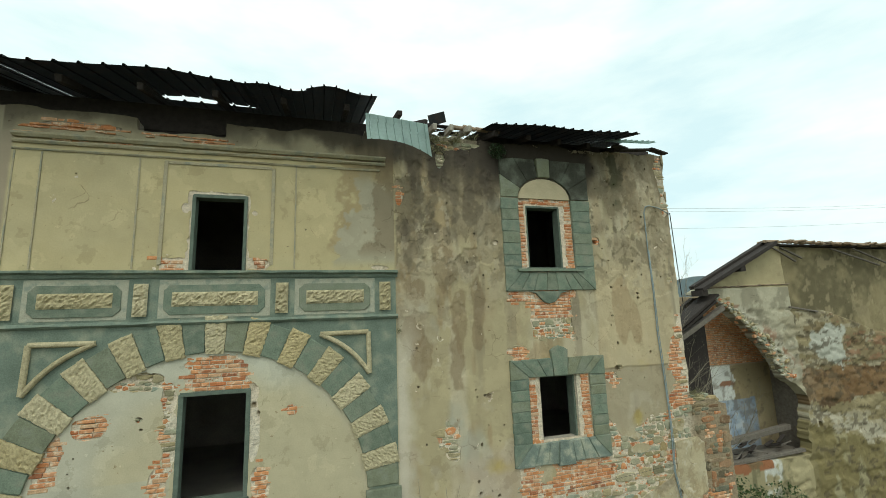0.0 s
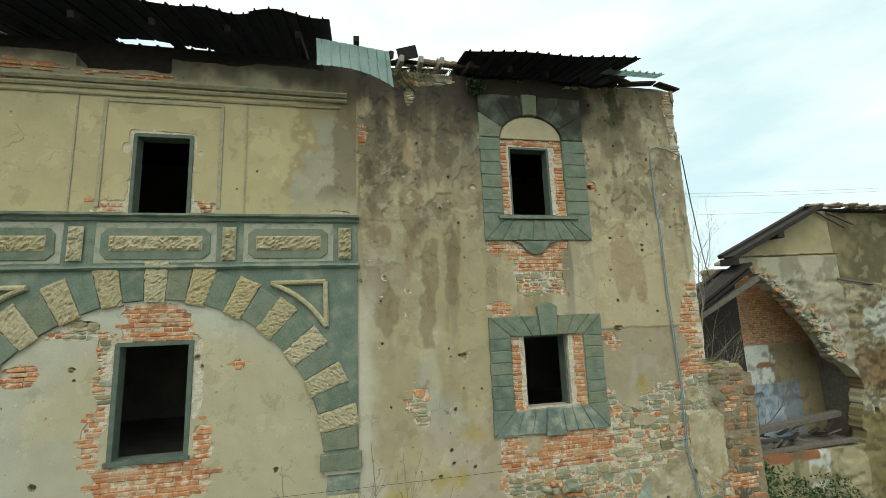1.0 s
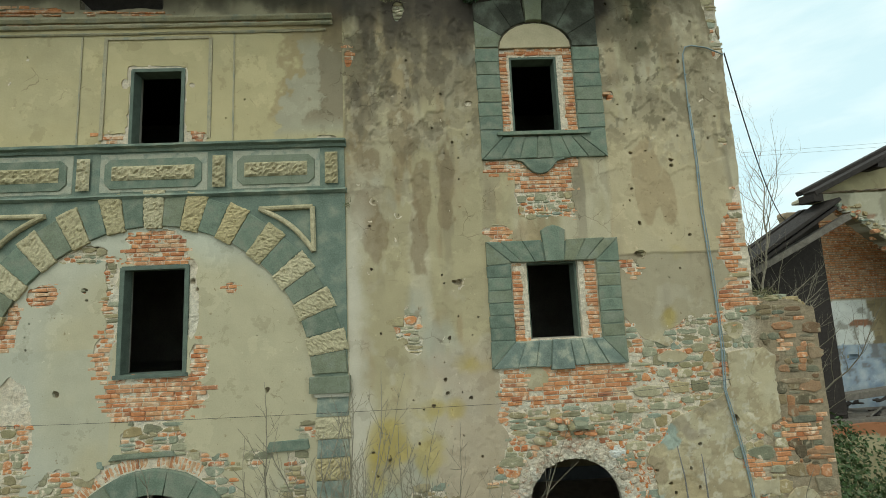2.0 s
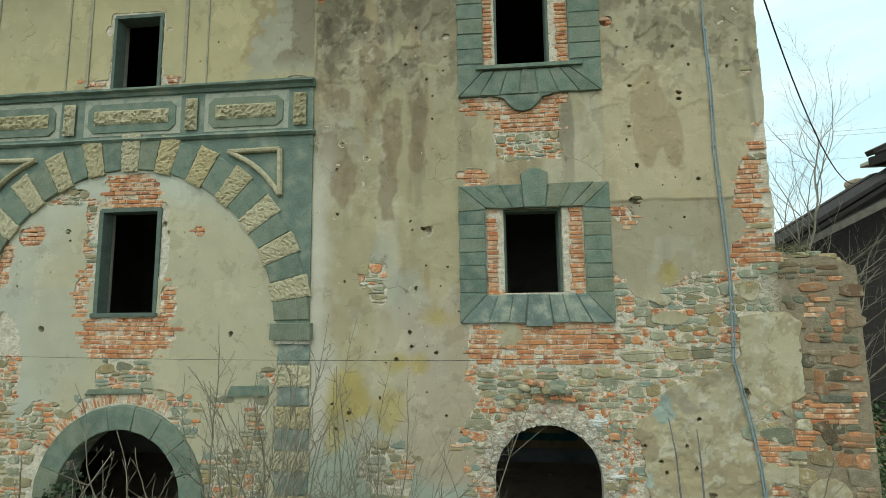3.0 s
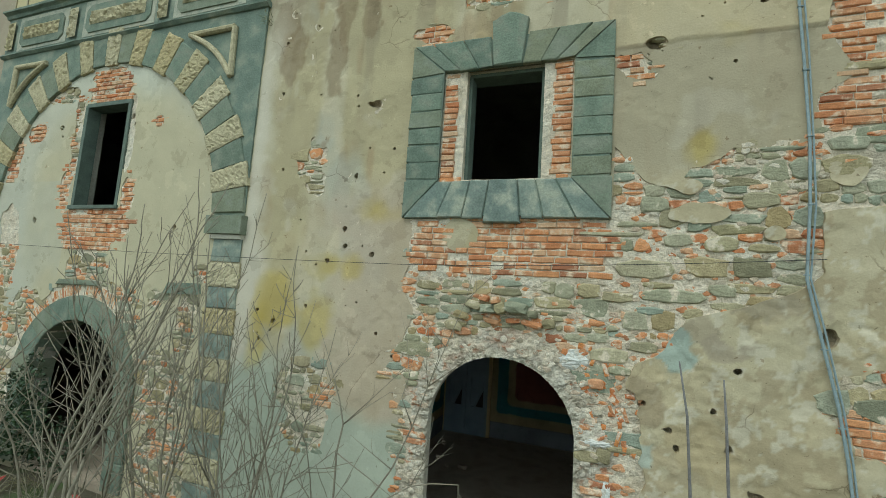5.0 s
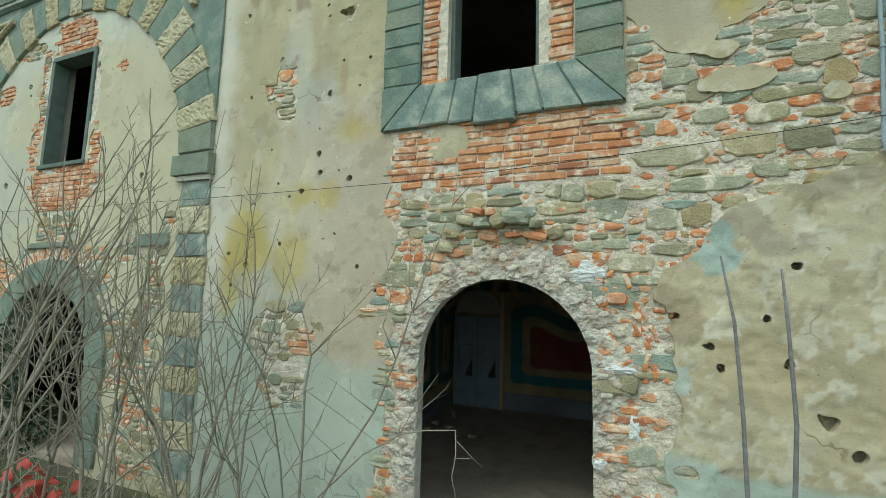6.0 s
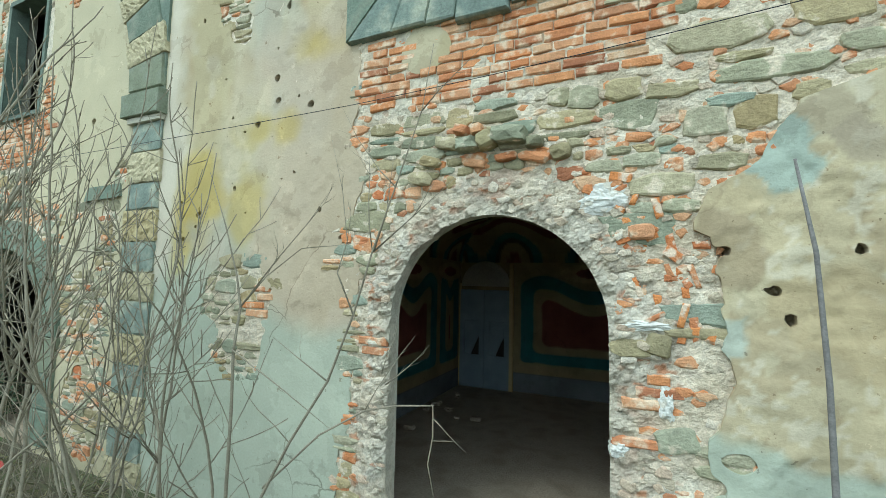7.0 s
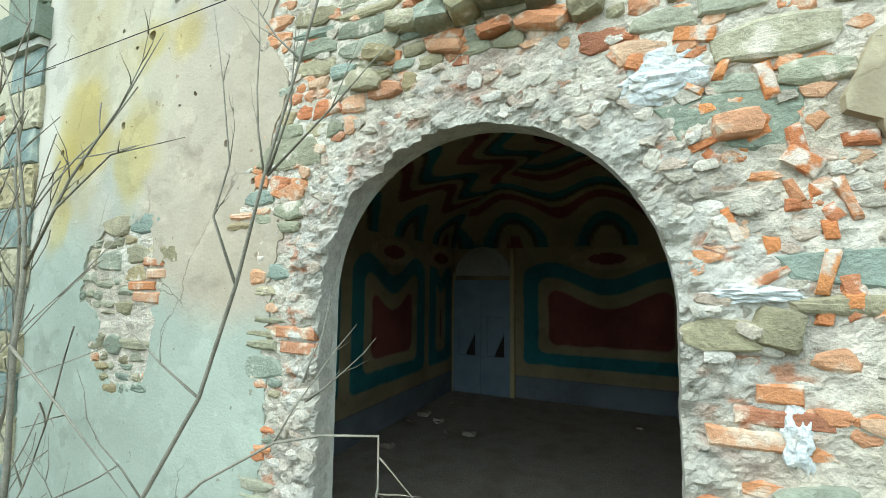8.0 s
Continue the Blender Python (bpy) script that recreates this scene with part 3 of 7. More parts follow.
def plaster_colour(x, z):
    n1, n2, n3 = fbm(x, z, 1.8, 5, 60), fbm(x, z, 0.5, 4, 61), fbm(x, z, 0.35, 4, 62)
    run = fbm(x, z, 0.32, 4, 63, stretch=7.0)         # vertical runs of rain
    run2 = fbm(x, z, 0.7, 4, 64, stretch=4.0)
    c = np.zeros((len(x), 3)) + (0.465, 0.392, 0.222)
    c = layer(c, (0.42, 0.365, 0.225), ease(n1, 0.0, 0.35) * 0.5)
    c = layer(c, (0.49, 0.43, 0.26), ease(n2, 0.05, 0.4) * 0.25)
    right = ease(x, BAY1 - 0.03, BAY1 + 0.05)
    r = np.zeros_like(c) + (0.395, 0.335, 0.205)
    r = layer(r, (0.47, 0.41, 0.29), ease(run2, -0.05, 0.25) * 0.7)
    r = layer(r, (0.315, 0.27, 0.185), ease(n1, 0.0, 0.3) * 0.5)
    r = layer(r, (0.35, 0.27, 0.165), ease(n2 + run, 0.1, 0.5) * 0.4)
    r = layer(r, (0.50, 0.44, 0.31), ease(run2 + 0.5 * n2, 0.08, 0.28) * 0.7)
    r = layer(r, (0.30, 0.20, 0.105), ease(fbm(x, z, 0.38, 4, 80, stretch=5.0) + 0.25 * n1, 0.10, 0.24) * ease(z, 3.0, 5.0) * 0.45)
    r = layer(r, (0.17, 0.14, 0.10), ease(fbm(x, z, 0.30, 4, 81, stretch=8.0), 0.16, 0.30) * ease(z, 4.6, 7.5) * 0.6)
    r = layer(r, (0.36, 0.36, 0.30), ease(fbm(x, z, 0.9, 4, 82, stretch=2.0), 0.12, 0.3) * 0.6)
    p1, p2 = fbm(x, z, 0.9, 6, 84, stretch=1.5), fbm(x, z, 0.45, 6, 85, stretch=1.3)
    r = layer(r, (0.47, 0.41, 0.29), ease(p1, 0.13, 0.16) * (1 - ease(z, 6.5, 9.5) * 0.5) * 0.5)
    r = layer(r, (0.28, 0.235, 0.16), ease(p2, 0.20, 0.22) * ease(z, 5.0, 8.0) * 0.5)
    # ragged brown stains where the top coat has washed off
    wash = 0.30 * fbm(x, z, 0.30, 5, 87, stretch=2.0)
    for cx, cz, rx, rz in ((1.88, 6.85, 0.20, 0.42), (2.10, 6.20, 0.16, 0.30), (2.95, 6.95, 0.12, 0.50), (2.85, 5.95, 0.10, 0.55), (2.0, 7.6, 0.22, 0.30), (3.35, 7.3, 0.10, 0.6), (2.65, 8.2, 0.30, 0.5)):
        r = layer(r, (0.225, 0.165, 0.095), (1 - ease(blob(x, z, cx, cz, rx, rz) + wash, -0.02, 0.02)) * 0.62)
    c = c + (r - c) * right[:, None]
    # cream panel round the drain cable, with brown runs
    cream = ease(x, 6.2, 6.3) * ease(z, 5.78, 5.82) * (1 - ease(z, 7.6, 8.8)) * (1 - ease(x, 8.3, 8.5))
    c = layer(c, (0.49, 0.405, 0.255), cream * 0.85)
    brown = np.minimum(blob(x, z, 6.92, 7.15, 0.26, 0.75), blob(x, z, 7.28, 6.75, 0.16, 0.42)) + 0.22 * fbm(x, z, 0.4, 5, 83, stretch=2.2)
    c = layer(c, (0.35, 0.26, 0.15), cream * (1 - ease(brown, -0.015, 0.015)) * 0.65)
    c = layer(c, (0.40, 0.33, 0.21), cream * ease(run2 + 0.3 * run, 0.05, 0.22) * 0.6)
    grey = ease(x, 6.2, 6.3) * (1 - ease(z, 5.76, 5.80)) * ease(z, 4.2, 4.4)
    c = layer(c, (0.37, 0.315, 0.215), grey * 0.8)
    c = layer(c, (0.27, 0.23, 0.16), grey * ease(run + 0.25 * n2 + 0.15 * (z - 5.2), 0.10, 0.30) * 0.6)
    # left end beyond the bay
    c = layer(c, (0.30, 0.25, 0.19), (1 - ease(x, BAY0 - 0.05, BAY0)) * 0.8)
    # field of the blind arch: cool pale lime at its upper left
    d = np.hypot(x - BAYC, z - ARC_Z)
    tymp = (d < ARC_IN + 0.05) & (x < BAY1)
    c = layer(c, (0.49, 0.49, 0.41), tymp * ease(d + 0.7 * n1 + 0.22 * (BAYC - x), 1.85, 2.5) * 0.85)
    c = layer(c, (0.40, 0.42, 0.36), tymp * (z < 4.6) * (x < -2.2) * ease(n1, -0.1, 0.2) * 0.5)
    c = layer(c, (0.475, 0.435, 0.325), (x < BAY1) * (x > BAY0) * (1 - ease(z + 0.5 * n1, 5.6, 6.6)) * 0.55)
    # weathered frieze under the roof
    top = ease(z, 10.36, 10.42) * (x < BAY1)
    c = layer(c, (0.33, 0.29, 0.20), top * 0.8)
    # soot and rain runs from the broken roof
    wet = ease(x + 0.5 * run2, 0.35, 1.3) * (1 - ease(x, 6.2, 6.7) * 0.75)
    reach = 9.45 + 2.1 * np.abs(x - 2.6) / 3.0 * (x < 2.6) + 0.25 * np.maximum(x - 3.4, 0) - 2.2 * run - 1.2 * n1
    c = layer(c, (0.105, 0.085, 0.06), wet * ease(z, reach - 0.7, reach + 0.9) * 0.95)
    c = layer(c, (0.16, 0.13, 0.09), right * ease(z, 4.9, 8.2) * ease(run + 0.5 * run2, 0.05, 0.30) * (x < 4.2) * 0.5)
    c = layer(c, (0.085, 0.075, 0.06), right * ease(z, 7.6, 9.6) * ease(n3 + 0.6 * n2, 0.08, 0.3) * (1 - ease(x, 4.0, 4.4)) * 0.45)
    c = layer(c, (0.14, 0.115, 0.07), right * (x > 6.3) * ease(z, 8.4, 10.6) * ease(run + 0.5 * n2, 0.02, 0.26) * 0.5)
    ragged = fbm(x, z, 0.16, 5, 68, stretch=1.5)
    c = layer(c, (0.05, 0.052, 0.026), (1 - ease(blob(x, z, 7.12, 10.25, 0.17, 0.80) + 0.22 * ragged, -0.03, 0.05)) * 0.85)
    c = layer(c, (0.43, 0.375, 0.265), right * ease(z, 6.8, 8.0) * (1 - ease(z, 10.0, 10.7)) * ease(ragged + 0.4 * n2, 0.13, 0.17) * 0.55)
    c = layer(c, (0.115, 0.098, 0.06), right * ease(z, 7.0, 8.6) * ease(fbm(x, z, 0.12, 5, 69, stretch=1.6) + 0.3 * n2, 0.12, 0.18) * 0.6)
    c = layer(c, (0.25, 0.205, 0.13), right * ease(z, 7.0, 9.2) * ease(n2, -0.25, 0.25) * 0.75)
    leak = x + 0.6 * fbm(x, z, 0.75, 6, 66, stretch=1.8) + 0.35 * fbm(x, z, 0.16, 5, 67) + 0.08 * (9.4 - z)
    c = layer(c, (0.24, 0.165, 0.085), (x < BAY1) * ease(leak, 0.42, 0.55) * ease(z + 0.4 * n2, 8.25, 8.6) * 0.5)
    c = layer(c, (0.355, 0.335, 0.255), (x < BAY1) * ease(leak, 0.62, 0.68) * ease(z, 8.0, 8.3) * (1 - ease(z + 0.5 * n2, 9.6, 10.0)) * 0.75)
    c = layer(c, (0.20, 0.15, 0.09), (x < BAY1) * ease(leak, 1.18, 1.22) * ease(z, 8.2, 8.5) * 0.6)
    c = layer(c, (0.09, 0.075, 0.055), right * ease(fbm(x, z, 0.30, 6, 99, stretch=1.4) + 0.35 * run, 0.08, 0.18) * ease(z + 0.5 * n1, 6.8, 9.4) * (x < 4.1) * 0.5)
    # soot, with the overhang's shade painted in, darkens the wall up to the eaves
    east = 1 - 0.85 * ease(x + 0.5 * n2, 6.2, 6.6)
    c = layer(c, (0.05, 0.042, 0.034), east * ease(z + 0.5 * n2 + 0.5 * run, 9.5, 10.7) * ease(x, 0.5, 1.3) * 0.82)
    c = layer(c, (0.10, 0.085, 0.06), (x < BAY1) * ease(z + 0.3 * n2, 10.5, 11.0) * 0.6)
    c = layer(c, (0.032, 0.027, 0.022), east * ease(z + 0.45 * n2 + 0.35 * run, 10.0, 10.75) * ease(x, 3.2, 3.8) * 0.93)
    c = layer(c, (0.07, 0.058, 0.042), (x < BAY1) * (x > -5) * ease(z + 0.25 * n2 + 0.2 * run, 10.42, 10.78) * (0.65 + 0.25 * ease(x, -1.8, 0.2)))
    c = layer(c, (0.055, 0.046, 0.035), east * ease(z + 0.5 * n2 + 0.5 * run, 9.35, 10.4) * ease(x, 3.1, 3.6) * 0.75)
    # bleached strip along the edge of the bay
    c = layer(c, (0.56, 0.51, 0.41), right * (1 - ease(x + 0.3 * n2, 1.72, 2.05)) * (1 - ease(z, 5.6, 7.6)) * 0.85)
    c = layer(c, (0.48, 0.425, 0.33), right * ease(n2 + 0.4 * n3, 0.1, 0.3) * (1 - ease(z, 4.0, 7.0)) * 0.4)
    rosy = right * ease(x + 0.5 * n2, 2.9, 3.3) * (1 - ease(x, 4.2, 4.6)) * (1 - ease(z + 0.6 * n1, 3.6, 4.6))
    c = layer(c, (0.43, 0.345, 0.25), rosy * 0.7)
    # damp green-blue wash near the ground
    low = right * (1 - ease(z + 0.55 * n1 + 0.22 * np.sin(x * 1.7 + 1.0), 1.65, 1.95))
    c = layer(c, (0.375, 0.41, 0.325), low * (x < 4.6) * 0.85)
    # worn lower right: cream lime coat, brown scars, blue-green rests of paint
    corner = right * ease(x, 6.15, 6.3) * (1 - ease(z, 4.2, 4.6))
    m1, m2 = fbm(x, z, 0.7, 5, 90), fbm(x, z, 0.28, 5, 91)
    c = layer(c, (0.45, 0.385, 0.255), corner * 0.75)
    c = layer(c, (0.40, 0.33, 0.205), corner * ease(m1, -0.05, 0.12) * 0.6)
    m3 = fbm(x, z, 0.10, 4, 94)
    c = layer(c, (0.30, 0.235, 0.14), corner * ease(m2 + 0.5 * m3 + 0.3 * m1, 0.16, 0.185) * 0.55)
    c = layer(c, (0.54, 0.49, 0.38), corner * ease(m3 - 0.5 * m2 + 0.3 * m1, 0.18, 0.20) * 0.55)
    for cx, cz, rx, rz, tone in ((7.05, 2.92, 0.22, 0.12, (0.30, 0.25, 0.17)), (7.62, 3.22, 0.28, 0.16, (0.31, 0.26, 0.18)), (6.60, 2.46, 0.13, 0.16, (0.43, 0.35, 0.215)), (7.20, 2.78, 0.13, 0.08, (0.30, 0.25, 0.18)), (7.1, 1.85, 0.30, 0.28, (0.36, 0.285, 0.165)), (7.55, 1.5, 0.3, 0.3, (0.38, 0.31, 0.19))):
        c = layer(c, tone, corner * (1 - ease(blob(x, z, cx, cz, rx, rz) + 0.25 * m2 + 0.12 * m3, -0.02, 0.02)) * 0.7)
    c = layer(c, (0.34, 0.39, 0.32), corner * (1 - ease(z + 0.7 * m1, 1.25, 1.40)) * 0.8)
    c = layer(c, (0.30, 0.36, 0.31), (1 - ease(blob(x, z, 6.86, 2.76, 0.20, 0.18) + 0.2 * m2, -0.01, 0.01)) * 0.85)
    c = layer(c, (0.27, 0.21, 0.13), (1 - ease(blob(x, z, 6.62, 2.22, 0.16, 0.20) + 0.15 * m2, -0.01, 0.01)) * 0.7)
    c = layer(c, (0.36, 0.40, 0.34), (1 - ease(blob(x, z, 6.60, 1.72, 0.14, 0.16) + 0.15 * m2, -0.01, 0.01)) * 0.8)
    # yellow lichen stains
    for cx, cz, rx, rz in ((3.69, 4.06, 0.22, 0.10), (2.28, 2.80, 0.26, 0.30), (2.90, 2.62, 0.20, 0.30), (2.98, 3.36, 0.12, 0.09), (3.35, 3.34, 0.10, 0.10), (2.0, 2.45, 0.12, 0.2), (7.29, 5.9, 0.14, 0.08), (7.1, 4.75, 0.14, 0.16)):
        c = layer(c, (0.43, 0.32, 0.05), (1 - ease(blob(x, z, cx, cz, rx, rz) + 0.30 * n2, -0.09, 0.10)) * 0.52)
    return c

def mortar_colour(x, z):
    n = fbm(x, z, 0.3, 4, 70)
    c = np.zeros((len(x), 3)) + (0.66, 0.57, 0.44)
    c = layer(c, (0.50, 0.42, 0.30), ease(n, 0.05, 0.3) * 0.7)
    c = layer(c, (0.66, 0.60, 0.48), ease(fbm(x, z, 0.5, 4, 71), 0.1, 0.35) * 0.8)
    g = ring_gate(x, z)
    ring = 1 - ease(g + 0.2 * n, 0.22, 0.42)
    c = layer(c, (0.58, 0.50, 0.385), ring * 0.8)
    c = layer(c, (0.33, 0.29, 0.23), ring * ease(fbm(x, z, 0.16, 4, 72, stretch=0.6), 0.0, 0.22) * 0.8)
    c = layer(c, (0.44, 0.30, 0.22), ring * ease(fbm(x, z, 0.3, 4, 73), 0.14, 0.3) * 0.55)
    c = layer(c, (0.60, 0.56, 0.47), ring * ease(fbm(x, z, 0.24, 4, 74), 0.12, 0.2) * 0.6)
    c = layer(c, (0.40, 0.17, 0.08), ring * (g > 0.03) * ease(fbm(x, z, 0.11, 3, 75, stretch=0.5), 0.30, 0.36) * 0.8)
    c = layer(c, (0.44, 0.40, 0.32), (1 - ease(g, 0.05, 0.13)) * 0.7)
    # mortar inside the holes painted darker, as shade of their depth
    c = layer(c, (0.24, 0.19, 0.115), (holes_field(x, z) < 0.035) * 0.85)
    c = layer(c, (0.22, 0.165, 0.095), ease(x + 0.3 * n, 8.1, 8.7) * (z < 5.1) * 0.8)
    return layer(c, (0.16, 0.13, 0.09), ease(z, 9.6, 10.8) * 0.7)

# ---------- the house: wall, floors, roof box ----------
edges_x = [e for w in (WIN_A, WIN_B, WIN_C, WIN_D) for e in w[:2]]
edges_z = [e for w in (WIN_A, WIN_B, WIN_C, WIN_D) for e in w[2:]]
wall = sheet("wall_front", lines(-9.0, EAST + 0.1, 0.06, *edges_x), lines(-0.3, TOP + 0.05, 0.06, *edges_z), lambda x, z: wall_field(x, z, (GATE[0], GATE[1] + 0.1, 1.0)), lambda x, z: FRONT + 0.13 + 0 * x, M["inner"], rim=0.18, smooth=False)
tagged(wall, "thick rubble front wall with crumbling plaster and bare masonry", "wall", kind="structure")
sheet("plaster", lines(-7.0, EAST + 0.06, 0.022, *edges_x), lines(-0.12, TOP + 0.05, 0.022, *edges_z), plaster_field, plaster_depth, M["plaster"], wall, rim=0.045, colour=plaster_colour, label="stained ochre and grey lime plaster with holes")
sheet("mortar_bed", finer(lines(-5.0, EAST + 0.06, 0.03, *edges_x), 3.95, 7.9, 0.0125), finer(lines(-0.12, TOP + 0.05, 0.03, *edges_z), 0.6, 4.5, 0.0125), lambda x, z: np.minimum(wall_field(x, z), 0.07 - plaster_field(x, z) * (wall_field(x, z) > 0.005)), substrate_depth, M["mortar"], wall, rim=0.10, colour=mortar_colour, label="pale crumbling lime mortar", smooth=False)
lining = sheet("doorway_lining", lines(4.0, 6.5, 0.02), lines(-0.1, 3.0, 0.02), lambda x, z: np.minimum(ring_gate(x, z) - 0.012, 0.32 - ring_gate(x, z)), lambda x, z: FRONT + 0.08 + 0 * x, M["white"], rim=0.08, smooth=False)
tagged(lining, "plastered inner edge of the arched doorway", "doorway", kind="structure")
def room_wall(name, x0, x1, y0, y1, z0, z1, mat=M["inner"]):
    return tagged(box(name, x0, x1, y0, y1, z0, z1, mat), kind="structure")
room_wall("wall_back", -9.0, 8.6, 13.75, 14.1, -0.3, 10.9)
room_wall("wall_west", -9.3, -9.0, 8.63, 14.1, -0.3, 10.9)
room_wall("wall_east", 8.2, 8.6, 8.82, 13.75, -0.3, 10.9)
room_wall("wall_inner_1", 2.65, 2.95, 8.82, 13.75, -0.3, 10.9)
room_wall("floor_1", -9.0, 8.2, 8.82, 13.75, -0.35, 0.0, M["dirt"])
room_wall("floor_2", -9.0, 8.2, 8.82, 13.75, 3.55, 3.80)
room_wall("floor_3", -9.0, 8.2, 8.82, 13.75, 7.35, 7.6)
room_wall("ceiling_3", -9.0, 8.2, 8.82, 13.75, 10.75, 10.85, M["darkwood"])
# thresholds of the doorways
room_wall("threshold_1", GATE[0] - 1.0, GATE[0] + 1.0, 8.55, 8.82, -0.3, -0.003, M["dirt"])
room_wall("threshold_2", PORTAL[0] - 1.0, PORTAL[0] + 1.0, 8.55, 8.82, -0.3, -0.003, M["dirt"])
bm = bmesh.new()
rows = [[bm.verts.new((x, y, -0.1 - 1.6 * float(ease(x, 10.5, 17.0)) + 0.05 * noise.noise(Vector((x, y, 0)) * 0.7) * (abs(x) < 40))) for y in (-600, -40, -10, 0, 3, 5, 6, 7, 8, 9, 11, 13, 16, 25, 60, 900)] for x in (-600, -60, -20, -8, -5, -3, -1, 1, 3, 5, 7, 9, 10.5, 12, 13.5, 15, 17, 22, 60, 600)]
for a, b in zip(rows, rows[1:]):
    for k in range(len(a) - 1):
        bm.faces.new((a[k], b[k], b[k + 1], a[k + 1]))
ground = tagged(part("ground", bm, M["ground"], smooth=True), kind="structure")

# ---------- dressed stone of the left bay ----------
def polar(a, r):
    return (BAYC + r * math.sin(radians(a)), ARC_Z + r * math.cos(radians(a)))

def rough_block(name, quad, proud, parent, label, seed):
    """A block whose face is worked into pits and pebbles, with a broken edge."""
    q, bm = random.Random(seed + 500), bmesh.new()
    a, b, c, d = [Vector((p[0], 0, p[1])) for p in quad]
    nu, nv = max(4, int((b - a).length / 0.032)), max(5, int((d - a).length / 0.032))
    rows = []
    for i in range(nu + 1):
        col = []
        for j in range(nv + 1):
            p = a.lerp(b, i / nu).lerp(d.lerp(c, i / nu), j / nv)
            edge = i in (0, nu) or j in (0, nv)
            p.x += q.uniform(-1, 1) * 0.009
            p.z += q.uniform(-1, 1) * 0.009
            p.y = FRONT - proud - (0.004 if edge else 0.010 + 0.015 * q.random() ** 1.4 if q.random() > 0.12 else -0.002)
            col.append(bm.verts.new(p))
        rows.append(col)
    for i in range(nu):
        for j in range(nv):
            bm.faces.new((rows[i][j], rows[i + 1][j], rows[i + 1][j + 1], rows[i][j + 1]))
    rim = rows[0] + [col[-1] for col in rows[1:]] + rows[-1][-2::-1] + [col[0] for col in rows[-2:0:-1]]
    back = [bm.verts.new((v.co.x, FRONT + 0.02, v.co.z)) for v in rim]
    for k in range(len(rim)):
        m = (k + 1) % len(rim)
        bm.faces.new((rim[k], rim[m], back[m], back[k]))
    return part(name, bm, M["tan"], parent, label)

spandrel = sheet("spandrel_panel", lines(BAY0, BAY1, 0.05, BAY0, BAY1), lines(ARC_Z - 0.2, 7.14, 0.05), lambda x, z: np.minimum(np.minimum(np.hypot(x - BAYC, z - ARC_Z) - ARC_IN - 0.03, 7.13 - z), np.minimum(np.minimum(x - BAY0, BAY1 - x), z - ARC_Z + 0.1)), lambda x, z: FRONT - 0.022 + 0.008 * fbm(x, z, 0.6, 3, 30), M["greenwash"], rim=0.05)
tagged(spandrel, "grey-green limewashed spandrel over the blind arch", "wall panel", kind="structure")
arch = thing("blind_arch", "large blind arch of alternating tan and grey-green voussoirs on the facade", "arch")
STEP = 13.1 / 2
for k in range(-13, 14):
    a = k * STEP
    tan_one = k % 2 == 0
    half = STEP / 2 - 0.10
    r0, r1 = ARC_IN - (0.03 if tan_one else 0.0), ARC_OUT + (0.05 if tan_one else 0.0)
    quad = [polar(a - half, r0), polar(a + half, r0), polar(a + half, r1), polar(a - half, r1)]
    if tan_one:
        rough_block("voussoir", quad, 0.045, arch, "rough vermiculated tan block", k)
    else:
        block("voussoir", quad, FRONT + 0.02, FRONT - 0.045, M["green"], arch, "smooth grey-green sandstone block", chamfer=0.008, jitter=0.012, seed=k)
for side in (1, -1):
    pier = thing("quoin_pier", "pier of alternating tan and grey-green quoin blocks under the blind arch", "pier", group="piers of the blind arch")
    def px(a, b):
        return (BAYC + side * a, BAYC + side * b) if side > 0 else (BAYC - b, BAYC - a)
    x0, x1 = px(2.60, 3.26)
    block("impost", [(x0, 3.73), (x1, 3.73), (x1, 3.99), (x0, 3.99)], FRONT + 0.02, FRONT - 0.10, M["green"], pier, "projecting grey-green impost block", jitter=0.008)
    x0, x1 = px(2.66, 3.24)
    block("astragal", [(x0, 3.665), (x1, 3.665), (x1, 3.725), (x0, 3.725)], FRONT + 0.02, FRONT - 0.06, M["white"], pier, "thin pale moulding")
    z, k = 3.655, 0
    while z > -0.05:
        h = 0.32 + 0.03 * math.sin(k * 2.3)
        wide = 0.02 * (k % 2)
        x0, x1 = px(2.70 - wide, 3.22 + wide + 0.02 * k / 10)
        quad = [(x0, z - h + 0.012), (x1, z - h + 0.012), (x1, z), (x0, z)]
        if k % 2:
            rough_block("quoin", quad, 0.02, pier, "", 40 + k + side)
        else:
            block("quoin", quad, FRONT + 0.02, FRONT - 0.02, M["washed"], pier, "", jitter=0.018, seed=k + side)
        z -= h
        k += 1

# frieze with rough panels between two string courses
def profile_run(name, x0, x1, pts, mat, parent=None, label="", seed=3):
    """A moulding run along x; pts are (y, z) of its section."""
    bm, rings, r = bmesh.new(), [], random.Random(seed)
    n = max(2, int((x1 - x0) / 0.25))
    for i in range(n + 1):
        x = x0 + (x1 - x0) * i / n
        rings.append([bm.verts.new((x, y + r.uniform(-1, 1) * 0.006, z + r.uniform(-1, 1) * 0.006)) for y, z in pts])
    for a, b in zip(rings, rings[1:]):
        for k in range(len(pts)):
            bm.faces.new((a[k], b[k], b[(k + 1) % len(pts)], a[(k + 1) % len(pts)]))
    bm.faces.new(rings[0])
    bm.faces.new(rings[-1][::-1])
    return part(name, bm, mat, parent, label)

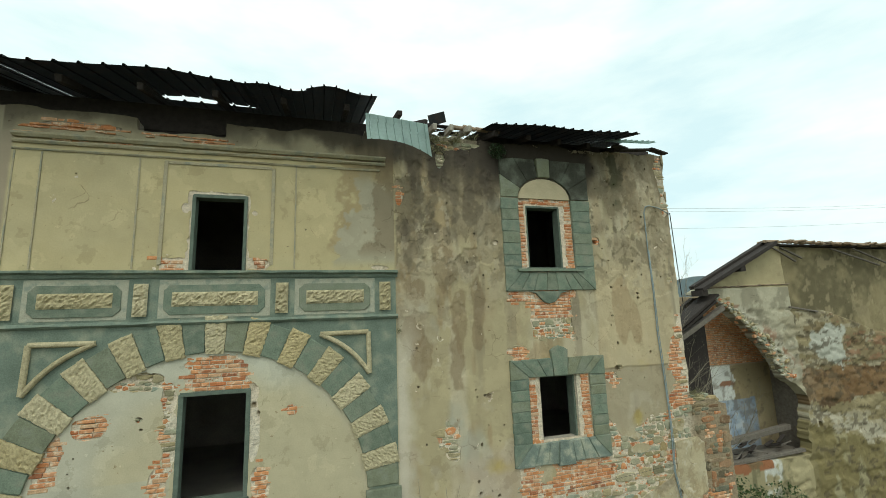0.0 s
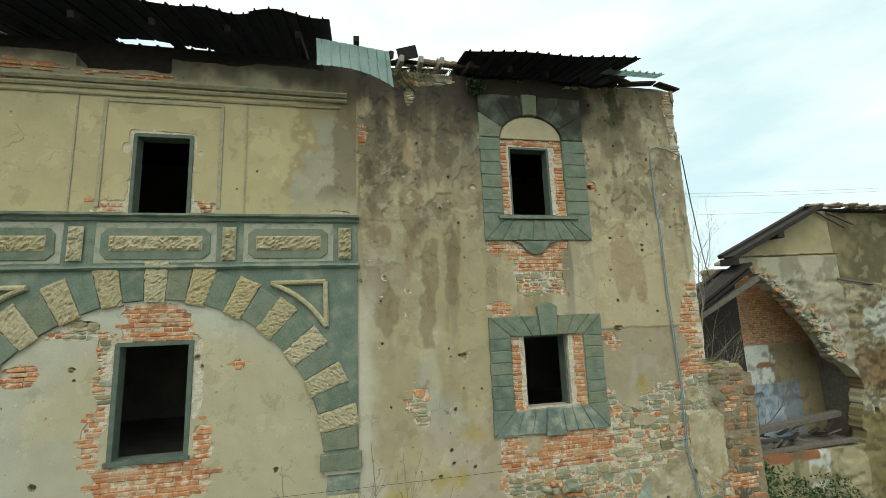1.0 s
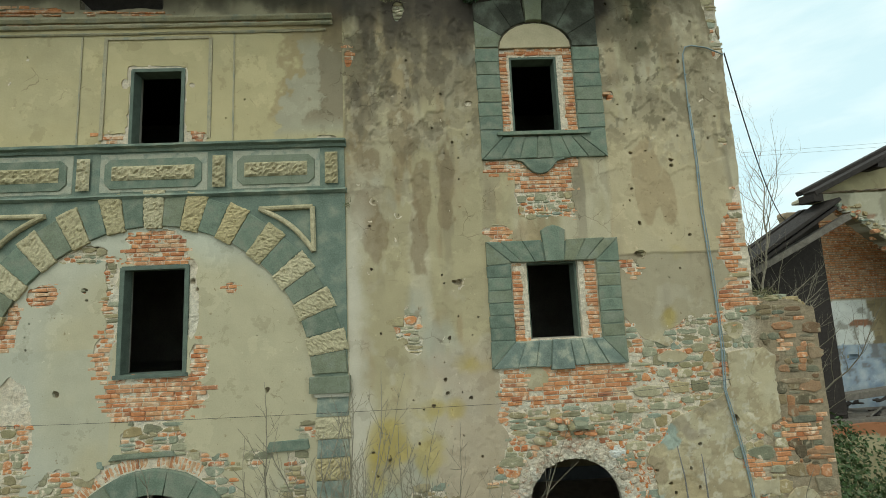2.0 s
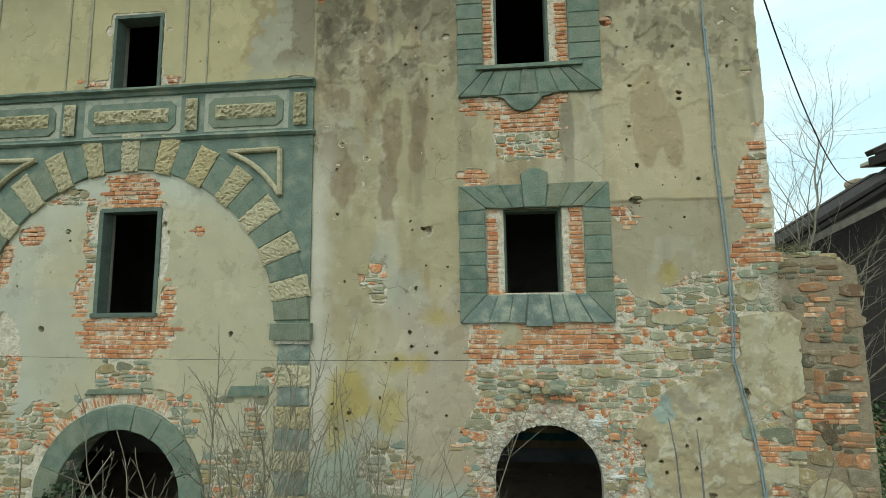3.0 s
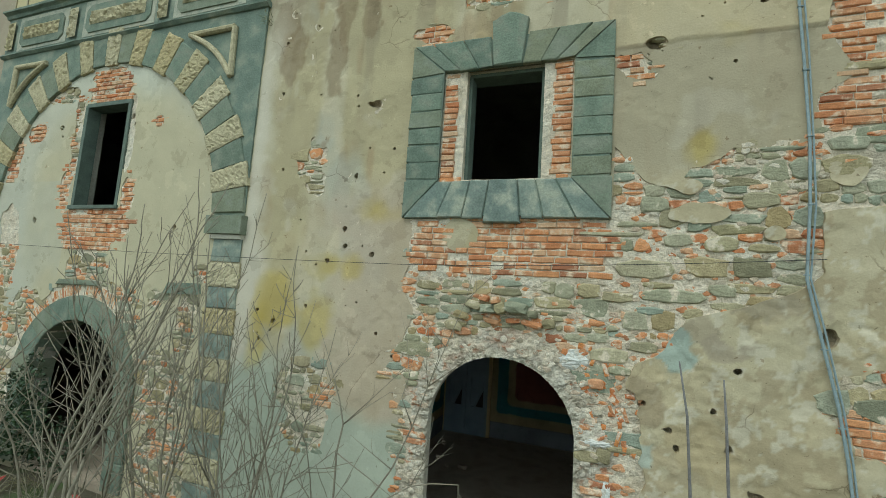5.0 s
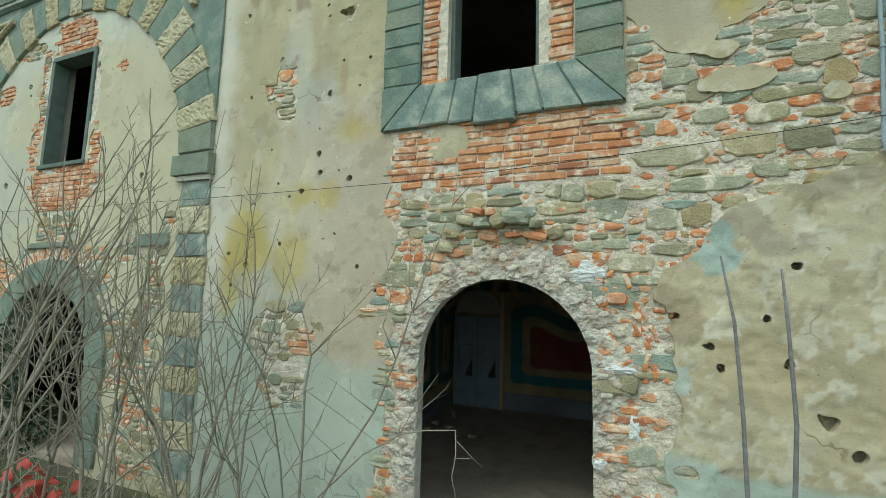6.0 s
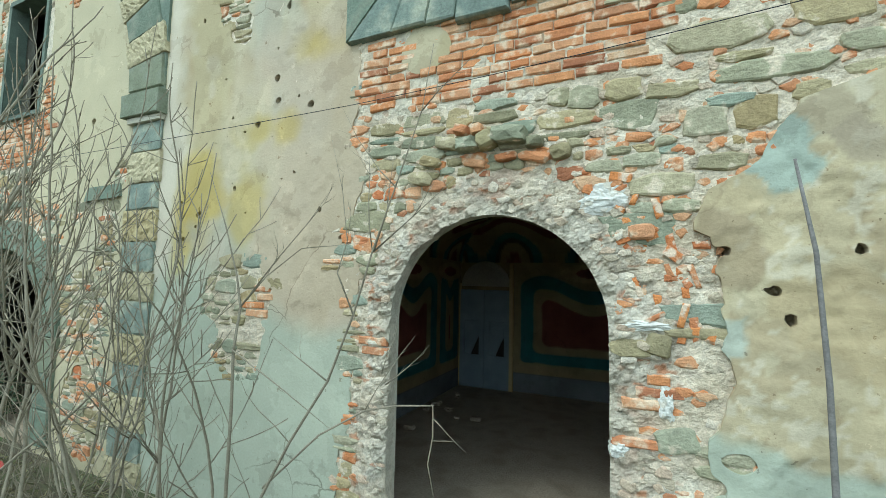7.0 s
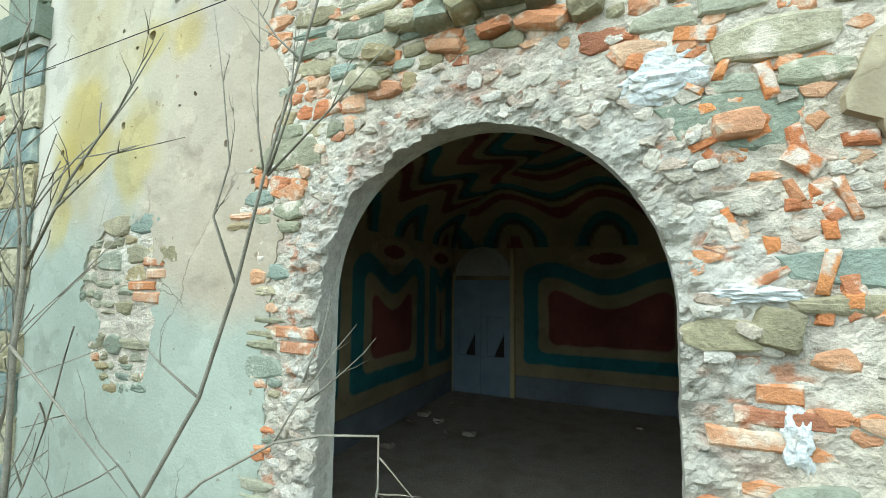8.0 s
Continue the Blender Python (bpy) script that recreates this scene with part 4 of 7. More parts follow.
frieze = thing("frieze", "grey-green frieze with rough tan panels in white lime borders", "frieze")
box("frieze_field", BAY0, BAY1, FRONT - 0.030, FRONT + 0.02, 7.10, 7.92, M["greenwash"], frieze)
profile_run("upper_string_course", BAY0 - 0.04, BAY1 + 0.03, [(FRONT + 0.02, 7.88), (FRONT - 0.06, 7.89), (FRONT - 0.08, 7.94), (FRONT - 0.14, 7.97), (FRONT - 0.14, 8.01), (FRONT + 0.02, 8.03)], M["greenwash"], frieze)
profile_run("lower_string_course", BAY0 - 0.03, BAY1 + 0.03, [(FRONT + 0.02, 7.06), (FRONT - 0.05, 7.07), (FRONT - 0.09, 7.11), (FRONT - 0.05, 7.15), (FRONT + 0.02, 7.16)], M["greenwash"], frieze)
def octagon(x0, x1, z0, z1, c):
    return [(x0 + c, z0), (x1 - c, z0), (x1, z0 + c), (x1, z1 - c), (x1 - c, z1), (x0 + c, z1), (x0, z1 - c), (x0, z0 + c)]
def rough_panel(name, x0, x1, z0, z1, mat, parent, seed):
    """A panel of small pebbled lumps."""
    r, bm = random.Random(seed), bmesh.new()
    nx, nz = max(3, int((x1 - x0) / 0.035)), max(4, int((z1 - z0) / 0.035))
    g = [[bm.verts.new((x0 + (x1 - x0) * i / nx, FRONT - 0.062 - (r.random() ** 1.3) * 0.045 * (0 < i < nx and 0 < j < nz), z0 + (z1 - z0) * j / nz)) for j in range(nz + 1)] for i in range(nx + 1)]
    for i in range(nx):
        for j in range(nz):
            bm.faces.new((g[i][j], g[i + 1][j], g[i + 1][j + 1], g[i][j + 1]))
    return part(name, bm, mat, parent, "rough pebbled tan stucco")
for i, (x0, x1) in enumerate(((-4.44, -2.98), (-2.53, -0.73), (-0.31, 1.18))):
    block("white_border", [(x0, 7.19), (x1, 7.19), (x1, 7.86), (x0, 7.86)], FRONT - 0.02, FRONT - 0.036, M["fadedlime"], frieze, "faded lime border", chamfer=0.004)
    block("green_border", octagon(x0 + 0.08, x1 - 0.09, 7.25, 7.77, 0.10), FRONT - 0.02, FRONT - 0.056, M["green"], frieze, seed=i, chamfer=0.008)
    rough_panel("rough_panel", x0 + 0.21, x1 - 0.21, 7.39, 7.64, M["tan"], frieze, i)
for i, (x0, x1) in enumerate(((-4.76, -4.54), (-2.90, -2.68), (-0.64, -0.42), (1.27, 1.49))):
    rough_panel("small_rough_panel", x0, x1, 7.23, 7.79, M["tan"], frieze, 20 + i)
# moulded triangles in the spandrels
for side in (1, -1):
    tri = thing("triangular_panel", "moulded tan triangular panel frame in the spandrel", "moulding", group="spandrel panels")
    pts = [(BAYC + side * 2.66, 6.83), (BAYC + side * 2.68, 6.06), (BAYC + side * 1.77, 6.82)]
    for a, b in ((0, 1), (1, 2), (2, 0)):
        p, q = Vector((pts[a][0], FRONT - 0.05, pts[a][1])), Vector((pts[b][0], FRONT - 0.05, pts[b][1]))
        sag = Vector((-side * 0.0, 0, 0))
        n = 8 if (a, b) == (1, 2) else 2
        line = [p.lerp(q, i / n) + (Vector((side * 0.07, 0, 0.07)) * math.sin(math.pi * i / n) if n == 8 else sag) for i in range(n + 1)]
        bm = bmesh.new()
        tube(bm, line, [0.045] * len(line), 8)
        part("moulding", bm, M["tan"], tri, smooth=False)

# ---------- upper storey of the bay ----------
cornice = thing("cornice", "weathered stucco cornice of three mouldings under the eaves", "cornice")
for z0, z1, out_by in ((10.08, 10.125, 0.035), (10.20, 10.27, 0.06), (10.30, 10.39, 0.10)):
    profile_run("moulding", BAY0 - 0.02, 1.42 if out_by > 0.05 else 1.30, [(FRONT + 0.02, z0), (FRONT - out_by * 0.6, z0), (FRONT - out_by, (z0 + z1) / 2), (FRONT - out_by, z1 - 0.01), (FRONT + 0.02, z1)], M["moulding"], cornice, seed=int(z0 * 10))
panels = thing("wall_frame", "flat weathered stucco frame round the upper window", "moulding")
for x0, x1, z0, z1, w in ((-2.60, -2.54, 8.12, 10.04, 0), (-0.77, -0.71, 8.12, 10.0, 0), (-2.54, -0.77, 9.985, 10.03, 0)):
    block("stucco_strip", [(x0, z0), (x1, z0), (x1, z1), (x0, z1)], FRONT + 0.02, FRONT - 0.018, M["moulding"], panels, jitter=0.006, chamfer=0.006)
for i, x in enumerate((-4.80, -4.42, -2.98, -0.33)):
    strip = block("stucco_line", [(x - 0.012, 8.05), (x + 0.012, 8.05), (x + 0.012, 10.07), (x - 0.012, 10.07)], FRONT + 0.02, FRONT - 0.012, M["moulding"], panels, jitter=0.004, chamfer=0.004, seed=i)

def window_frame(name, w, width, mat, label, sill=True, y0=None, left=True):
    y0 = FRONT + 0.03 if y0 is None else y0
    t = thing(name, label, "window")
    tagged(t, kind="structure")
    x0, x1, z0, z1 = w
    block("jamb", [(x0 - width * 0.2, z0), (x0 + width, z0), (x0 + width, z1), (x0 - width * 0.2, z1)], y0 + 0.20, y0, mat, t)
    block("jamb", [(x1 - width, z0), (x1 + width * 0.2, z0), (x1 + width * 0.2, z1), (x1 - width, z1)], y0 + 0.25, y0, mat, t, seed=2)
    block("lintel", [(x0, z1 - width), (x1, z1 - width), (x1, z1 + width * 0.2), (x0, z1 + width * 0.2)], y0 + 0.25, y0 - 0.004, mat, t, seed=3)
    if sill:
        block("sill", [(x0 - 0.05, z0 - 0.045), (x1 + 0.04, z0 - 0.045), (x1 + 0.04, z0 + 0.015), (x0 - 0.05, z0 + 0.015)], y0 + 0.3, FRONT - 0.04, mat, t, seed=4)
    return t
window_frame("window_1", WIN_A, 0.05, M["greenwood"], "empty window with thin grey-green stone frame", sill=False, y0=FRONT - 0.012)
window_frame("window_2", WIN_B, 0.06, M["greenwood"], "empty tall window with grey-green frame and sill", y0=FRONT - 0.008)
window_frame("window_3", WIN_C, 0.04, M["greenwood"], "empty window with grey stone lining below a lunette", y0=FRONT + 0.02)
window_frame("window_4", WIN_D, 0.04, M["greenwood"], "empty window with grey-green lining", sill=False, y0=FRONT + 0.10)

# ---------- stone surrounds of the two right-hand windows ----------
def surround_blocks(parent, x0, x1, xi0, xi1, z0, z1, n, seed):
    for side in (0, 1):
        a, b = (x0, xi0) if side == 0 else (xi1, x1)
        for k in range(n):
            za, zb = z0 + (z1 - z0) * k / n, z0 + (z1 - z0) * (k + 1) / n
            e = 0.006 * (k % 2)
            block("jamb_block", [(a - e * (side == 0), za + 0.008), (b + e * (side == 1), za + 0.008), (b + e * (side == 1), zb - 0.004), (a - e * (side == 0), zb - 0.004)], FRONT + 0.02, FRONT - 0.045, M["green"], parent, jitter=0.008, seed=seed + k + 10 * side)

def splayed_row(parent, x0, x1, xi0, xi1, z_out, z_in, cuts_out, cuts_in, name, seed, key=0.0, key_at=None, mat="green"):
    n = len(cuts_out) - 1
    for k in range(n):
        a, b, c, d = cuts_out[k] + 0.005, cuts_out[k + 1] - 0.005, cuts_in[k + 1] - 0.005, cuts_in[k] + 0.005
        zo = z_out + (key if k == key_at else 0.0)
        quad = [(a, zo), (b, zo), (c, z_in), (d, z_in)]
        if z_out > z_in:
            quad = [(d, z_in), (c, z_in), (b, zo), (a, zo)]
            if k == key_at:
                quad = [(d, z_in), (c, z_in), (b, zo - 0.09), ((a + b) / 2 + 0.10, zo - 0.03), ((a + b) / 2, zo), ((a + b) / 2 - 0.10, zo - 0.03), (a, zo - 0.09)]
        block(name, quad, FRONT + 0.02, FRONT - (0.07 if k == key_at else 0.05), M[mat], parent, jitter=0.008, seed=seed + k)

sd = thing("window_surround", "grey-green sandstone window surround with splayed blocks and raised keystone", "window surround", group="stone window surrounds")
surround_blocks(sd, 3.99, 6.28, 4.40, 5.89, 4.42, 5.68, 6, 5)
splayed_row(sd, 3.99, 6.28, 4.40, 5.89, 6.10, 5.73, [3.99, 4.24, 4.62, 4.95, 5.38, 5.72, 6.06, 6.29], [4.41, 4.60, 4.82, 5.00, 5.33, 5.52, 5.70, 5.88], "lintel_block", 40, key=0.26, key_at=3)
splayed_row(sd, 3.99, 6.28, 4.40, 5.89, 3.97, 4.40, [4.00, 4.42, 4.72, 4.96, 5.38, 5.62, 5.95, 6.28], [4.41, 4.58, 4.80, 5.02, 5.32, 5.52, 5.72, 5.88], "sill_block", 60, key=-0.05, key_at=3, mat="washed")
for za, zb, zc in ((3.97, 4.41, 4.41), (6.10, 5.72, 5.69)):
    for xa, xb in ((3.985, 4.40), (6.285, 5.89)):
        tri = [(xa, za), (xb, zb), (xa, zc)] if (xb > xa) == (za < zb) else [(xa, zc), (xb, zb), (xa, za)]
        block("corner_block", tri, FRONT + 0.02, FRONT - 0.048, M["green"], sd, jitter=0.004, chamfer=0.006)
for a, b, c, d in ((4.01, 4.40, 4.0, 6.07), (5.89, 6.26, 4.0, 6.07), (4.40, 5.89, 5.75, 6.07), (4.40, 5.89, 4.0, 4.39)):
    box("joint_bed", a, b, FRONT - 0.034, FRONT + 0.02, c, d, M["greenwash"], sd)
sc = thing("window_surround", "grey-green sandstone surround with round lunette arch and pendant shield sill", "window surround", group="stone window surrounds")
surround_blocks(sc, 4.00, 6.27, 4.42, 5.78, 8.10, 9.66, 6, 80)
cxl, rl = 5.10, 0.68
for k in range(7):
    a0, a1 = radians(180 - 180 * k / 7), radians(180 - 180 * (k + 1) / 7)
    def rim_at(a):
        c, s = math.cos(a), math.sin(a)
        t = min((1.10 if c < 0 else 1.17) / max(abs(c), 1e-3), 0.93 / max(abs(s), 1e-3))
        return (cxl + t * c, 9.68 + t * s)
    mid = (a0 + a1) / 2
    inner = [(cxl + rl * math.cos(a), 9.68 + rl * 0.74 * math.sin(a)) for a in (a1, mid, a0)]
    outer = [rim_at(a0), rim_at(mid), rim_at(a1)] if k != 3 else [(cxl - 0.17, 10.62), (cxl, 10.64), (cxl + 0.17, 10.62)]
    # blocks beside the key are sooty, with shade from the roof painted in
    block("arch_block", [inner[2], inner[1], inner[0], outer[2], outer[1], outer[0]], FRONT + 0.02, FRONT - (0.075 if k == 3 else 0.045), M["green" if k in (0, 3) else "greensootshade"], sc, jitter=0.006, seed=90 + k)
splayed_row(sc, 4.0, 6.27, 4.42, 5.78, 7.56, 7.97, [4.02, 4.35, 4.68, 4.98, 5.28, 5.60, 5.92, 6.24], [4.43, 4.60, 4.80, 5.02, 5.24, 5.44, 5.62, 5.77], "sill_block", 110)
for xa, xb in ((4.01, 4.42), (6.26, 5.78)):
    tri = [(xa, 7.56), (xb, 7.98), (xa, 8.09)] if xb > xa else [(xa, 8.09), (xb, 7.98), (xa, 7.56)]
    block("corner_block", tri, FRONT + 0.02, FRONT - 0.048, M["green"], sc, jitter=0.004, chamfer=0.006)
block("sill_slab", [(4.30, 7.985), (5.98, 7.985), (5.98, 8.05), (4.30, 8.05)], FRONT + 0.05, FRONT - 0.09, M["green"], sc)
block("pendant_shield", [(4.80, 7.40), (4.92, 7.30), (5.04, 7.27), (5.16, 7.30), (5.26, 7.40), (5.34, 7.50), (5.54, 7.55), (4.56, 7.55), (4.72, 7.50)], FRONT + 0.02, FRONT - 0.055, M["green"], sc, jitter=0.004)
for a, b, c, d in ((4.03, 4.42, 7.60, 9.66), (5.78, 6.25, 7.60, 9.66), (4.42, 5.78, 7.58, 7.95)):
    box("joint_bed", a, b, FRONT - 0.032, FRONT + 0.02, c, d, M["greenwash"], sc)
lun = [(cxl + 0.66 * math.cos(radians(a)), 9.66 + 0.49 * math.sin(radians(a))) for a in range(0, 181, 15)]
tagged(block("lunette_panel", lun, FRONT + 0.06, FRONT - 0.034, M["cream"], None, jitter=0.0), "plain cream plastered lunette above the upper window", "lunette", kind="structure")

# ---------- portal of the left doorway ----------
portal = thing("stone_portal", "round-arched grey-green stone door surround, weathered", "door surround")
pc, ps, pr = PORTAL
for k in range(9):
    a0, a1 = radians(180 - 20 * k), radians(160 - 20 * k)
    am = (a0 + a1) / 2
    q = [(pc + r * math.cos(a), ps + r * math.sin(a)) for r, a in ((pr, a0), (pr, am), (pr, a1), (pr + 0.38, a1), (pr + 0.39, am), (pr + 0.38, a0))]
    block("arch_block", q, FRONT + 0.35, FRONT - 0.05, M["green"], portal, jitter=0.006, seed=k)
for side in (-1, 1):
    for k in range(3):
        a, b = sorted((pc + side * pr, pc + side * (pr + 0.38)))
        block("jamb_block", [(a, 0.42 * k), (b, 0.42 * k), (b, 0.42 * k + 0.415), (a, 0.42 * k + 0.415)], FRONT + 0.35, FRONT - 0.05, M["green"], portal, jitter=0.006, seed=k + 20)

# ---------- bare masonry: bricks and rubble ----------
# rectangles of regular brickwork: x from, to, z from, to
BRICK_WINDOWS = [(4.1, 6.34, 3.36, 3.99), (4.1, 5.75, 6.92, 7.6), (4.0, 4.5, 6.1, 6.4), (-2.5, -0.6, 3.42, 4.2), (-2.2, -1.0, 5.9, 6.55), (-2.5, -2.1, 4.15, 4.9), (-1.03, -0.66, 4.15, 4.8), (4.36, 4.7, 4.38, 5.76), (5.55, 5.92, 4.38, 5.76), (4.38, 5.82, 8.0, 9.72), (8.0, 8.66, 4.80, 7.05), (-4.9, -3.3, 10.4, 10.75)]
BRICK_CORNERS = [(-2.7, -0.7, 7.9, 8.3), (6.02, 6.28, 1.08, 1.52), (4.22, 4.46, 1.42, 1.66), (1.6, 1.8, 9.0, 9.9), (-0.5, -0.1, 5.35, 5.65), (-3.7, -3.05, 5.3, 5.7), (6.3, 6.62, 5.35, 5.95), (9.44, 9.68, 2.2, 3.25), (8.02, 8.45, 1.95, 2.4), (8.9, 9.15, 4.05, 4.25), (8.9, 9.4, 2.55, 2.85), (8.62, 8.95, 2.2, 2.5), (9.2, 9.5, 4.5, 4.62), (6.2, 6.5, 8.55, 8.9), (-4.1, -3.6, 4.6, 5.7), (3.03, 3.2, 1.7, 1.95)]
BRICK_ZONES = BRICK_WINDOWS + BRICK_CORNERS

def low_top(x):
    return 4.98 - 0.17 * (x - EAST) / 1.06 + 0.04 * np.sin(x * 9)

def corner_patch(x, z):
    """Plaster left on the low wall beside the corner; below 0 inside."""
    edge = 0.16 * fbm(x, z, 0.4, 5, 91)
    return np.minimum(blob(x, z, 8.60, 3.45, 0.26, 0.62) + edge, blob(x, z, 9.0, 1.55, 0.30, 0.30) + edge)

def shown(x, z):
    """Whether the wall is bare at these places, by its distance inside the bare area."""
    x, z = np.asarray(x, float), np.asarray(z, float)
    f = np.where(x < EAST - 0.02, 0.05 - plaster_field(x, z, holes=False), low_top(x) - z)
    return np.minimum(f, corner_patch(x, z) * 1.0)

def solid(x, z):
    x, z = np.asarray(x, float), np.asarray(z, float)
    inside = np.where(x < EAST - 0.02, wall_field(x, z), np.minimum(9.66 - x, low_top(x) - z))
    return inside

def in_brick(x, z):
    hit = np.zeros(np.shape(x), bool)
    for a, b, c, d in BRICK_ZONES:
        hit |= (x > a) & (x < b) & (z > c) & (z < d)
    mixed = (x > 8.02) & (z < 4.95) & (fbm(x, z, 0.55, 3, 33, stretch=0.5) > 0.40)
    return hit | mixed

def under_stone(x, z):
    """Places that the dressed stone covers."""
    d = np.hypot(x - BAYC, z - ARC_Z)
    c = (x > 3.97) & (x < 6.3) & (((z > 5.72) & (z < 6.1)) | ((z > 3.98) & (z < 4.38)) | ((z > 7.58) & (z < 8.0)))
    c |= ((x > 3.97) & (x < 4.36) | (x > 5.93) & (x < 6.3)) & (((z > 4.4) & (z < 5.7)) | ((z > 8.0) & (z < 10.5)))
    c |= (d > ARC_IN) & (d < ARC_OUT) & (z > ARC_Z)
    c |= (x > 1.1) & (x < 1.6) & (z < 4)
    c |= (np.hypot(x - PORTAL[0], np.maximum(z - PORTAL[1], 0)) < PORTAL[2] + 0.33)
    c |= (np.hypot(x - PORTAL[0], np.maximum(z - PORTAL[1], 0)) < PORTAL[2] + 0.60) & (x < -0.75)
    return c

r = random.Random(11)
cand = []
z = 0.2
while z < 10.8:
    x = -5.0 - r.random() * 0.2
    while x < 9.7:
        ln = r.choice((0.27, 0.27, 0.25, 0.13, 0.14, 0.20, 0.24))
        cand.append((x + ln / 2, z + 0.031, ln - 0.010, 0.062 + r.uniform(-0.006, 0.006)))
        x += ln
    z += 0.0735
cand = np.array(cand)
cand[:, 1] += 0.006 * np.sin(cand[:, 0] * 2.1)
keep = (shown(cand[:, 0], cand[:, 1]) > 0) & in_brick(cand[:, 0], cand[:, 1]) & ~under_stone(cand[:, 0], cand[:, 1]) & (solid(cand[:, 0], cand[:, 1]) > 0.01)
keep &= (solid(cand[:, 0] - cand[:, 2] / 2, cand[:, 1]) > 0.004) & (solid(cand[:, 0] + cand[:, 2] / 2, cand[:, 1]) > 0.0)
bricks = cand[keep]
missing = np.array([r.random() < 0.05 for _ in bricks])
bricks = bricks[~missing]
# header bricks standing in the jambs of the two right-hand windows
jambs = []
for xa, xb, za, zb in ((4.42, 4.58, 8.08, 9.66), (5.57, 5.77, 8.10, 9.62), (4.42, 4.60, 4.44, 5.70), (5.66, 5.87, 4.50, 5.70)):
    bricks = bricks[~((bricks[:, 0] > xa - 0.08) & (bricks[:, 0] < xb + 0.08) & (bricks[:, 1] > za) & (bricks[:, 1] < zb))]
    z = za + 0.035
    while z < zb:
        if r.random() < 0.92:
            w = (xb - xa) * r.uniform(0.8, 1.0)
            jambs.append((xa + w / 2 if xa < 5 else xb - w / 2, z, w, 0.060 + r.uniform(-0.005, 0.005)))
        z += 0.0715
for k in range(6):
    jambs.append((4.62 + 0.19 * k, 9.575 + 0.012 * math.sin(k), 0.18, 0.06))
bricks = np.vstack([bricks, jambs])

def brick_ring(w, d, h, seed, worn=0.010):
    """Corner points of one worn brick, as (x, y, z) about its middle; 12 points in three rings of four."""
    q = random.Random(seed)
    pts = []
    for y, k in ((d, 0.0), (worn, 0.0), (0.0, worn)):
        for sx, sz in ((-1, -1), (1, -1), (1, 1), (-1, 1)):
            pts.append((sx * (w / 2 - k) + q.uniform(-1, 1) * 0.004, y + q.uniform(-1, 1) * 0.003 * (y < d), sz * (h / 2 - k) + q.uniform(-1, 1) * 0.004))
    return pts
BRICK_FACES = [(a + k, a + (k + 1) % 4, a + 4 + (k + 1) % 4, a + 4 + k) for a in (0, 4) for k in range(4)] + [(8, 9, 10, 11)]
brick_meshes = []
for k in range(10):
    me = bpy.data.meshes.new("brick")
    me.from_pydata(brick_ring(1.0 * 0.25, 0.09, 0.06, k), [], BRICK_FACES)
    me.materials.append(M["brick"])
    brick_meshes.append(me)

# the low ruined wall that goes on beyond the corner
low = sheet("wall_low", lines(EAST - 0.02, 9.68, 0.05), lines(-0.2, 5.05, 0.05), lambda x, z: np.minimum(low_top(x) - 0.02 - z, np.minimum(x - EAST + 0.015, 9.665 - x)), lambda x, z: FRONT + 0.014 + 0.016 * fbm(x, z, 0.12, 4, 12), M["mortar"], rim=0.5, colour=mortar_colour)
sheet("plaster_patch", lines(8.2, 9.6, 0.025), lines(1.3, 4.4, 0.025), lambda x, z: -corner_patch(x, z) - 0.02, lambda x, z: FRONT - 0.012 + 0.012 * fbm(x, z, 0.3, 4, 92), M["plaster"], low, rim=0.05, colour=plaster_colour, label="patch of beige plaster left on the wall")
tagged(low, "low ruined wall of mixed rubble and brick", "wall", kind="structure")

near_first = np.argsort(np.hypot(bricks[:, 0] - 5.4, (bricks[:, 1] - 2.6) * 1.1))
single = set(near_first[:290].tolist())
loose_v, loose_f = [], []
for i, (x, z, w, h) in enumerate(bricks.tolist()):
    y = FRONT + r.uniform(-0.008, 0.003) + (0.012 if r.random() < 0.12 else 0)
    parent = wall if x < EAST else low
    if i in single:
        ob = new("brick", brick_meshes[i % 10])
        ob.parent = parent
        ob.location, ob.rotation_euler, ob.scale = (x, y, z), (0, r.uniform(-0.03, 0.03), r.uniform(-0.02, 0.02)), (w / 0.25, 1, h / 0.06)
    else:
        o = len(loose_v)
        loose_v += [(x + a, y + b, z + c) for a, b, c in brick_ring(w, 0.08, h, i)]
        loose_f += [tuple(o + v for v in f) for f in BRICK_FACES]
# arch of bricks over the wide doorway and a broken one by the right-hand doorway
def radial_bricks(cx, cz, radius, a0, a1, step, length, thick):
    a = a0
    while a < a1:
        if r.random() < 0.88:
            o, t = len(loose_v), radians(a)
            for px, py, pz in brick_ring(length, 0.07, thick, int(a * 10)):
                loose_v.append((cx + (radius + px) * math.cos(t) - pz * math.sin(t), FRONT + 0.004 + py + r.uniform(0, 0.008), cz + (radius + px) * math.sin(t) + pz * math.cos(t)))
            loose_f.extend(tuple(o + v for v in f) for f in BRICK_FACES)
        a += step
radial_bricks(PORTAL[0], PORTAL[1], PORTAL[2] + 0.49, 62, 150, 2.5, 0.18, 0.055)
radial_bricks(5.0, 3.2, 3.42, 80, 98, 1.35, 0.22, 0.055)
radial_bricks(4.6, 5.85, 0.46, 105, 160, 7.5, 0.14, 0.05)
me = bpy.data.meshes.new("brickwork")
me.from_pydata(loose_v, [], loose_f)
tagged(link_mesh("brickwork", me, wall, M["bricks"], "weathered orange-red bricks in pale mortar"), kind="stuff")

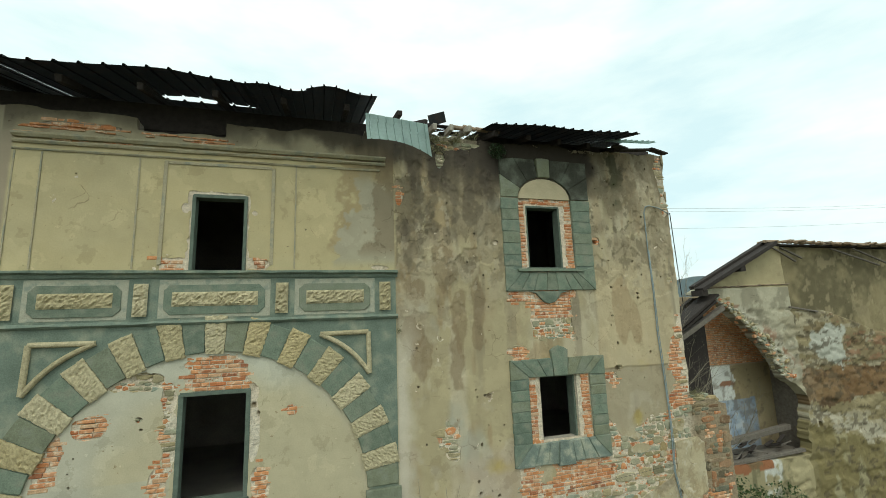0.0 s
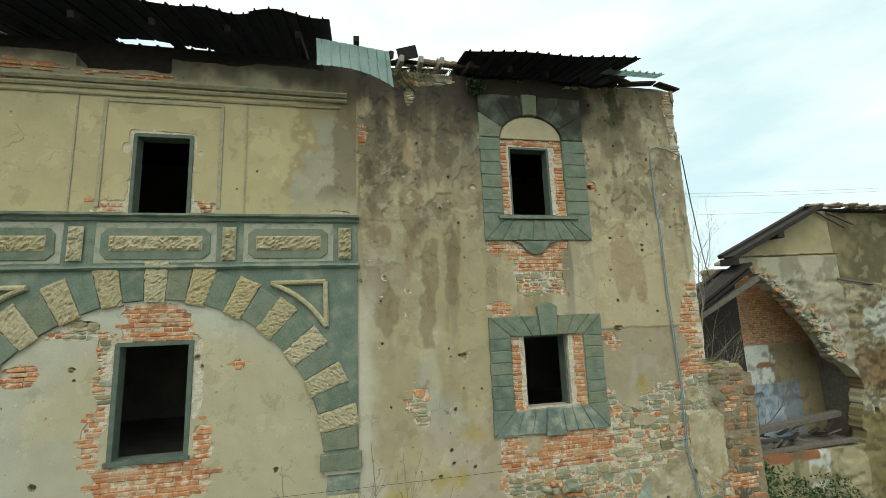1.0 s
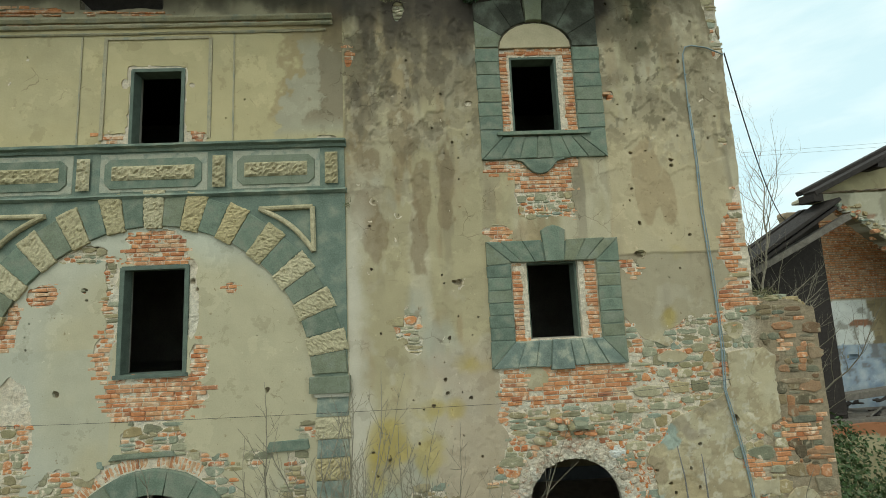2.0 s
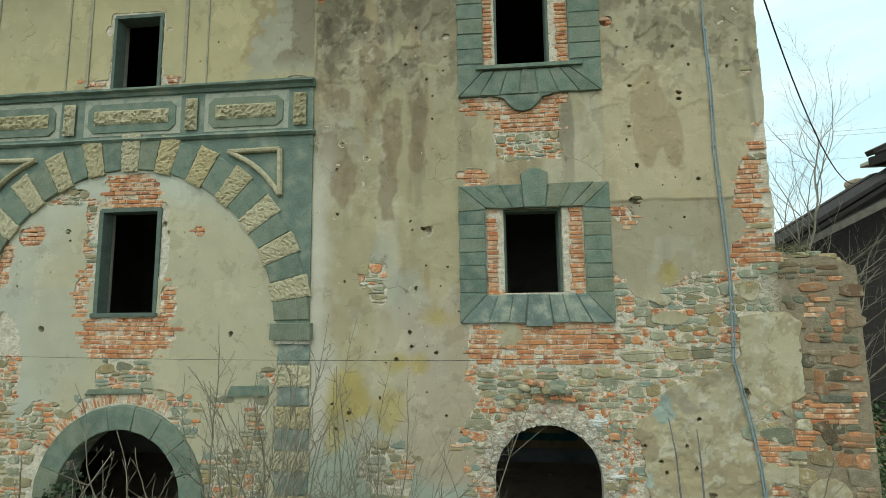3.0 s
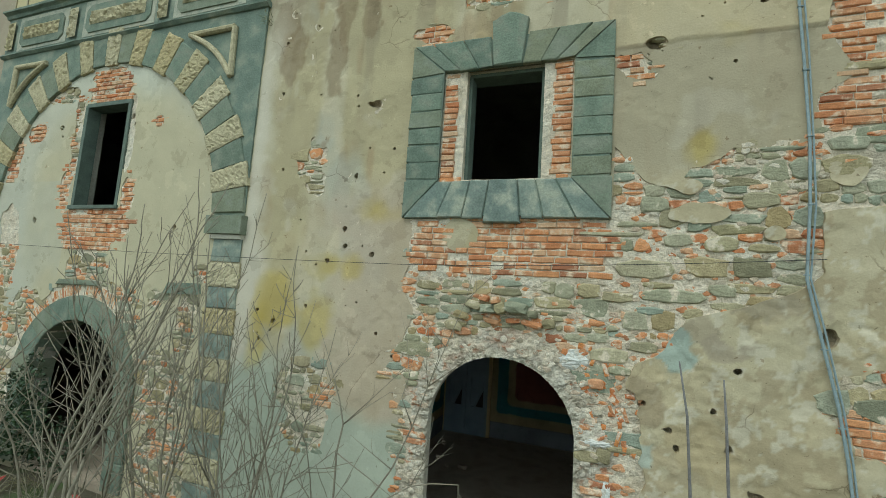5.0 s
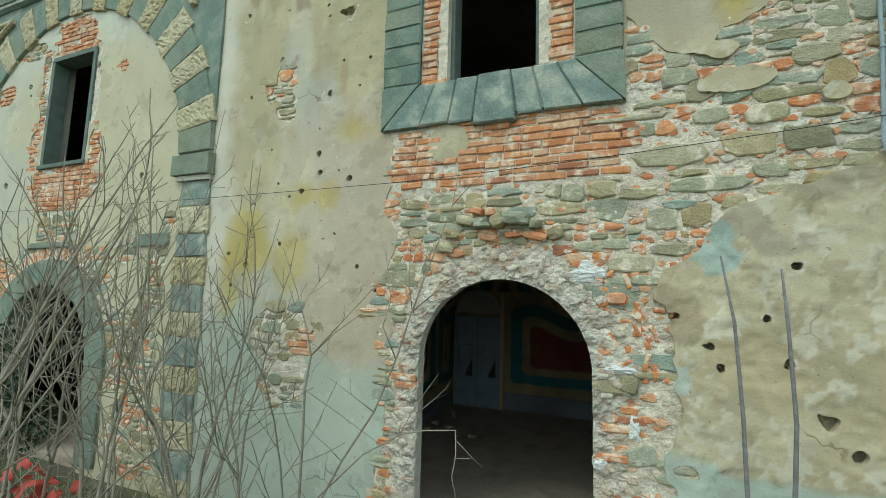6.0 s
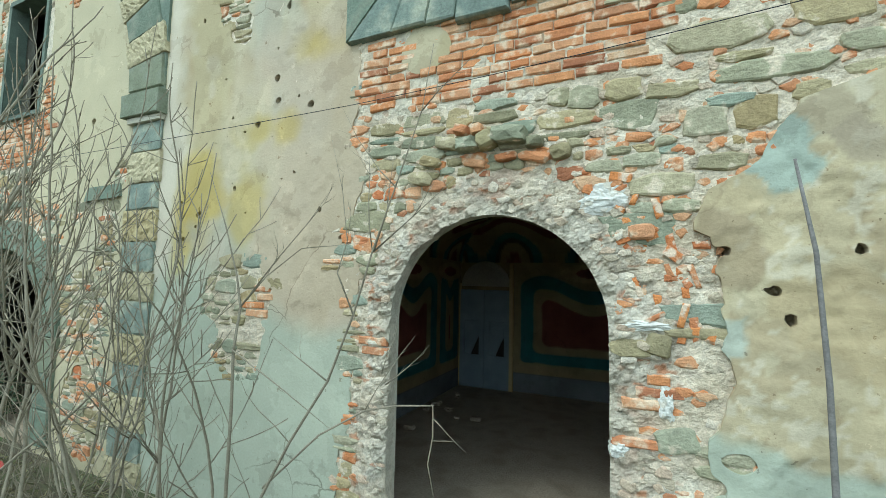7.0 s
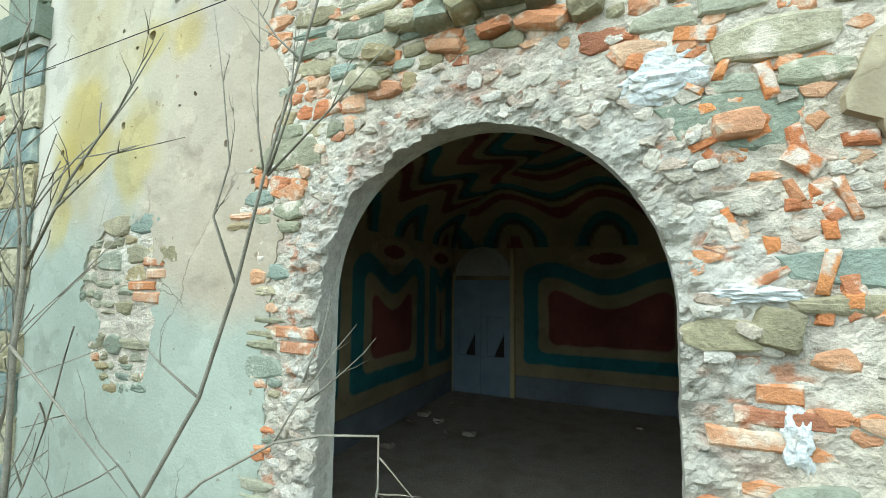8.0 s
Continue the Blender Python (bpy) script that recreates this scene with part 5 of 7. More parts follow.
# rubble: cells of a jittered grid, each a stone of its own
def clip(poly, px, pz, qx, qz):
    """Keeps the side of the mid line nearer to p than to q."""
    mx, mz, nx, nz = (px + qx) / 2, (pz + qz) / 2, qx - px, qz - pz
    res = []
    for i in range(len(poly)):
        a, b = poly[i], poly[(i + 1) % len(poly)]
        da, db = (a[0] - mx) * nx + (a[1] - mz) * nz, (b[0] - mx) * nx + (b[1] - mz) * nz
        if da <= 0:
            res.append(a)
        if (da < 0 < db) or (db < 0 < da):
            t = da / (da - db)
            res.append((a[0] + t * (b[0] - a[0]), a[1] + t * (b[1] - a[1])))
    return res

def rubble(x0, x1, z0, z1, gx, gz, seed):
    q = random.Random(seed)
    nx, nz = int((x1 - x0) / gx), int((z1 - z0) / gz)
    squash = gx / gz * 0.85
    pts = {(i, j): (x0 + (i + 0.5 + 0.5 * (j % 2) + q.uniform(-0.42, 0.42)) * gx, (z0 + (j + 0.5 + q.uniform(-0.34, 0.34)) * gz) * squash) for i in range(-2, nx + 2) for j in range(-2, nz + 2)}
    cells = []
    for i in range(nx):
        for j in range(nz):
            px, pz = pts[i, j]
            poly = [(px - 2 * gx, pz - 2 * gx), (px + 2 * gx, pz - 2 * gx), (px + 2 * gx, pz + 2 * gx), (px - 2 * gx, pz + 2 * gx)]
            for di in range(-2, 3):
                for dj in range(-2, 3):
                    if (di or dj) and (i + di, j + dj) in pts:
                        poly = clip(poly, px, pz, *pts[i + di, j + dj])
            cells.append([(a, b / squash) for a, b in poly])
    return cells

def stone_points(poly, y, seed, joint):
    """A rounded, domed stone out of a cell: points and faces."""
    q = random.Random(seed)
    cx, cz = sum(p[0] for p in poly) / len(poly), sum(p[1] for p in poly) / len(poly)
    cut = []
    for i in range(len(poly)):
        a, b = poly[i], poly[(i + 1) % len(poly)]
        cut += [(a[0] * 0.87 + b[0] * 0.13, a[1] * 0.87 + b[1] * 0.13), (a[0] * 0.16 + b[0] * 0.84, a[1] * 0.16 + b[1] * 0.84)]
    size = q.uniform(0.92, 1.02)
    hw, hh = max(abs(p[0] - cx) for p in poly), max(abs(p[1] - cz) for p in poly)
    def ring(k, yy, n):
        res = []
        for px, pz in cut:
            sx, sz = max(0.3, size - (joint + k) / hw), max(0.3, size - (joint + k) / hh)
            res.append((cx + (px - cx) * sx + q.uniform(-n, n), yy + q.uniform(-n, n) * 0.35, cz + (pz - cz) * sz + q.uniform(-n, n)))
        return res
    n = len(cut)
    pts = ring(0.0, y + 0.05, 0.004) + ring(0.002, y + 0.005, 0.006) + ring(0.008, y, 0.006) + [(cx, y - q.uniform(-0.001, 0.004), cz)]
    faces = [(a + k, a + (k + 1) % n, a + n + (k + 1) % n, a + n + k) for a in (0, n) for k in range(n)] + [(2 * n + k, 2 * n + (k + 1) % n, 3 * n) for k in range(n)]
    return pts, faces

def stone_face(poly, y, seed, free=1.0):
    """An irregular flat-faced stone whose sunk edge the mortar laps over: points and faces."""
    q = random.Random(seed)
    xs, zs = [p[0] for p in poly], [p[1] for p in poly]
    cx, cz, hw, hh = (min(xs) + max(xs)) / 2, (min(zs) + max(zs)) / 2, (max(xs) - min(xs)) / 2, (max(zs) - min(zs)) / 2
    n, power, skew, lean = 10, q.uniform(3.0, 10.0), free * q.uniform(-0.5, 0.5), free * q.uniform(-0.34, 0.34)
    rim = []
    for k in range(n):
        a = (k + q.uniform(-0.3, 0.3)) * math.tau / n
        c, d = math.cos(a), math.sin(a)
        rad = (abs(c) ** power + abs(d) ** power) ** (-1 / power) * q.uniform(0.90, 1.06)
        px, pz = rad * c, rad * d
        rim.append((px * (1 + skew * pz * 0.5), pz * (1 + lean * px)))
    pts = []
    for inset, depth in ((-0.006, 0.04), (0.002, 0.008), (0.014, 0.0)):
        kx, kz = max(0.3, 1 - inset / hw), max(0.3, 1 - inset / hh)
        pts += [(cx + px * hw * kx + q.uniform(-1, 1) * 0.003, y + depth + q.uniform(-1, 1) * 0.003, cz + pz * hh * kz + q.uniform(-1, 1) * 0.003) for px, pz in rim]
    pts.append((cx, y - q.uniform(-0.002, 0.005), cz))
    faces = [(a + k, a + (k + 1) % n, a + n + (k + 1) % n, a + n + k) for a in (0, n) for k in range(n)] + [(2 * n + k, 2 * n + (k + 1) % n, 3 * n) for k in range(n)]
    return pts, faces

def coursed(x0, x1, z0, z1, scale, seed):
    """Uneven courses of rubble: large stones, pairs of flat ones and thin fillers between."""
    q, res, z = random.Random(seed), [], z0
    while z < z1:
        h = q.choice((0.06, 0.08, 0.11, 0.13, 0.15, 0.17)) * scale
        x = x0 - q.random() * 0.2
        while x < x1:
            w = q.uniform(0.06, 0.17) if h < 0.07 * scale else q.uniform(0.7, 2.1) * h + 0.02
            dz = 0.035 * math.sin(x * 2.3 + seed) + 0.018 * math.sin(x * 5.1 + z * 3) + q.uniform(-0.014, 0.014)
            stack = [(0.0, 1.0)] if h < 0.1 * scale or q.random() < 0.55 else [(0.0, 0.5), (0.5, 1.0)] if q.random() < 0.6 else [(0.0, 0.33), (0.36, 1.0)]
            for a, b in stack:
                xa, xb, za, zb = x + 0.003, x + w - 0.003, z + h * a + 0.003 + dz, z + h * b - 0.003 + dz
                res.append([(xa, za), (xb, za), (xb, zb), (xa, zb)])
            x += w
        z += h
    return res

cells = []
for area, scale, seed in (((3.9, 9.7, 2.3, 4.75), 1.22, 1), ((6.0, 9.7, -0.1, 2.3), 1.3, 2), ((3.9, 4.6, -0.1, 2.3), 0.8, 3), ((-4.3, 1.2, 0.0, 3.4), 0.95, 4), ((2.3, 3.5, 1.0, 2.4), 0.9, 5), ((2.3, 2.9, 4.3, 5.0), 0.9, 6),
                          ((4.3, 5.7, 6.4, 6.97), 0.95, 7), ((7.9, 8.7, 4.6, 11.0), 1.0, 8), ((2.2, 3.6, 10.2, 11.0), 1.0, 9), ((-4.2, -2.3, 4.6, 6.4), 0.9, 10), ((6.2, 7.0, 5.2, 6.0), 0.9, 13)):
    cells += coursed(*area, scale, seed)
cen = np.array([(sum(p[0] for p in c) / len(c), sum(p[1] for p in c) / len(c)) for c in cells])
ok = (shown(cen[:, 0], cen[:, 1]) > 0) & ~in_brick(cen[:, 0], cen[:, 1]) & ~under_stone(cen[:, 0], cen[:, 1]) & (solid(cen[:, 0], cen[:, 1]) > 0.08)
ok &= ring_gate(cen[:, 0], cen[:, 1]) > np.where(cen[:, 0] > GATE[0], 0.34, 0.28)
ok &= ~((cen[:, 0] > 5.9) & (cen[:, 0] < 6.75) & (cen[:, 1] < 2.42) & (np.sin(cen[:, 0] * 37 + cen[:, 1] * 53) < 0.62))
# large slabs among the rubble: middle, width, height
SLABS = [(6.60, 3.48, 0.50, 0.19), (7.12, 3.52, 0.36, 0.20), (7.48, 3.53, 0.31, 0.18), (6.83, 3.23, 0.58, 0.13), (7.25, 3.31, 0.22, 0.12), (6.27, 3.82, 0.62, 0.055), (6.30, 2.62, 0.37, 0.14), (6.40, 2.49, 0.21, 0.09), (6.53, 2.98, 0.22, 0.18), (6.65, 3.08, 0.24, 0.08), (7.01, 3.08, 0.17, 0.11),
         (5.86, 3.23, 0.20, 0.16), (6.09, 3.24, 0.22, 0.15), (6.36, 3.19, 0.30, 0.10), (6.88, 3.77, 0.26, 0.13), (7.24, 3.74, 0.28, 0.15), (6.68, 4.12, 0.25, 0.16), (7.55, 4.15, 0.30, 0.16), (5.70, 3.25, 0.14, 0.12), (6.60, 2.73, 0.26, 0.11)]
SLABS += [(8.52, 3.36, 0.46, 0.11), (9.15, 3.52, 0.50, 0.10), (8.75, 3.92, 0.34, 0.13), (9.2, 2.9, 0.42, 0.12), (9.05, 4.45, 0.40, 0.14), (8.38, 5.36, 0.40, 0.09), (8.46, 6.42, 0.26, 0.12), (8.2, 4.66, 0.30, 0.13)]
for sx, sz, sw, sh in SLABS:
    ok &= ~((np.abs(cen[:, 0] - sx) < sw / 2 + 0.03) & (np.abs(cen[:, 1] - sz) < sh / 2 + 0.03))
    cells.append([(sx - sw / 2, sz - sh / 2), (sx + sw / 2, sz - sh / 2), (sx + sw / 2, sz + sh / 2), (sx - sw / 2, sz + sh / 2)])
cen = np.vstack([cen, [(s[0], s[1]) for s in SLABS]])
ok = np.r_[ok, np.ones(len(SLABS), bool)]
chosen = np.nonzero(ok)[0]
order = chosen[np.argsort(np.hypot(cen[chosen, 0] - 5.8, (cen[chosen, 1] - 2.6)))]
single = set(order[:290].tolist())
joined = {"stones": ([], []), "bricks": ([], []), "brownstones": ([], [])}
for i in chosen.tolist():
    if 2.2 < cen[i, 0] < 3.6 and cen[i, 1] < 2.6 and r.random() < 0.4:
        continue
    thin = max(p[1] for p in cells[i]) - min(p[1] for p in cells[i]) < 0.105
    chance = 0.55 if thin else 0.12
    if cen[i, 0] < 3.6 and cen[i, 0] > 2.2:
        chance = 0.15
    if cen[i, 0] > 8.0 and cen[i, 1] < 5:
        chance *= 0.4
    if 6.05 < cen[i, 0] < 6.55 and cen[i, 1] < 2.8:
        chance = 0.30
    if max(p[0] for p in cells[i]) - min(p[0] for p in cells[i]) > 0.21:
        chance = 0.0
    kind = "bricks" if r.random() < chance and i < len(cells) - len(SLABS) else "stones"
    pts, faces = stone_face(cells[i], FRONT + (r.uniform(-0.006, 0.007) if i < len(cells) - len(SLABS) else -0.008), i, 1.0 if i < len(cells) - len(SLABS) else 0.35)
    if i in single:
        me = bpy.data.meshes.new("stone")
        me.from_pydata(pts, [], faces)
        link_mesh("brick_fragment" if kind == "bricks" else "stone", me, wall if cen[i, 0] < EAST else low, M["brick" if kind == "bricks" else "stone"])
    else:
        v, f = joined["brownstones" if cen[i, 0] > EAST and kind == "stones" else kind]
        f.extend(tuple(len(v) + k for k in face) for face in faces)
        v.extend(pts)
# small chips of mortar and brick in the ring round the doorway and between the stones
chips = {"chips": ([], []), "bricks": ([], [])}
small = rubble(3.9, 8.0, 0.0, 4.7, 0.085, 0.05, 31)
cs = np.array([(sum(p[0] for p in c) / len(c), sum(p[1] for p in c) / len(c)) for c in small])
g = ring_gate(cs[:, 0], cs[:, 1])
go = (g > 0.035) & (solid(cs[:, 0], cs[:, 1]) > 0.05) & (shown(cs[:, 0], cs[:, 1]) > 0.0) & ~in_brick(cs[:, 0], cs[:, 1])
for i in np.nonzero(go)[0].tolist():
    if r.random() < (0.45 if g[i] < 0.40 else 0.5):
        kind = "bricks" if r.random() < 0.04 + 0.42 * (g[i] > 0.30) else "chips"
        y = float(substrate_depth(cs[i:i + 1, 0], cs[i:i + 1, 1])[0]) - r.uniform(-0.004, 0.014)
        pts, faces = stone_points(small[i], y, i + 9000, 0.001 + 0.006 * r.random())
        v, f = chips[kind]
        f.extend(tuple(len(v) + k for k in face) for face in faces)
        v.extend(pts)
for kind, label in (("chips", "crumbling chips of grey and white mortar"), ("bricks", "small orange brick chips")):
    me = bpy.data.meshes.new("mortar_chips")
    me.from_pydata(chips[kind][0], [], chips[kind][1])
    tagged(link_mesh("mortar_chips" if kind == "chips" else "brick_chips", me, wall, M[kind], label), kind="stuff")
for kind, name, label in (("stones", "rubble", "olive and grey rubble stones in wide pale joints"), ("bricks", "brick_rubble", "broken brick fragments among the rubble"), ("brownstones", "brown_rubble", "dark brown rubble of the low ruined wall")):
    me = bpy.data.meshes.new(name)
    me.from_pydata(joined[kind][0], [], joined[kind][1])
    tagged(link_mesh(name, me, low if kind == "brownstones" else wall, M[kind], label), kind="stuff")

# orange brick bats round the outside of the mortar ring
for k in range(36):
    a, rad = radians(r.gauss(33, 17)), r.gauss(1.19, 0.075)
    x, z = GATE[0] + rad * math.cos(a), GATE[1] + rad * math.sin(a)
    w, h = r.uniform(0.022, 0.075), r.uniform(0.014, 0.034)
    t = a + (1.57 if r.random() < 0.6 else 0) + r.uniform(-0.5, 0.5)
    o = [(x + (px * math.cos(t) - pz * math.sin(t)), z + (px * math.sin(t) + pz * math.cos(t))) for px, pz in ((-w, -h), (w, -h), (w, h), (-w, h))]
    block("brick_bat", o, FRONT + 0.05, FRONT + r.uniform(-0.008, 0.010), M["orangebrick"], wall, chamfer=0.010, jitter=0.006, seed=k)

# broken string of stones jutting out over the doorway, and lumps round its arch
def lump(name, x, y, z, sx, sy, sz, mat, parent, seed, tilt=0.0):
    q, bm = random.Random(seed), bmesh.new()
    bmesh.ops.create_icosphere(bm, subdivisions=2, radius=1.0)
    for v in bm.verts:
        d = 1 + 0.22 * noise.noise(v.co * 1.7 + Vector((seed * 3.1, 0, 0))) + 0.10 * noise.noise(v.co * 4 + Vector((0, seed, 0)))
        c = Vector([math.copysign(abs(k) ** 0.5, k) for k in v.co]) * d
        v.co = Matrix.Rotation(tilt, 3, "Y") @ Vector((c.x * sx, c.y * sy, c.z * sz)) + Vector((x, y, z))
    return part(name, bm, mat, parent)
q = random.Random(6)
JUTTING = [(4.92, 3.02, 0.1, 0.045, 0.07, 'stone'), (5.03, 3.1, 0.06, 0.035, 0.09, 'brick'), (5.08, 2.99, 0.09, 0.05, 0.1, 'stone'), (5.16, 3.08, 0.05, 0.04, 0.1, 'brick'), (5.22, 3.0, 0.07, 0.06, 0.11, 'stone'), (5.38, 3.02, 0.13, 0.06, 0.12, 'stone'), (5.55, 2.96, 0.06, 0.04, 0.08, 'stone'), (5.12, 2.86, 0.1, 0.03, 0.05, 'brick'), (5.35, 2.88, 0.08, 0.03, 0.06, 'brick'), (5.55, 2.86, 0.11, 0.035, 0.06, 'brick'), (5.72, 2.88, 0.07, 0.05, 0.07, 'stone'), (4.78, 2.9, 0.09, 0.04, 0.06, 'stone'), (4.7, 2.78, 0.1, 0.05, 0.06, 'stone')]
CLOTS = [(5.97, 2.56, 0.16, 0.1, 0.04, 'white'), (6.18, 2.34, 0.07, 0.05, 0.06, 'brick'), (6.19, 1.79, 0.15, 0.035, 0.05, 'white'), (6.12, 1.66, 0.12, 0.06, 0.04, 'stone'), (6.27, 1.68, 0.07, 0.07, 0.05, 'stone'), (6.3, 1.36, 0.05, 0.12, 0.03, 'white'), (6.35, 1.16, 0.12, 0.07, 0.04, 'stone'), (6.05, 1.06, 0.06, 0.05, 0.03, 'white')]
for k, (x, z, sx, sz, out_by, mat) in enumerate(JUTTING + CLOTS):
    if mat == "white":
        bm = bmesh.new()
        bmesh.ops.create_icosphere(bm, subdivisions=4, radius=1.0)
        for v in bm.verts:
            c = v.co.copy()
            rough = 1 + 0.30 * noise.noise(c * 1.6 + Vector((k, 0, 0))) + 0.22 * noise.noise(c * 4.5 + Vector((0, k, 0))) + 0.12 * noise.noise(c * 11)
            v.co = Vector((x + c.x * sx * rough, FRONT + 0.035 + c.y * (out_by + 0.02) * rough, z + c.z * sz * rough))
        part("plaster_clot", bm, M["limeclot"], wall, "clot of rough white plaster")
        continue
    lump("jutting_stone" if mat != "brick" else "jutting_brick", x, FRONT + 0.04 - out_by * 0.45, z, sx, out_by, sz, M[mat], wall, k, q.uniform(-0.4, 0.4))
# loose stones and slabs on the low wall
for k in range(9):
    x = 8.72 + k * 0.11
    h = 0.03 + 0.02 * q.random()
    tagged(lump("loose_stone", x, FRONT + q.uniform(0.06, 0.4), float(low_top(x)) + h * 0.6, q.uniform(0.07, 0.15), 0.1, h, M["stone"], None, 50 + k), "loose flat stone lying on the ruined wall", "stone", group="stones on the ruined wall")

# thin courses of brick and tile laid bare under the eaves
q = random.Random(83)
for x0, x1, z, drop in ((-4.85, -3.32, 10.56, 0.02), (-4.80, -3.5, 10.51, 0.03), (-3.12, -1.50, 10.47, 0.03), (-3.0, -1.62, 10.525, 0.02), (-4.86, -4.2, 10.40, 0.01), (-2.2, -1.5, 10.42, 0.01), (-4.3, -3.2, 10.30, 0.0), (-0.8, 0.3, 10.31, 0.0)):
    x = x0
    while x < x1:
        ln = q.uniform(0.12, 0.30)
        if q.random() < 0.8:
            ob = new("brick", brick_meshes[q.randrange(10)])
            ob.parent = wall
            ob.location, ob.rotation_euler, ob.scale = (x + ln / 2, FRONT - q.uniform(0.005, 0.035), z - drop * (x - x0) / (x1 - x0) + q.uniform(-0.006, 0.006)), (0, q.uniform(-0.03, 0.03), q.uniform(-0.08, 0.08)), (ln / 0.26, 1, q.uniform(0.45, 0.65))
        x += ln

# ---------- painted room behind the doorway ----------
OCHRE, TEAL, MAROON, GREY = (0.33, 0.27, 0.15), (0.045, 0.17, 0.17), (0.20, 0.065, 0.05), (0.20, 0.21, 0.21)
def painted(s, z, panels):
    """Colours of a painted wall: s along it, z up; panels are (left, right)."""
    c = np.zeros((len(s), 3)) + OCHRE
    c = layer(c, GREY, (z < 0.34) * 1.0)
    c = layer(c, (0.16, 0.16, 0.15), (np.abs(z - 0.34) < 0.012) * 1.0)
    for a, b in panels:
        m, w = (a + b) / 2, (b - a) / 2
        wave = np.cos(np.clip((s - m) / w, -1, 1) * math.pi * 1.5)
        top = 1.52 - 0.13 * wave
        for colour, gap, low, up, soft in ((TEAL, 0.0, 0.55, 0.52, 0.10), (OCHRE, 0.24, 0.74, 0.28, 0.12), (MAROON, 0.40, 0.88, 0.08, 0.14)):
            dx, dz = np.abs(s - m) - (w - gap - soft), np.maximum(low + soft - z, z - (top + up - soft))
            d = np.hypot(np.maximum(dx, 0), np.maximum(dz, 0)) + np.minimum(np.maximum(dx, dz), 0) - soft
            c = layer(c, colour, 1 - ease(d + 0.02 * fbm(s, z, 0.3, 3, 131), -0.012, 0.012))
        eye = np.hypot((s - m) / 0.55, (z - 2.22 - 0.0 * s) / 0.17)
        c = layer(c, (0.42, 0.34, 0.19), eye < 1)
        c = layer(c, MAROON, eye < 0.5)
    return c * (0.82 + 0.5 * fbm(s, z, 0.5, 4, 130))[:, None]

def painted_sheet(name, s0, s1, z0, z1, place, panels, skip=None):
    S, Z = np.meshgrid(np.arange(s0, s1 + 0.001, 0.02), np.arange(z0, z1 + 0.001, 0.02), indexing="ij")
    n, k = S.shape
    idx = np.arange(n * k).reshape(n, k)
    faces = np.stack([idx[:-1, :-1], idx[1:, :-1], idx[1:, 1:], idx[:-1, 1:]], -1).reshape(-1, 4)
    s, z = S.ravel(), Z.ravel()
    me = bpy.data.meshes.new(name)
    me.from_pydata(np.stack(place(s, z), 1).tolist(), [], faces.tolist())
    rgba = np.ones((len(s), 4))
    rgba[:, :3] = painted(s, z, panels)
    me.color_attributes.new("tint", "FLOAT_COLOR", "POINT").data.foreach_set("color", rgba.ravel())
    return tagged(link_mesh(name, me, None, M["plaster"]), kind="structure")
painted_sheet("painted_wall_back", 2.955, 8.19, 0.0, 3.5, lambda s, z: (s, 13.742 + 0 * s, z), [(4.18, 6.75), (6.95, 8.1)])
painted_sheet("painted_wall_side", 8.83, 13.74, 0.0, 3.5, lambda s, z: (2.958 + 0 * s, s, z), [(9.6, 10.6), (10.8, 12.6), (12.75, 13.6)])
# vault with painted bands
def vault_z(x, y):
    u, v = np.abs((x - 5.575) / 2.62), np.where(y < 11.4, 0.5, 1.0) * np.abs((y - 11.4) / 2.34)
    groin = np.minimum(np.maximum(u, v), 1.0)
    return 2.42 + 1.05 * np.sqrt(np.maximum(1 - groin ** 2.2, 0))
X, Y = np.meshgrid(np.linspace(2.955, 8.195, 220), np.linspace(8.83, 13.74, 200), indexing="ij")
idx = np.arange(X.size).reshape(X.shape)
faces = np.stack([idx[:-1, :-1], idx[:-1, 1:], idx[1:, 1:], idx[1:, :-1]], -1).reshape(-1, 4)
x, y = X.ravel(), Y.ravel()
zc = vault_z(x, y)
me = bpy.data.meshes.new("ceiling_1")
me.from_pydata(np.stack([x, y, zc], 1).tolist(), [], faces.tolist())
u, v = np.abs((x - 5.575) / 2.62), np.abs((y - 11.4) / 2.34)
band = np.maximum(u, v) + 0.07 * np.cos(np.where(u > v, y * 5.2, x * 4.6)) + 0.1 * fbm(x, y, 1.2, 2, 140)
band = np.mod(band * 3.3 + 0.1, 1.0)
c = np.zeros((len(x), 3)) + OCHRE
c = layer(c, TEAL, (band > 0.30) & (band < 0.47))
c = layer(c, (0.10, 0.085, 0.06), (band > 0.47) & (band < 0.56))
c = layer(c, MAROON, (band > 0.70) & (band < 0.92))
c = layer(c, (0.05, 0.03, 0.02), np.hypot((x - 5.575) / 0.7, (y - 11.4) / 0.45) < 1)
rgba = np.ones((len(x), 4))
rgba[:, :3] = c * (0.85 + 0.4 * fbm(x, y, 0.6, 4, 141))[:, None]
me.color_attributes.new("tint", "FLOAT_COLOR", "POINT").data.foreach_set("color", rgba.ravel())
tagged(link_mesh("ceiling_1", me, None, M["plaster"]), kind="structure")

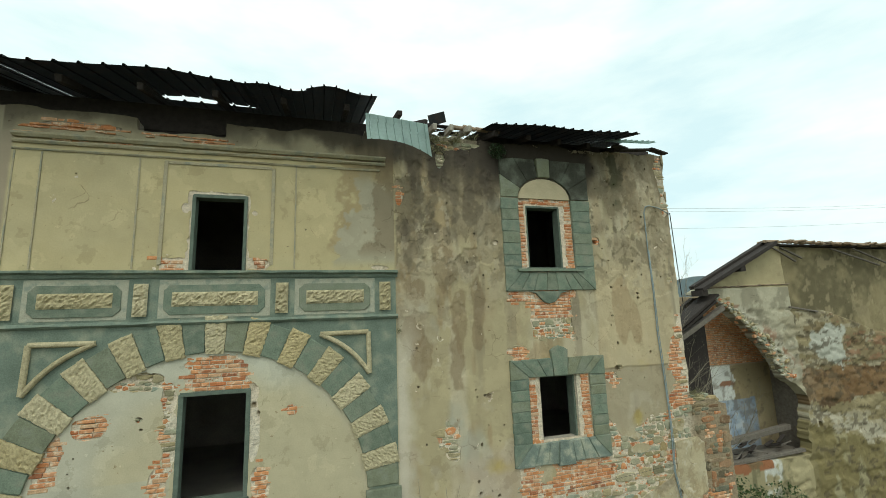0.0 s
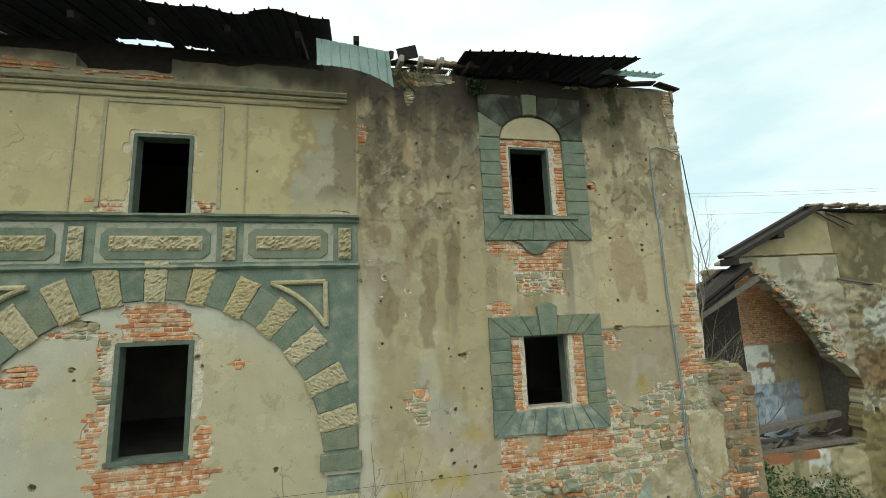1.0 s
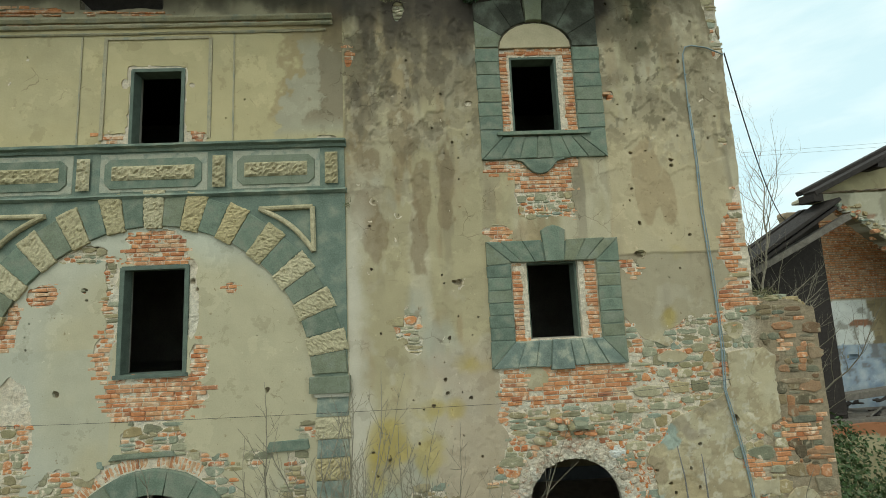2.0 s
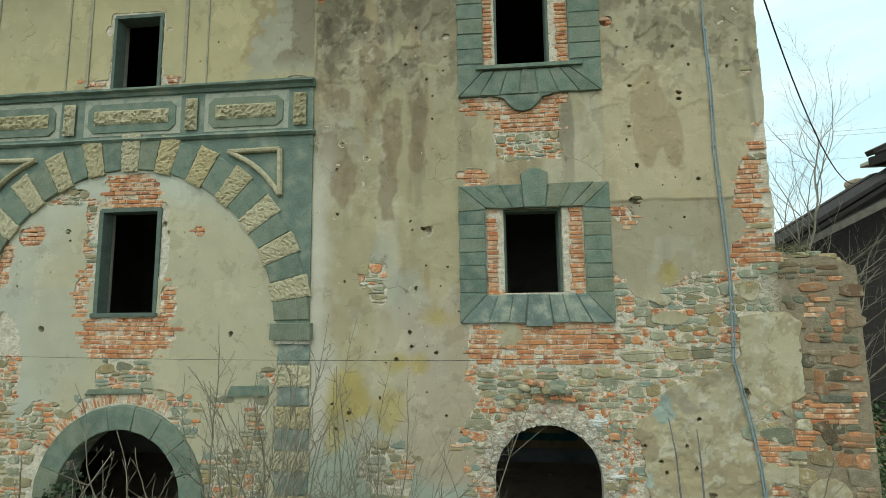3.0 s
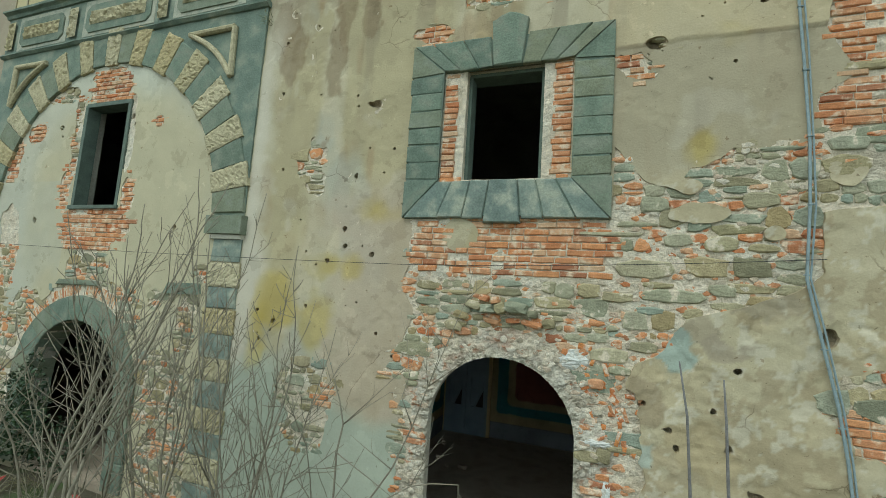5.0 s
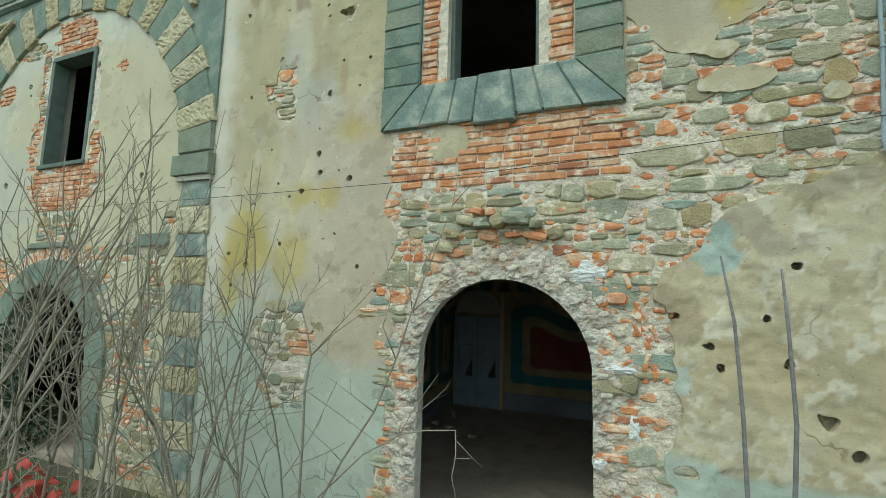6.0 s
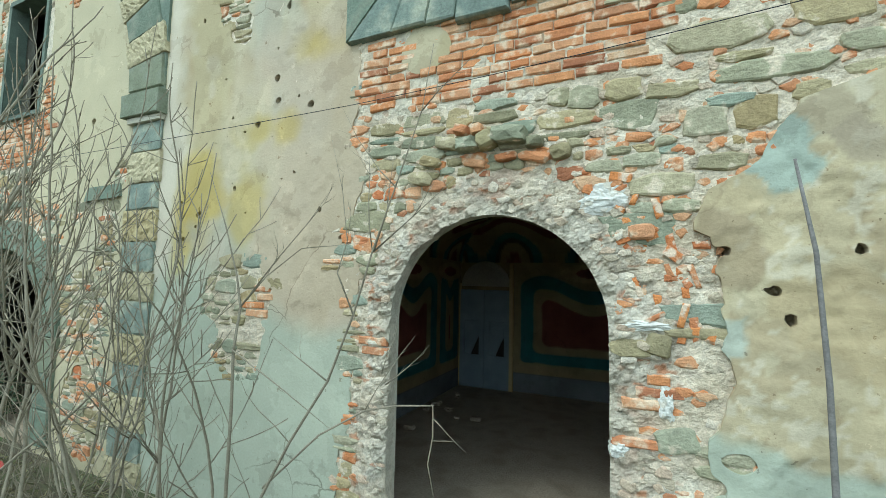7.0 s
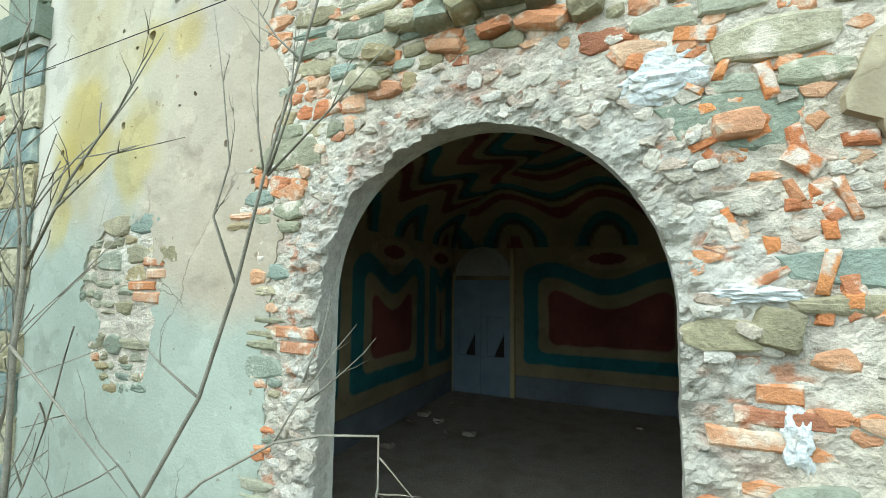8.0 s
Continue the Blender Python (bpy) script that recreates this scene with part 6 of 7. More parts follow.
door = thing("door_1", "pale grey-blue double door with broken slanted panels", "door", kind="structure")
x0, x1, z1, y0 = 2.98, 3.98, 1.88, 13.70
def door_leaf(a, b):
    bm = bmesh.new()
    for bx in ((a, b, 0.0, 0.62), (a, a + 0.10, 0.62, z1), (b - 0.10, b, 0.62, z1), (a + 0.10, b - 0.10, 1.28, z1)):
        add_box(bm, bx[0], bx[1], y0 - 0.04, y0, bx[2], bx[3], 0.004)
    leaf = part("door_leaf", bm, M["doorpaint"], door)
    q = [(a + 0.10, 0.62), (a + 0.22, 0.62), (b - 0.10, 1.0), (b - 0.10, 1.28), (a + 0.10, 1.28)]
    block("broken_panel", q, y0 - 0.005, y0 - 0.028, M["doorpaint"], leaf)
door_leaf(x0, (x0 + x1) / 2 - 0.004)
door_leaf((x0 + x1) / 2 + 0.004, x1)
for a, b, c, d in ((x0 - 0.02, x0, 0, 2.0), (x1, x1 + 0.07, 0, 2.4)):
    box("frame", a, b, y0 - 0.05, y0 + 0.03, c, d, M["ochre"], door)
# near-black panel added to make the door's gaps look unlit
box("void", x0, x1, y0 + 0.012, y0 + 0.03, 0, z1, M["darkwood"], door, "dark panel painting the unlit gap behind the broken panels")
lunette = [((x0 + x1) / 2 + 0.5 * math.cos(radians(a)), 1.95 + 0.5 * math.sin(radians(a))) for a in range(0, 181, 15)]
block("overdoor", lunette, y0 + 0.03, y0 - 0.01, M["inner"], door, "dark arched overdoor recess", jitter=0.0)
q = random.Random(9)
for k in range(16):
    x, y = q.uniform(3.2, 7.8), q.uniform(9.3, 13.4)
    if k < 8:
        x, y = q.uniform(3.1, 3.6), q.uniform(11.0, 13.4)
    s = q.uniform(0.02, 0.06)
    tagged(lump("rubble_lump", x, y, s * 0.35, s * 1.4, s, s * 0.6, M["dirt"], None, 200 + k, 0), "dusty lump of fallen plaster on the floor", "debris", group="debris on the floor")

# ---------- roof ----------
def ribbed(name, surface, nu_ribs, nv, mat, parent, label="", rib=0.035, thick=0.006):
    """A ribbed metal sheet: surface(u, v) gives the place; ribs run along v."""
    us = []
    for k in range(nu_ribs):
        for o, h in ((0.0, 0), (0.40, 0), (0.44, 1), (0.52, 1), (0.56, 0)):
            us.append(((k + o) / nu_ribs, h))
    us.append((1.0, 0))
    bm, grid = bmesh.new(), []
    for u, h in us:
        col = []
        for j in range(nv + 1):
            p = Vector(surface(u, j / nv))
            e = 0.02
            n = (Vector(surface(u + e, j / nv)) - p).cross(Vector(surface(u, j / nv + e)) - p).normalized()
            n = n if n.z > 0 or abs(n.z) < 0.2 and n.y < 0 else -n
            col.append(bm.verts.new(p + n * (rib * h)))
        grid.append(col)
    for a, b in zip(grid, grid[1:]):
        for j in range(nv):
            bm.faces.new((a[j], b[j], b[j + 1], a[j + 1]))
    geom = list(bm.faces)
    bmesh.ops.solidify(bm, geom=geom, thickness=thick)
    return part(name, bm, mat, parent, label)
SLOPE = 0.27
def eave_z(x):
    return 11.26 + 0.045 * math.sin(x * 1.9 + 0.4) + 0.03 * math.sin(x * 4.3) - 0.012 * (x + 2)
roof = thing("metal_roof", "rusting dark corrugated steel roof with wavy overhanging eaves", "roof")
xs = [-9.2, -7.2, -5.1, -3.15, -1.25, -0.15, 1.12]
for k in range(6):
    a, b = xs[k], xs[k + 1] + 0.03
    cut = 9.52 if k == 3 else 11.4
    lift = 0.015 * (k % 2)
    ribbed("steel_sheet", lambda u, v, a=a, b=b, cut=cut, lift=lift: (a + (b - a) * u, 7.58 + 0.03 * math.sin(a * 7) + (cut - 7.58) * v, eave_z(a + (b - a) * u) * 1 + lift + SLOPE * (cut - 7.58) * v + 0.03 * math.sin(u * 7 + a)), 6, 6, M["metal"], roof)
    if cut < 11:
        ribbed("steel_sheet", lambda u, v, a=a, b=b: (a + (b - a) * u, 9.60 + (11.4 - 9.60) * v, 11.24 + SLOPE * (9.60 - 7.58 + (11.4 - 9.60) * v)), 6, 3, M["metal"], roof)
    ribbed("back_sheet", lambda u, v, a=a, b=b: (a + (b - a) * u, 11.4 + 3.0 * v, 12.30 - 0.9 * v), 6, 2, M["metal"], roof)
for k in range(9):
    x = -8.6 + k * 1.15
    bm = add_box(bmesh.new(), -0.05, 0.05, 0, 3.6, -0.14, -0.02, 0.006, pose(x, 7.85, 11.20, math.degrees(math.atan(SLOPE)), 0, 0))
    part("rafter", bm, M["darkwood"], roof)
roof2 = thing("metal_roof", "sagging corrugated steel roof over the corner of the house", "roof")
def right_roof(u, v):
    x = 3.60 + 3.45 * u
    return (x, 7.80 - 0.40 * u + (3.6 + 0.4 * u) * v, 11.08 - 0.12 * u + 0.02 * math.sin(x * 3) + (0.88 + 0.1 * u) * v)
ribbed("steel_sheet", right_roof, 16, 6, M["metal"], roof2)
ribbed("back_sheet", lambda u, v: (3.6 + 5.1 * u, 11.4 + 3.0 * v, 12.05 - 0.7 * v), 16, 2, M["metal"], roof2)
ribbed("end_sheet", lambda u, v: (6.95 + 0.55 * u, 8.22 + 0.22 * u + (11.4 - 8.22) * v, 11.20 + 0.06 * u + 0.20 * (11.4 - 8.22) * v), 7, 3, M["metal"], roof2, "loose steel sheet with a pale edge")
ribbed("pale_sheet", lambda u, v: (6.60 + 1.65 * u, 7.85 + 0.35 * u + 0.30 * v, 10.98 + 0.24 * u + 0.08 * v), 8, 2, M["sheet"], roof2, "narrow pale green sheet along the edge")
for k, (x, y, z, ln, turn) in enumerate(((8.56, 8.30, 11.14, 0.62, 10), (7.55, 8.02, 10.98, 0.8, -6), (7.15, 7.98, 11.00, 0.5, 24))):
    part("loose_board", add_box(bmesh.new(), -ln / 2, ln / 2, -0.05, 0.14, -0.03, 0.01, 0.006, pose(x, y + 0.2, z, 6, -3 + 8 * (k == 0), turn)), M["darkwood"], roof2, "loose dark board at the broken roof end")
for k in range(5):
    x = 3.8 + k * 0.82
    bm = add_box(bmesh.new(), -0.05, 0.05, 0, 3.2, -0.14, -0.02, 0.006, pose(x, 8.05 + 0.06 * k, 11.06, math.degrees(math.atan(SLOPE * 0.9)), 0, 0))
    part("rafter", bm, M["darkwood"], roof2)
# dark sheets added to paint the unlit hollow under the eaves
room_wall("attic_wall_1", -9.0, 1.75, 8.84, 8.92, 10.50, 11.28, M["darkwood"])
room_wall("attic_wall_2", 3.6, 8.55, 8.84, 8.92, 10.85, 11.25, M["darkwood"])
hang = thing("corrugated_sheet", "bent pale green corrugated sheet hanging from the broken eaves", "roof sheet")
def hanging(u, v):
    top = Vector((0.93 + 1.24 * u, 7.62 + 0.14 * u, 10.92 - 0.04 * u))
    low_edge = Vector((0.95 + 1.30 * u, 7.52 + 0.26 * u, 10.36 + 0.06 * math.sin(u * 3.1) - 0.16 * u ** 3))
    p = top.lerp(low_edge, v)
    p.y += 0.06 * math.sin(v * 3) * (1 - u)
    return p
ribbed("ribbed_sheet", hanging, 8, 6, M["sheet"], hang, rib=0.02)
bm = add_box(bmesh.new(), -0.05, 0.05, -1.9, 0.25, -0.05, 0.05, 0.006, pose(1.6, 9.55, 11.42, 12, 0, 0))
part("batten", bm, M["darkwood"], hang)
for k, (x, z, ln, rx, rz) in enumerate(((2.45, 11.12, 1.2, 8, 4), (2.85, 11.14, 1.3, 10, -3), (3.25, 11.16, 1.3, 12, 2), (2.2, 11.22, 1.0, 16, 20))):
    b = part("broken_rafter", add_box(bmesh.new(), -0.045, 0.045, -0.22, ln, -0.07, 0.07, 0.012, pose(x, 8.45, z, rx, 0, rz)), M["darkwood" if k == 3 else "inner"])
    tagged(b, "broken grey rafter end jutting over the wall top", "rafter", group="broken rafters")
for k in range(6):
    b = part("broken_board", add_box(bmesh.new(), -0.45, 0.45, -0.06, 0.06, -0.012, 0.012, 0, pose(2.1 + 0.25 * k, 8.75 + 0.15 * q.random(), 11.26 + 0.03 * k * (k % 2), q.uniform(-20, 20), q.uniform(-25, 10), q.uniform(-25, 25))), M["darkwood"])
    tagged(b, "broken dark roof board lying across the rafters", "board", group="broken roof boards")
b = part("bent_flap", add_box(bmesh.new(), -0.22, 0.22, -0.01, 0.01, -0.12, 0.12, 0, pose(2.62, 8.6, 11.45, 20, -24, 10)), M["metal"])
tagged(b, "torn black roofing flap sticking up", "roofing scrap")
# dark roof tile rows lie on the bare wall top
for k in range(4):
    t = tube(bmesh.new(), [(2.9 + 0.30 * k, 8.50, 11.24 + 0.03 * (k % 2)), (3.2 + 0.30 * k, 8.55, 11.25)], [0.05, 0.05], 8)
    tagged(part("roof_tile", t, M["tile"]), "old terracotta roof tile on the wall top", "roof tile", group="tiles on the wall top")

# ---------- cables ----------
def sagging(a, b, sag, n=16):
    a, b = Vector(a), Vector(b)
    return [a.lerp(b, i / n) - Vector((0, 0, sag * 4 * (i / n) * (1 - i / n))) for i in range(n + 1)]
def cable(name, pts, radius, mat, label, category="cable"):
    return tagged(part(name, tube(bmesh.new(), pts, [radius] * len(pts), 7), mat, smooth=True), label, category)
down = [(8.60, 8.46, 9.44), (8.30, 8.46, 9.58), (8.02, 8.46, 9.63), (7.90, 8.46, 9.60), (7.84, 8.46, 9.45), (7.83, 8.46, 8.5), (7.85, 8.46, 7.45), (7.83, 8.455, 6.5), (7.88, 8.46, 5.5), (7.91, 8.46, 4.66), (7.90, 8.46, 4.1), (7.86, 8.45, 3.45), (7.93, 8.45, 3.05), (8.05, 8.45, 2.4), (8.10, 8.45, 2.0), (8.16, 8.45, 1.2), (8.20, 8.45, 0.2)]
conduit = cable("downlead_cable", down, 0.013, M["cable"], "blue-grey cable conduit running down the plastered wall")
cable("thin_downlead_cable", [(x + 0.035 + 0.008 * math.sin(z * 5), y, z) for x, y, z in down[5:]], 0.008, M["cable"], "thin cable beside the conduit on the wall")
for z in np.arange(1.0, 9.3, 0.62):
    cx = float(np.interp(z, [p[2] for p in down[:3:-1]], [p[0] for p in down[:3:-1]]))
    part("clip", add_box(bmesh.new(), cx - 0.017, cx + 0.030, 8.443, 8.475, z - 0.006, z + 0.006, 0.002), M["cable"], conduit)
cable("black_cable", sagging((8.62, 8.45, 9.46), (13.9, 13.5, 7.1), 0.9), 0.011, M["black"], "black overhead cable sagging from the house corner")
cable("wall_wire", sagging((-4.8, 8.43, 3.50), (4.1, 8.44, 3.42), 0.03), 0.003, M["black"], "thin dark wire stretched across the wall")
cable("wall_wire", sagging((4.1, 8.44, 3.42), (8.0, 8.44, 3.62), 0.03), 0.003, M["black"], "thin dark wire stretched across the wall")
for k, (z0, z1) in enumerate(((25.8, 28.7), (22.8, 25.3), (26.4, 29.3))):
    cable("power_line", sagging((20, 60, z0 - 2.2), (150, 60, z1 + 1.6), 1.2), 0.018, M["cable"], "distant overhead power line")
def pylon(x, y, top):
    t = thing("power_pylon", "distant grey lattice power pylon with a flat crossarm", "pylon", group="power pylons")
    for side in (-1, 1):
        part("leg", tube(bmesh.new(), [(x + side * 1.6, y, -0.2), (x + side * 0.5, y, top * 0.72), (x + side * 2.6, y, top)], [0.16, 0.12, 0.10], 5), M["cable"], t)
        for z in (0.2, 0.4, 0.6):
            part("brace", tube(bmesh.new(), [(x - side * 1.5 * (1 - z), y, top * z), (x + side * 1.2 * (1 - z), y, top * (z + 0.14))], [0.06, 0.06], 4), M["cable"], t)
    part("crossarm", tube(bmesh.new(), [(x - 4.0, y, top), (x + 4.0, y, top + 0.1)], [0.14, 0.14], 5), M["cable"], t)
pylon(139.0, 200.0, 34.0)
pylon(20.0, 60.0, 24.2)
pylon(150.0, 60.0, 30.9)

# ---------- the ruined house beyond the corner ----------
ruin = thing("ruined_house", "half-collapsed plastered house with a torn-open front and broken roof", "house")
RY = 13.4
def torn_edge(z):
    """Right-hand edge of the great hole, by height."""
    return np.interp(z, [1.1, 1.8, 2.97, 3.47, 3.89, 4.1, 4.39, 4.8, 5.36, 6.2, 7.04, 7.6], [19.2, 19.26, 19.55, 19.46, 19.04, 18.5, 18.38, 18.2, 17.8, 17.0, 15.95, 15.35])
def verge_line(x):
    return np.interp(x, [13.2, 18.5, 19.2, 36.0], [7.20, 9.62, 9.70, 9.66])
def band_line(x):
    """Broken top of the lower front beside the set-back upper wall."""
    return np.interp(x, [19.2, 21.6, 25.0, 34.0], [6.93, 6.75, 5.68, 4.6]) + 0.10 * fbm(x, x * 0, 0.6, 4, 150)
def ruin_front(x, z):
    f = np.minimum(verge_line(x) - 0.05 - z, np.minimum(x - 14.35, z - np.interp(x, [13.5, 14.9, 15.6], [6.9, 7.62, 1.0])))
    f = np.where(z < 1.3, np.minimum(x - 13.0, 1.14 + 0.10 * fbm(x, z * 0, 0.5, 3, 152) - z), f)
    hole = np.maximum(x - torn_edge(z) - 0.16 * fbm(x, z, 0.5, 4, 151) - 0.10 * fbm(x, z, 0.15, 3, 155), np.maximum(1.10 + 0.10 * fbm(x, z * 0, 0.5, 3, 152) - z, z - 7.6))
    f = np.where(z < 1.12, f, np.minimum(np.where(z < 7.0, 1.0, f), hole))
    return np.minimum(f, box_sdf(x, z, 19.9, 20.12, 2.1, 2.32))
def ruin_set_back(x, z):
    return 0.10 * ((z > 7.86 + 0.02 * (x - 15)) & (x < 19.5)) + 0.30 * ((x >= 19.5) & (z > band_line(x)))
def ruin_depth(x, z):
    flake = fbm(x, z, 1.1, 5, 164, stretch=0.4)
    return RY + ruin_set_back(x, z) + 0.03 * fbm(x, z, 0.4, 5, 153) + (z < band_line(x)) * (x > 17) * (0.05 * ease(flake, 0.05, 0.08) + 0.05 * ease(fbm(x, z, 0.5, 5, 156, stretch=0.6), 0.08, 0.11))
def ruin_colour(x, z):
    n, n2, runs = fbm(x, z, 2.2, 5, 160), fbm(x, z, 0.6, 5, 161), fbm(x, z, 0.5, 4, 162, stretch=5)
    rows, fleck = fbm(x, z, 1.4, 5, 167, stretch=0.22), fbm(x, z, 0.28, 4, 168, stretch=0.6)
    upper, right = z > band_line(x), x > 19.5
    # clean ochre gable, stained upper wall
    c = np.zeros((len(x), 3)) + (0.40, 0.34, 0.20)
    c = layer(c, (0.33, 0.28, 0.17), ease(n2, 0.05, 0.3) * 0.5)
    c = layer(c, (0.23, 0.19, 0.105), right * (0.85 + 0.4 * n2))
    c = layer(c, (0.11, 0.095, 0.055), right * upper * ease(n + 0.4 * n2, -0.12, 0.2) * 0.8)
    c = layer(c, (0.36, 0.30, 0.18), right * upper * ease(n2 + 0.5 * runs, 0.16, 0.20) * 0.5)
    # the band under the ledge, greyed by rain
    left_low = (z < 7.9) & (x < 19.5)
    c = layer(c, (0.42, 0.39, 0.29), left_low * 0.9)
    c = layer(c, (0.22, 0.20, 0.14), left_low * ease(n2 + 0.6 * runs, 0.08, 0.14) * 0.6)
    # flaking lime and bare stones along the tear
    d = x - torn_edge(z)
    tear = (1 - ease(d + 1.0 * n2, 0.9, 1.5)) * (z > 3.9) * (z < 7.2)
    c = layer(c, (0.44, 0.41, 0.32), tear * 0.9)
    c = layer(c, (0.17, 0.14, 0.09), tear * ease(fleck, 0.02, 0.12) * 0.8)
    c = layer(c, (0.27, 0.15, 0.09), tear * ease(fbm(x, z, 0.4, 4, 169), 0.16, 0.24) * 0.8)
    # lower front: banded brown, red and lime
    low = ~upper & (x > 18.7 + 0.5 * n2)
    c = layer(c, (0.21, 0.16, 0.09), low * (z > 4.4) * ease(n2, -0.2, 0.1) * (x > 19.8) * 0.8)
    c = layer(c, (0.36, 0.32, 0.22), low * ease(rows, 0.08, 0.10) * 0.8)
    c = layer(c, (0.26, 0.145, 0.085), low * (z > 4.5) * (x > 21.6) * ease(fbm(x, z, 0.5, 4, 171, stretch=0.25), 0.0, 0.12) * 0.8)
    brown = low & (x > 19.5 + 0.3 * n2) & (z + 0.35 * n2 < 4.4) & (z + 0.45 * n2 > 3.0)
    c = layer(c, (0.185, 0.105, 0.05), brown * (0.8 + 0.4 * n))
    c = layer(c, (0.09, 0.06, 0.035), brown * ease(n2, 0.08, 0.3) * 0.8)
    lime = low & (z + 0.5 * n2 < 2.95 - 0.25 * (x - 19.7)) & (z + 0.5 * n2 > 2.25 - 0.3 * (x - 19.7))
    c = layer(c, (0.44, 0.40, 0.30), lime * ease(fleck + n2, -0.25, 0.05) * 0.9)
    foot = ~upper & (x > 19.0) & (z + 0.5 * n2 < 2.2 - 0.3 * (x - 19.7))
    c = layer(c, (0.20, 0.165, 0.075), foot * 0.9)
    c = layer(c, (0.33, 0.30, 0.18), foot * ease(runs + n2, 0.05, 0.25) * 0.7)
    white = box_sdf(x, z, 20.45, 22.3, 4.7, 5.95) + 0.75 * n2 + 0.25 * fleck
    c = layer(c, (0.43, 0.43, 0.36), 1 - ease(white, 0.0, 0.06))
    c = layer(c, (0.10, 0.08, 0.05), ~upper * right * ease(fleck + 0.3 * rows, 0.17, 0.20) * 0.7)
    # below the lost floor: brick strip, lime and ochre
    base = (z < 1.25) & (x < 19.2)
    c = layer(c, (0.36, 0.31, 0.18), base * 0.95)
    c = layer(c, (0.56, 0.56, 0.50), base * (x > 16.6) * (x < 17.6) * ease(n2 + n, -0.15, 0.0))
    c = layer(c, (0.32, 0.14, 0.07), base * (z > 0.85 + 0.2 * n2) * (x < 17.2))
    return layer(c, (0.15, 0.14, 0.08), base * ease(runs + n2, 0.1, 0.3) * 0.7)
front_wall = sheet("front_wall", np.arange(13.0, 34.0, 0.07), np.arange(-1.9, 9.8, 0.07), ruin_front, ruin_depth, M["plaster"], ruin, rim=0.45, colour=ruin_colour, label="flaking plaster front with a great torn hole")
def inner_colour(x, z):
    n, n2 = fbm(x, z, 0.7, 5, 170), fbm(x, z, 0.25, 4, 172)
    c = np.zeros((len(x), 3)) + (0.36, 0.29, 0.20)
    low = z + 0.10 * n < 4.58
    c = layer(c, (0.62, 0.63, 0.58), low * (x + 0.9 * n < 17.7))
    c = layer(c, (0.40, 0.26, 0.13), low * (x + 0.4 * n < 15.62))
    c = layer(c, (0.30, 0.24, 0.14), low * (x + 0.9 * n >= 17.7))
    c = layer(c, (0.30, 0.15, 0.09), (np.hypot((x - 17.2) / 0.42, (z - 3.75 - 0.1 * n) / 0.18) < 1) & (z > 3.7 + 0.1 * n2))
    c = layer(c, (0.22, 0.29, 0.37), (z + 0.10 * n < 3.15) * (x > 15.6) * (x < 18.7) * (0.75 + 0.6 * n2))
    return layer(c, (0.16, 0.13, 0.09), ease(n2 + n, 0.22, 0.4) * (z < 4.4) * 0.6)
IY = 15.0
inner_wall = sheet("inner_wall", np.arange(13.6, 24.0, 0.07), np.arange(-0.2, 8.0, 0.05), lambda x, z: np.minimum(np.minimum(x - np.where(z > 4.62, 15.18, 14.75) - 0.12 * fbm(z * 3, x * 0, 0.5, 3, 4), 7.6 - z), np.minimum(23.5 - x, box_sdf(x, z, 16.55, 16.95, 2.62, 2.82))), lambda x, z: IY + 0.03 * fbm(x, z, 0.3, 3, 171), M["plaster"], ruin, rim=0.35, colour=inner_colour, label="inner wall of brick, white lime and a blue dado")
q = random.Random(61)
v, f, z = [], [], 4.66
while z < 7.3:
    x = 15.22 - 0.12 * q.random()
    while x < 19.4:
        w = q.choice((0.26, 0.26, 0.14, 0.2))
        o = len(v)
        v += [(x + w / 2 + a, IY - 0.03 + q.uniform(0, 0.012) + b, z + c) for a, b, c in brick_ring(w - 0.018, 0.06, 0.058, len(v))]
        f += [tuple(o + k for k in face) for face in BRICK_FACES]
        x += w
    z += 0.078
me = bpy.data.meshes.new("inner_brickwork")
me.from_pydata(v, [], f)
tagged(link_mesh("inner_brickwork", me, inner_wall, M["bricks"], "dull red bricks of the inner wall"), kind="stuff")
# dark timber colour stands in for the shadow inside the room
box("side_wall", 19.75, 20.1, RY + 0.4, IY, -0.3, 7.4, M["wood"], ruin, "side wall of the open room, its shadow painted as a dark colour")
sheet("far_wall", np.arange(9.6, 15.4, 0.2), np.arange(-0.3, 7.6, 0.1), lambda x, z: np.minimum(4.70 + 0.598 * (x - 10.2) - z, 15.3 - x), lambda x, z: 14.0 + 0 * x, M["darkwood"], ruin, rim=0.2, label="dark wall behind the lean-to")
def sloping(name, x0, z0, x1, z1, y0, y1, thick, mat, label, parent=None):
    """A plank or slab between two ends, by its upper edge."""
    ln, a = math.hypot(x1 - x0, z1 - z0), math.degrees(math.atan2(z1 - z0, x1 - x0))
    return part(name, add_box(bmesh.new(), 0, ln, y0, y1, -thick, 0, 0.012, pose(x0, 0, z0, 0, -a, 0)), mat, parent or ruin, label)
sloping("verge_board", 14.3, 7.84, 18.6, 9.78, 12.95, 13.35, 0.15, M["darkwood"], "dark boarded verge of the roof")
sloping("main_roof", 14.3, 7.94, 18.6, 9.88, 13.36, 13.6, 0.14, M["darkwood"], "dark underside of the sloping roof")
for k, x in enumerate((14.3, 16.4)):
    box("rafter_end", x, x + 0.28, 12.98, 13.5, float(verge_line(x)) - 0.16, float(verge_line(x)) + 0.06, M["darkwood"], ruin)
sloping("lean_to_roof", 10.2, 4.75, 15.0, 7.62, 12.9, 13.7, 0.10, M["darkwood"], "dark sagging lean-to roof")
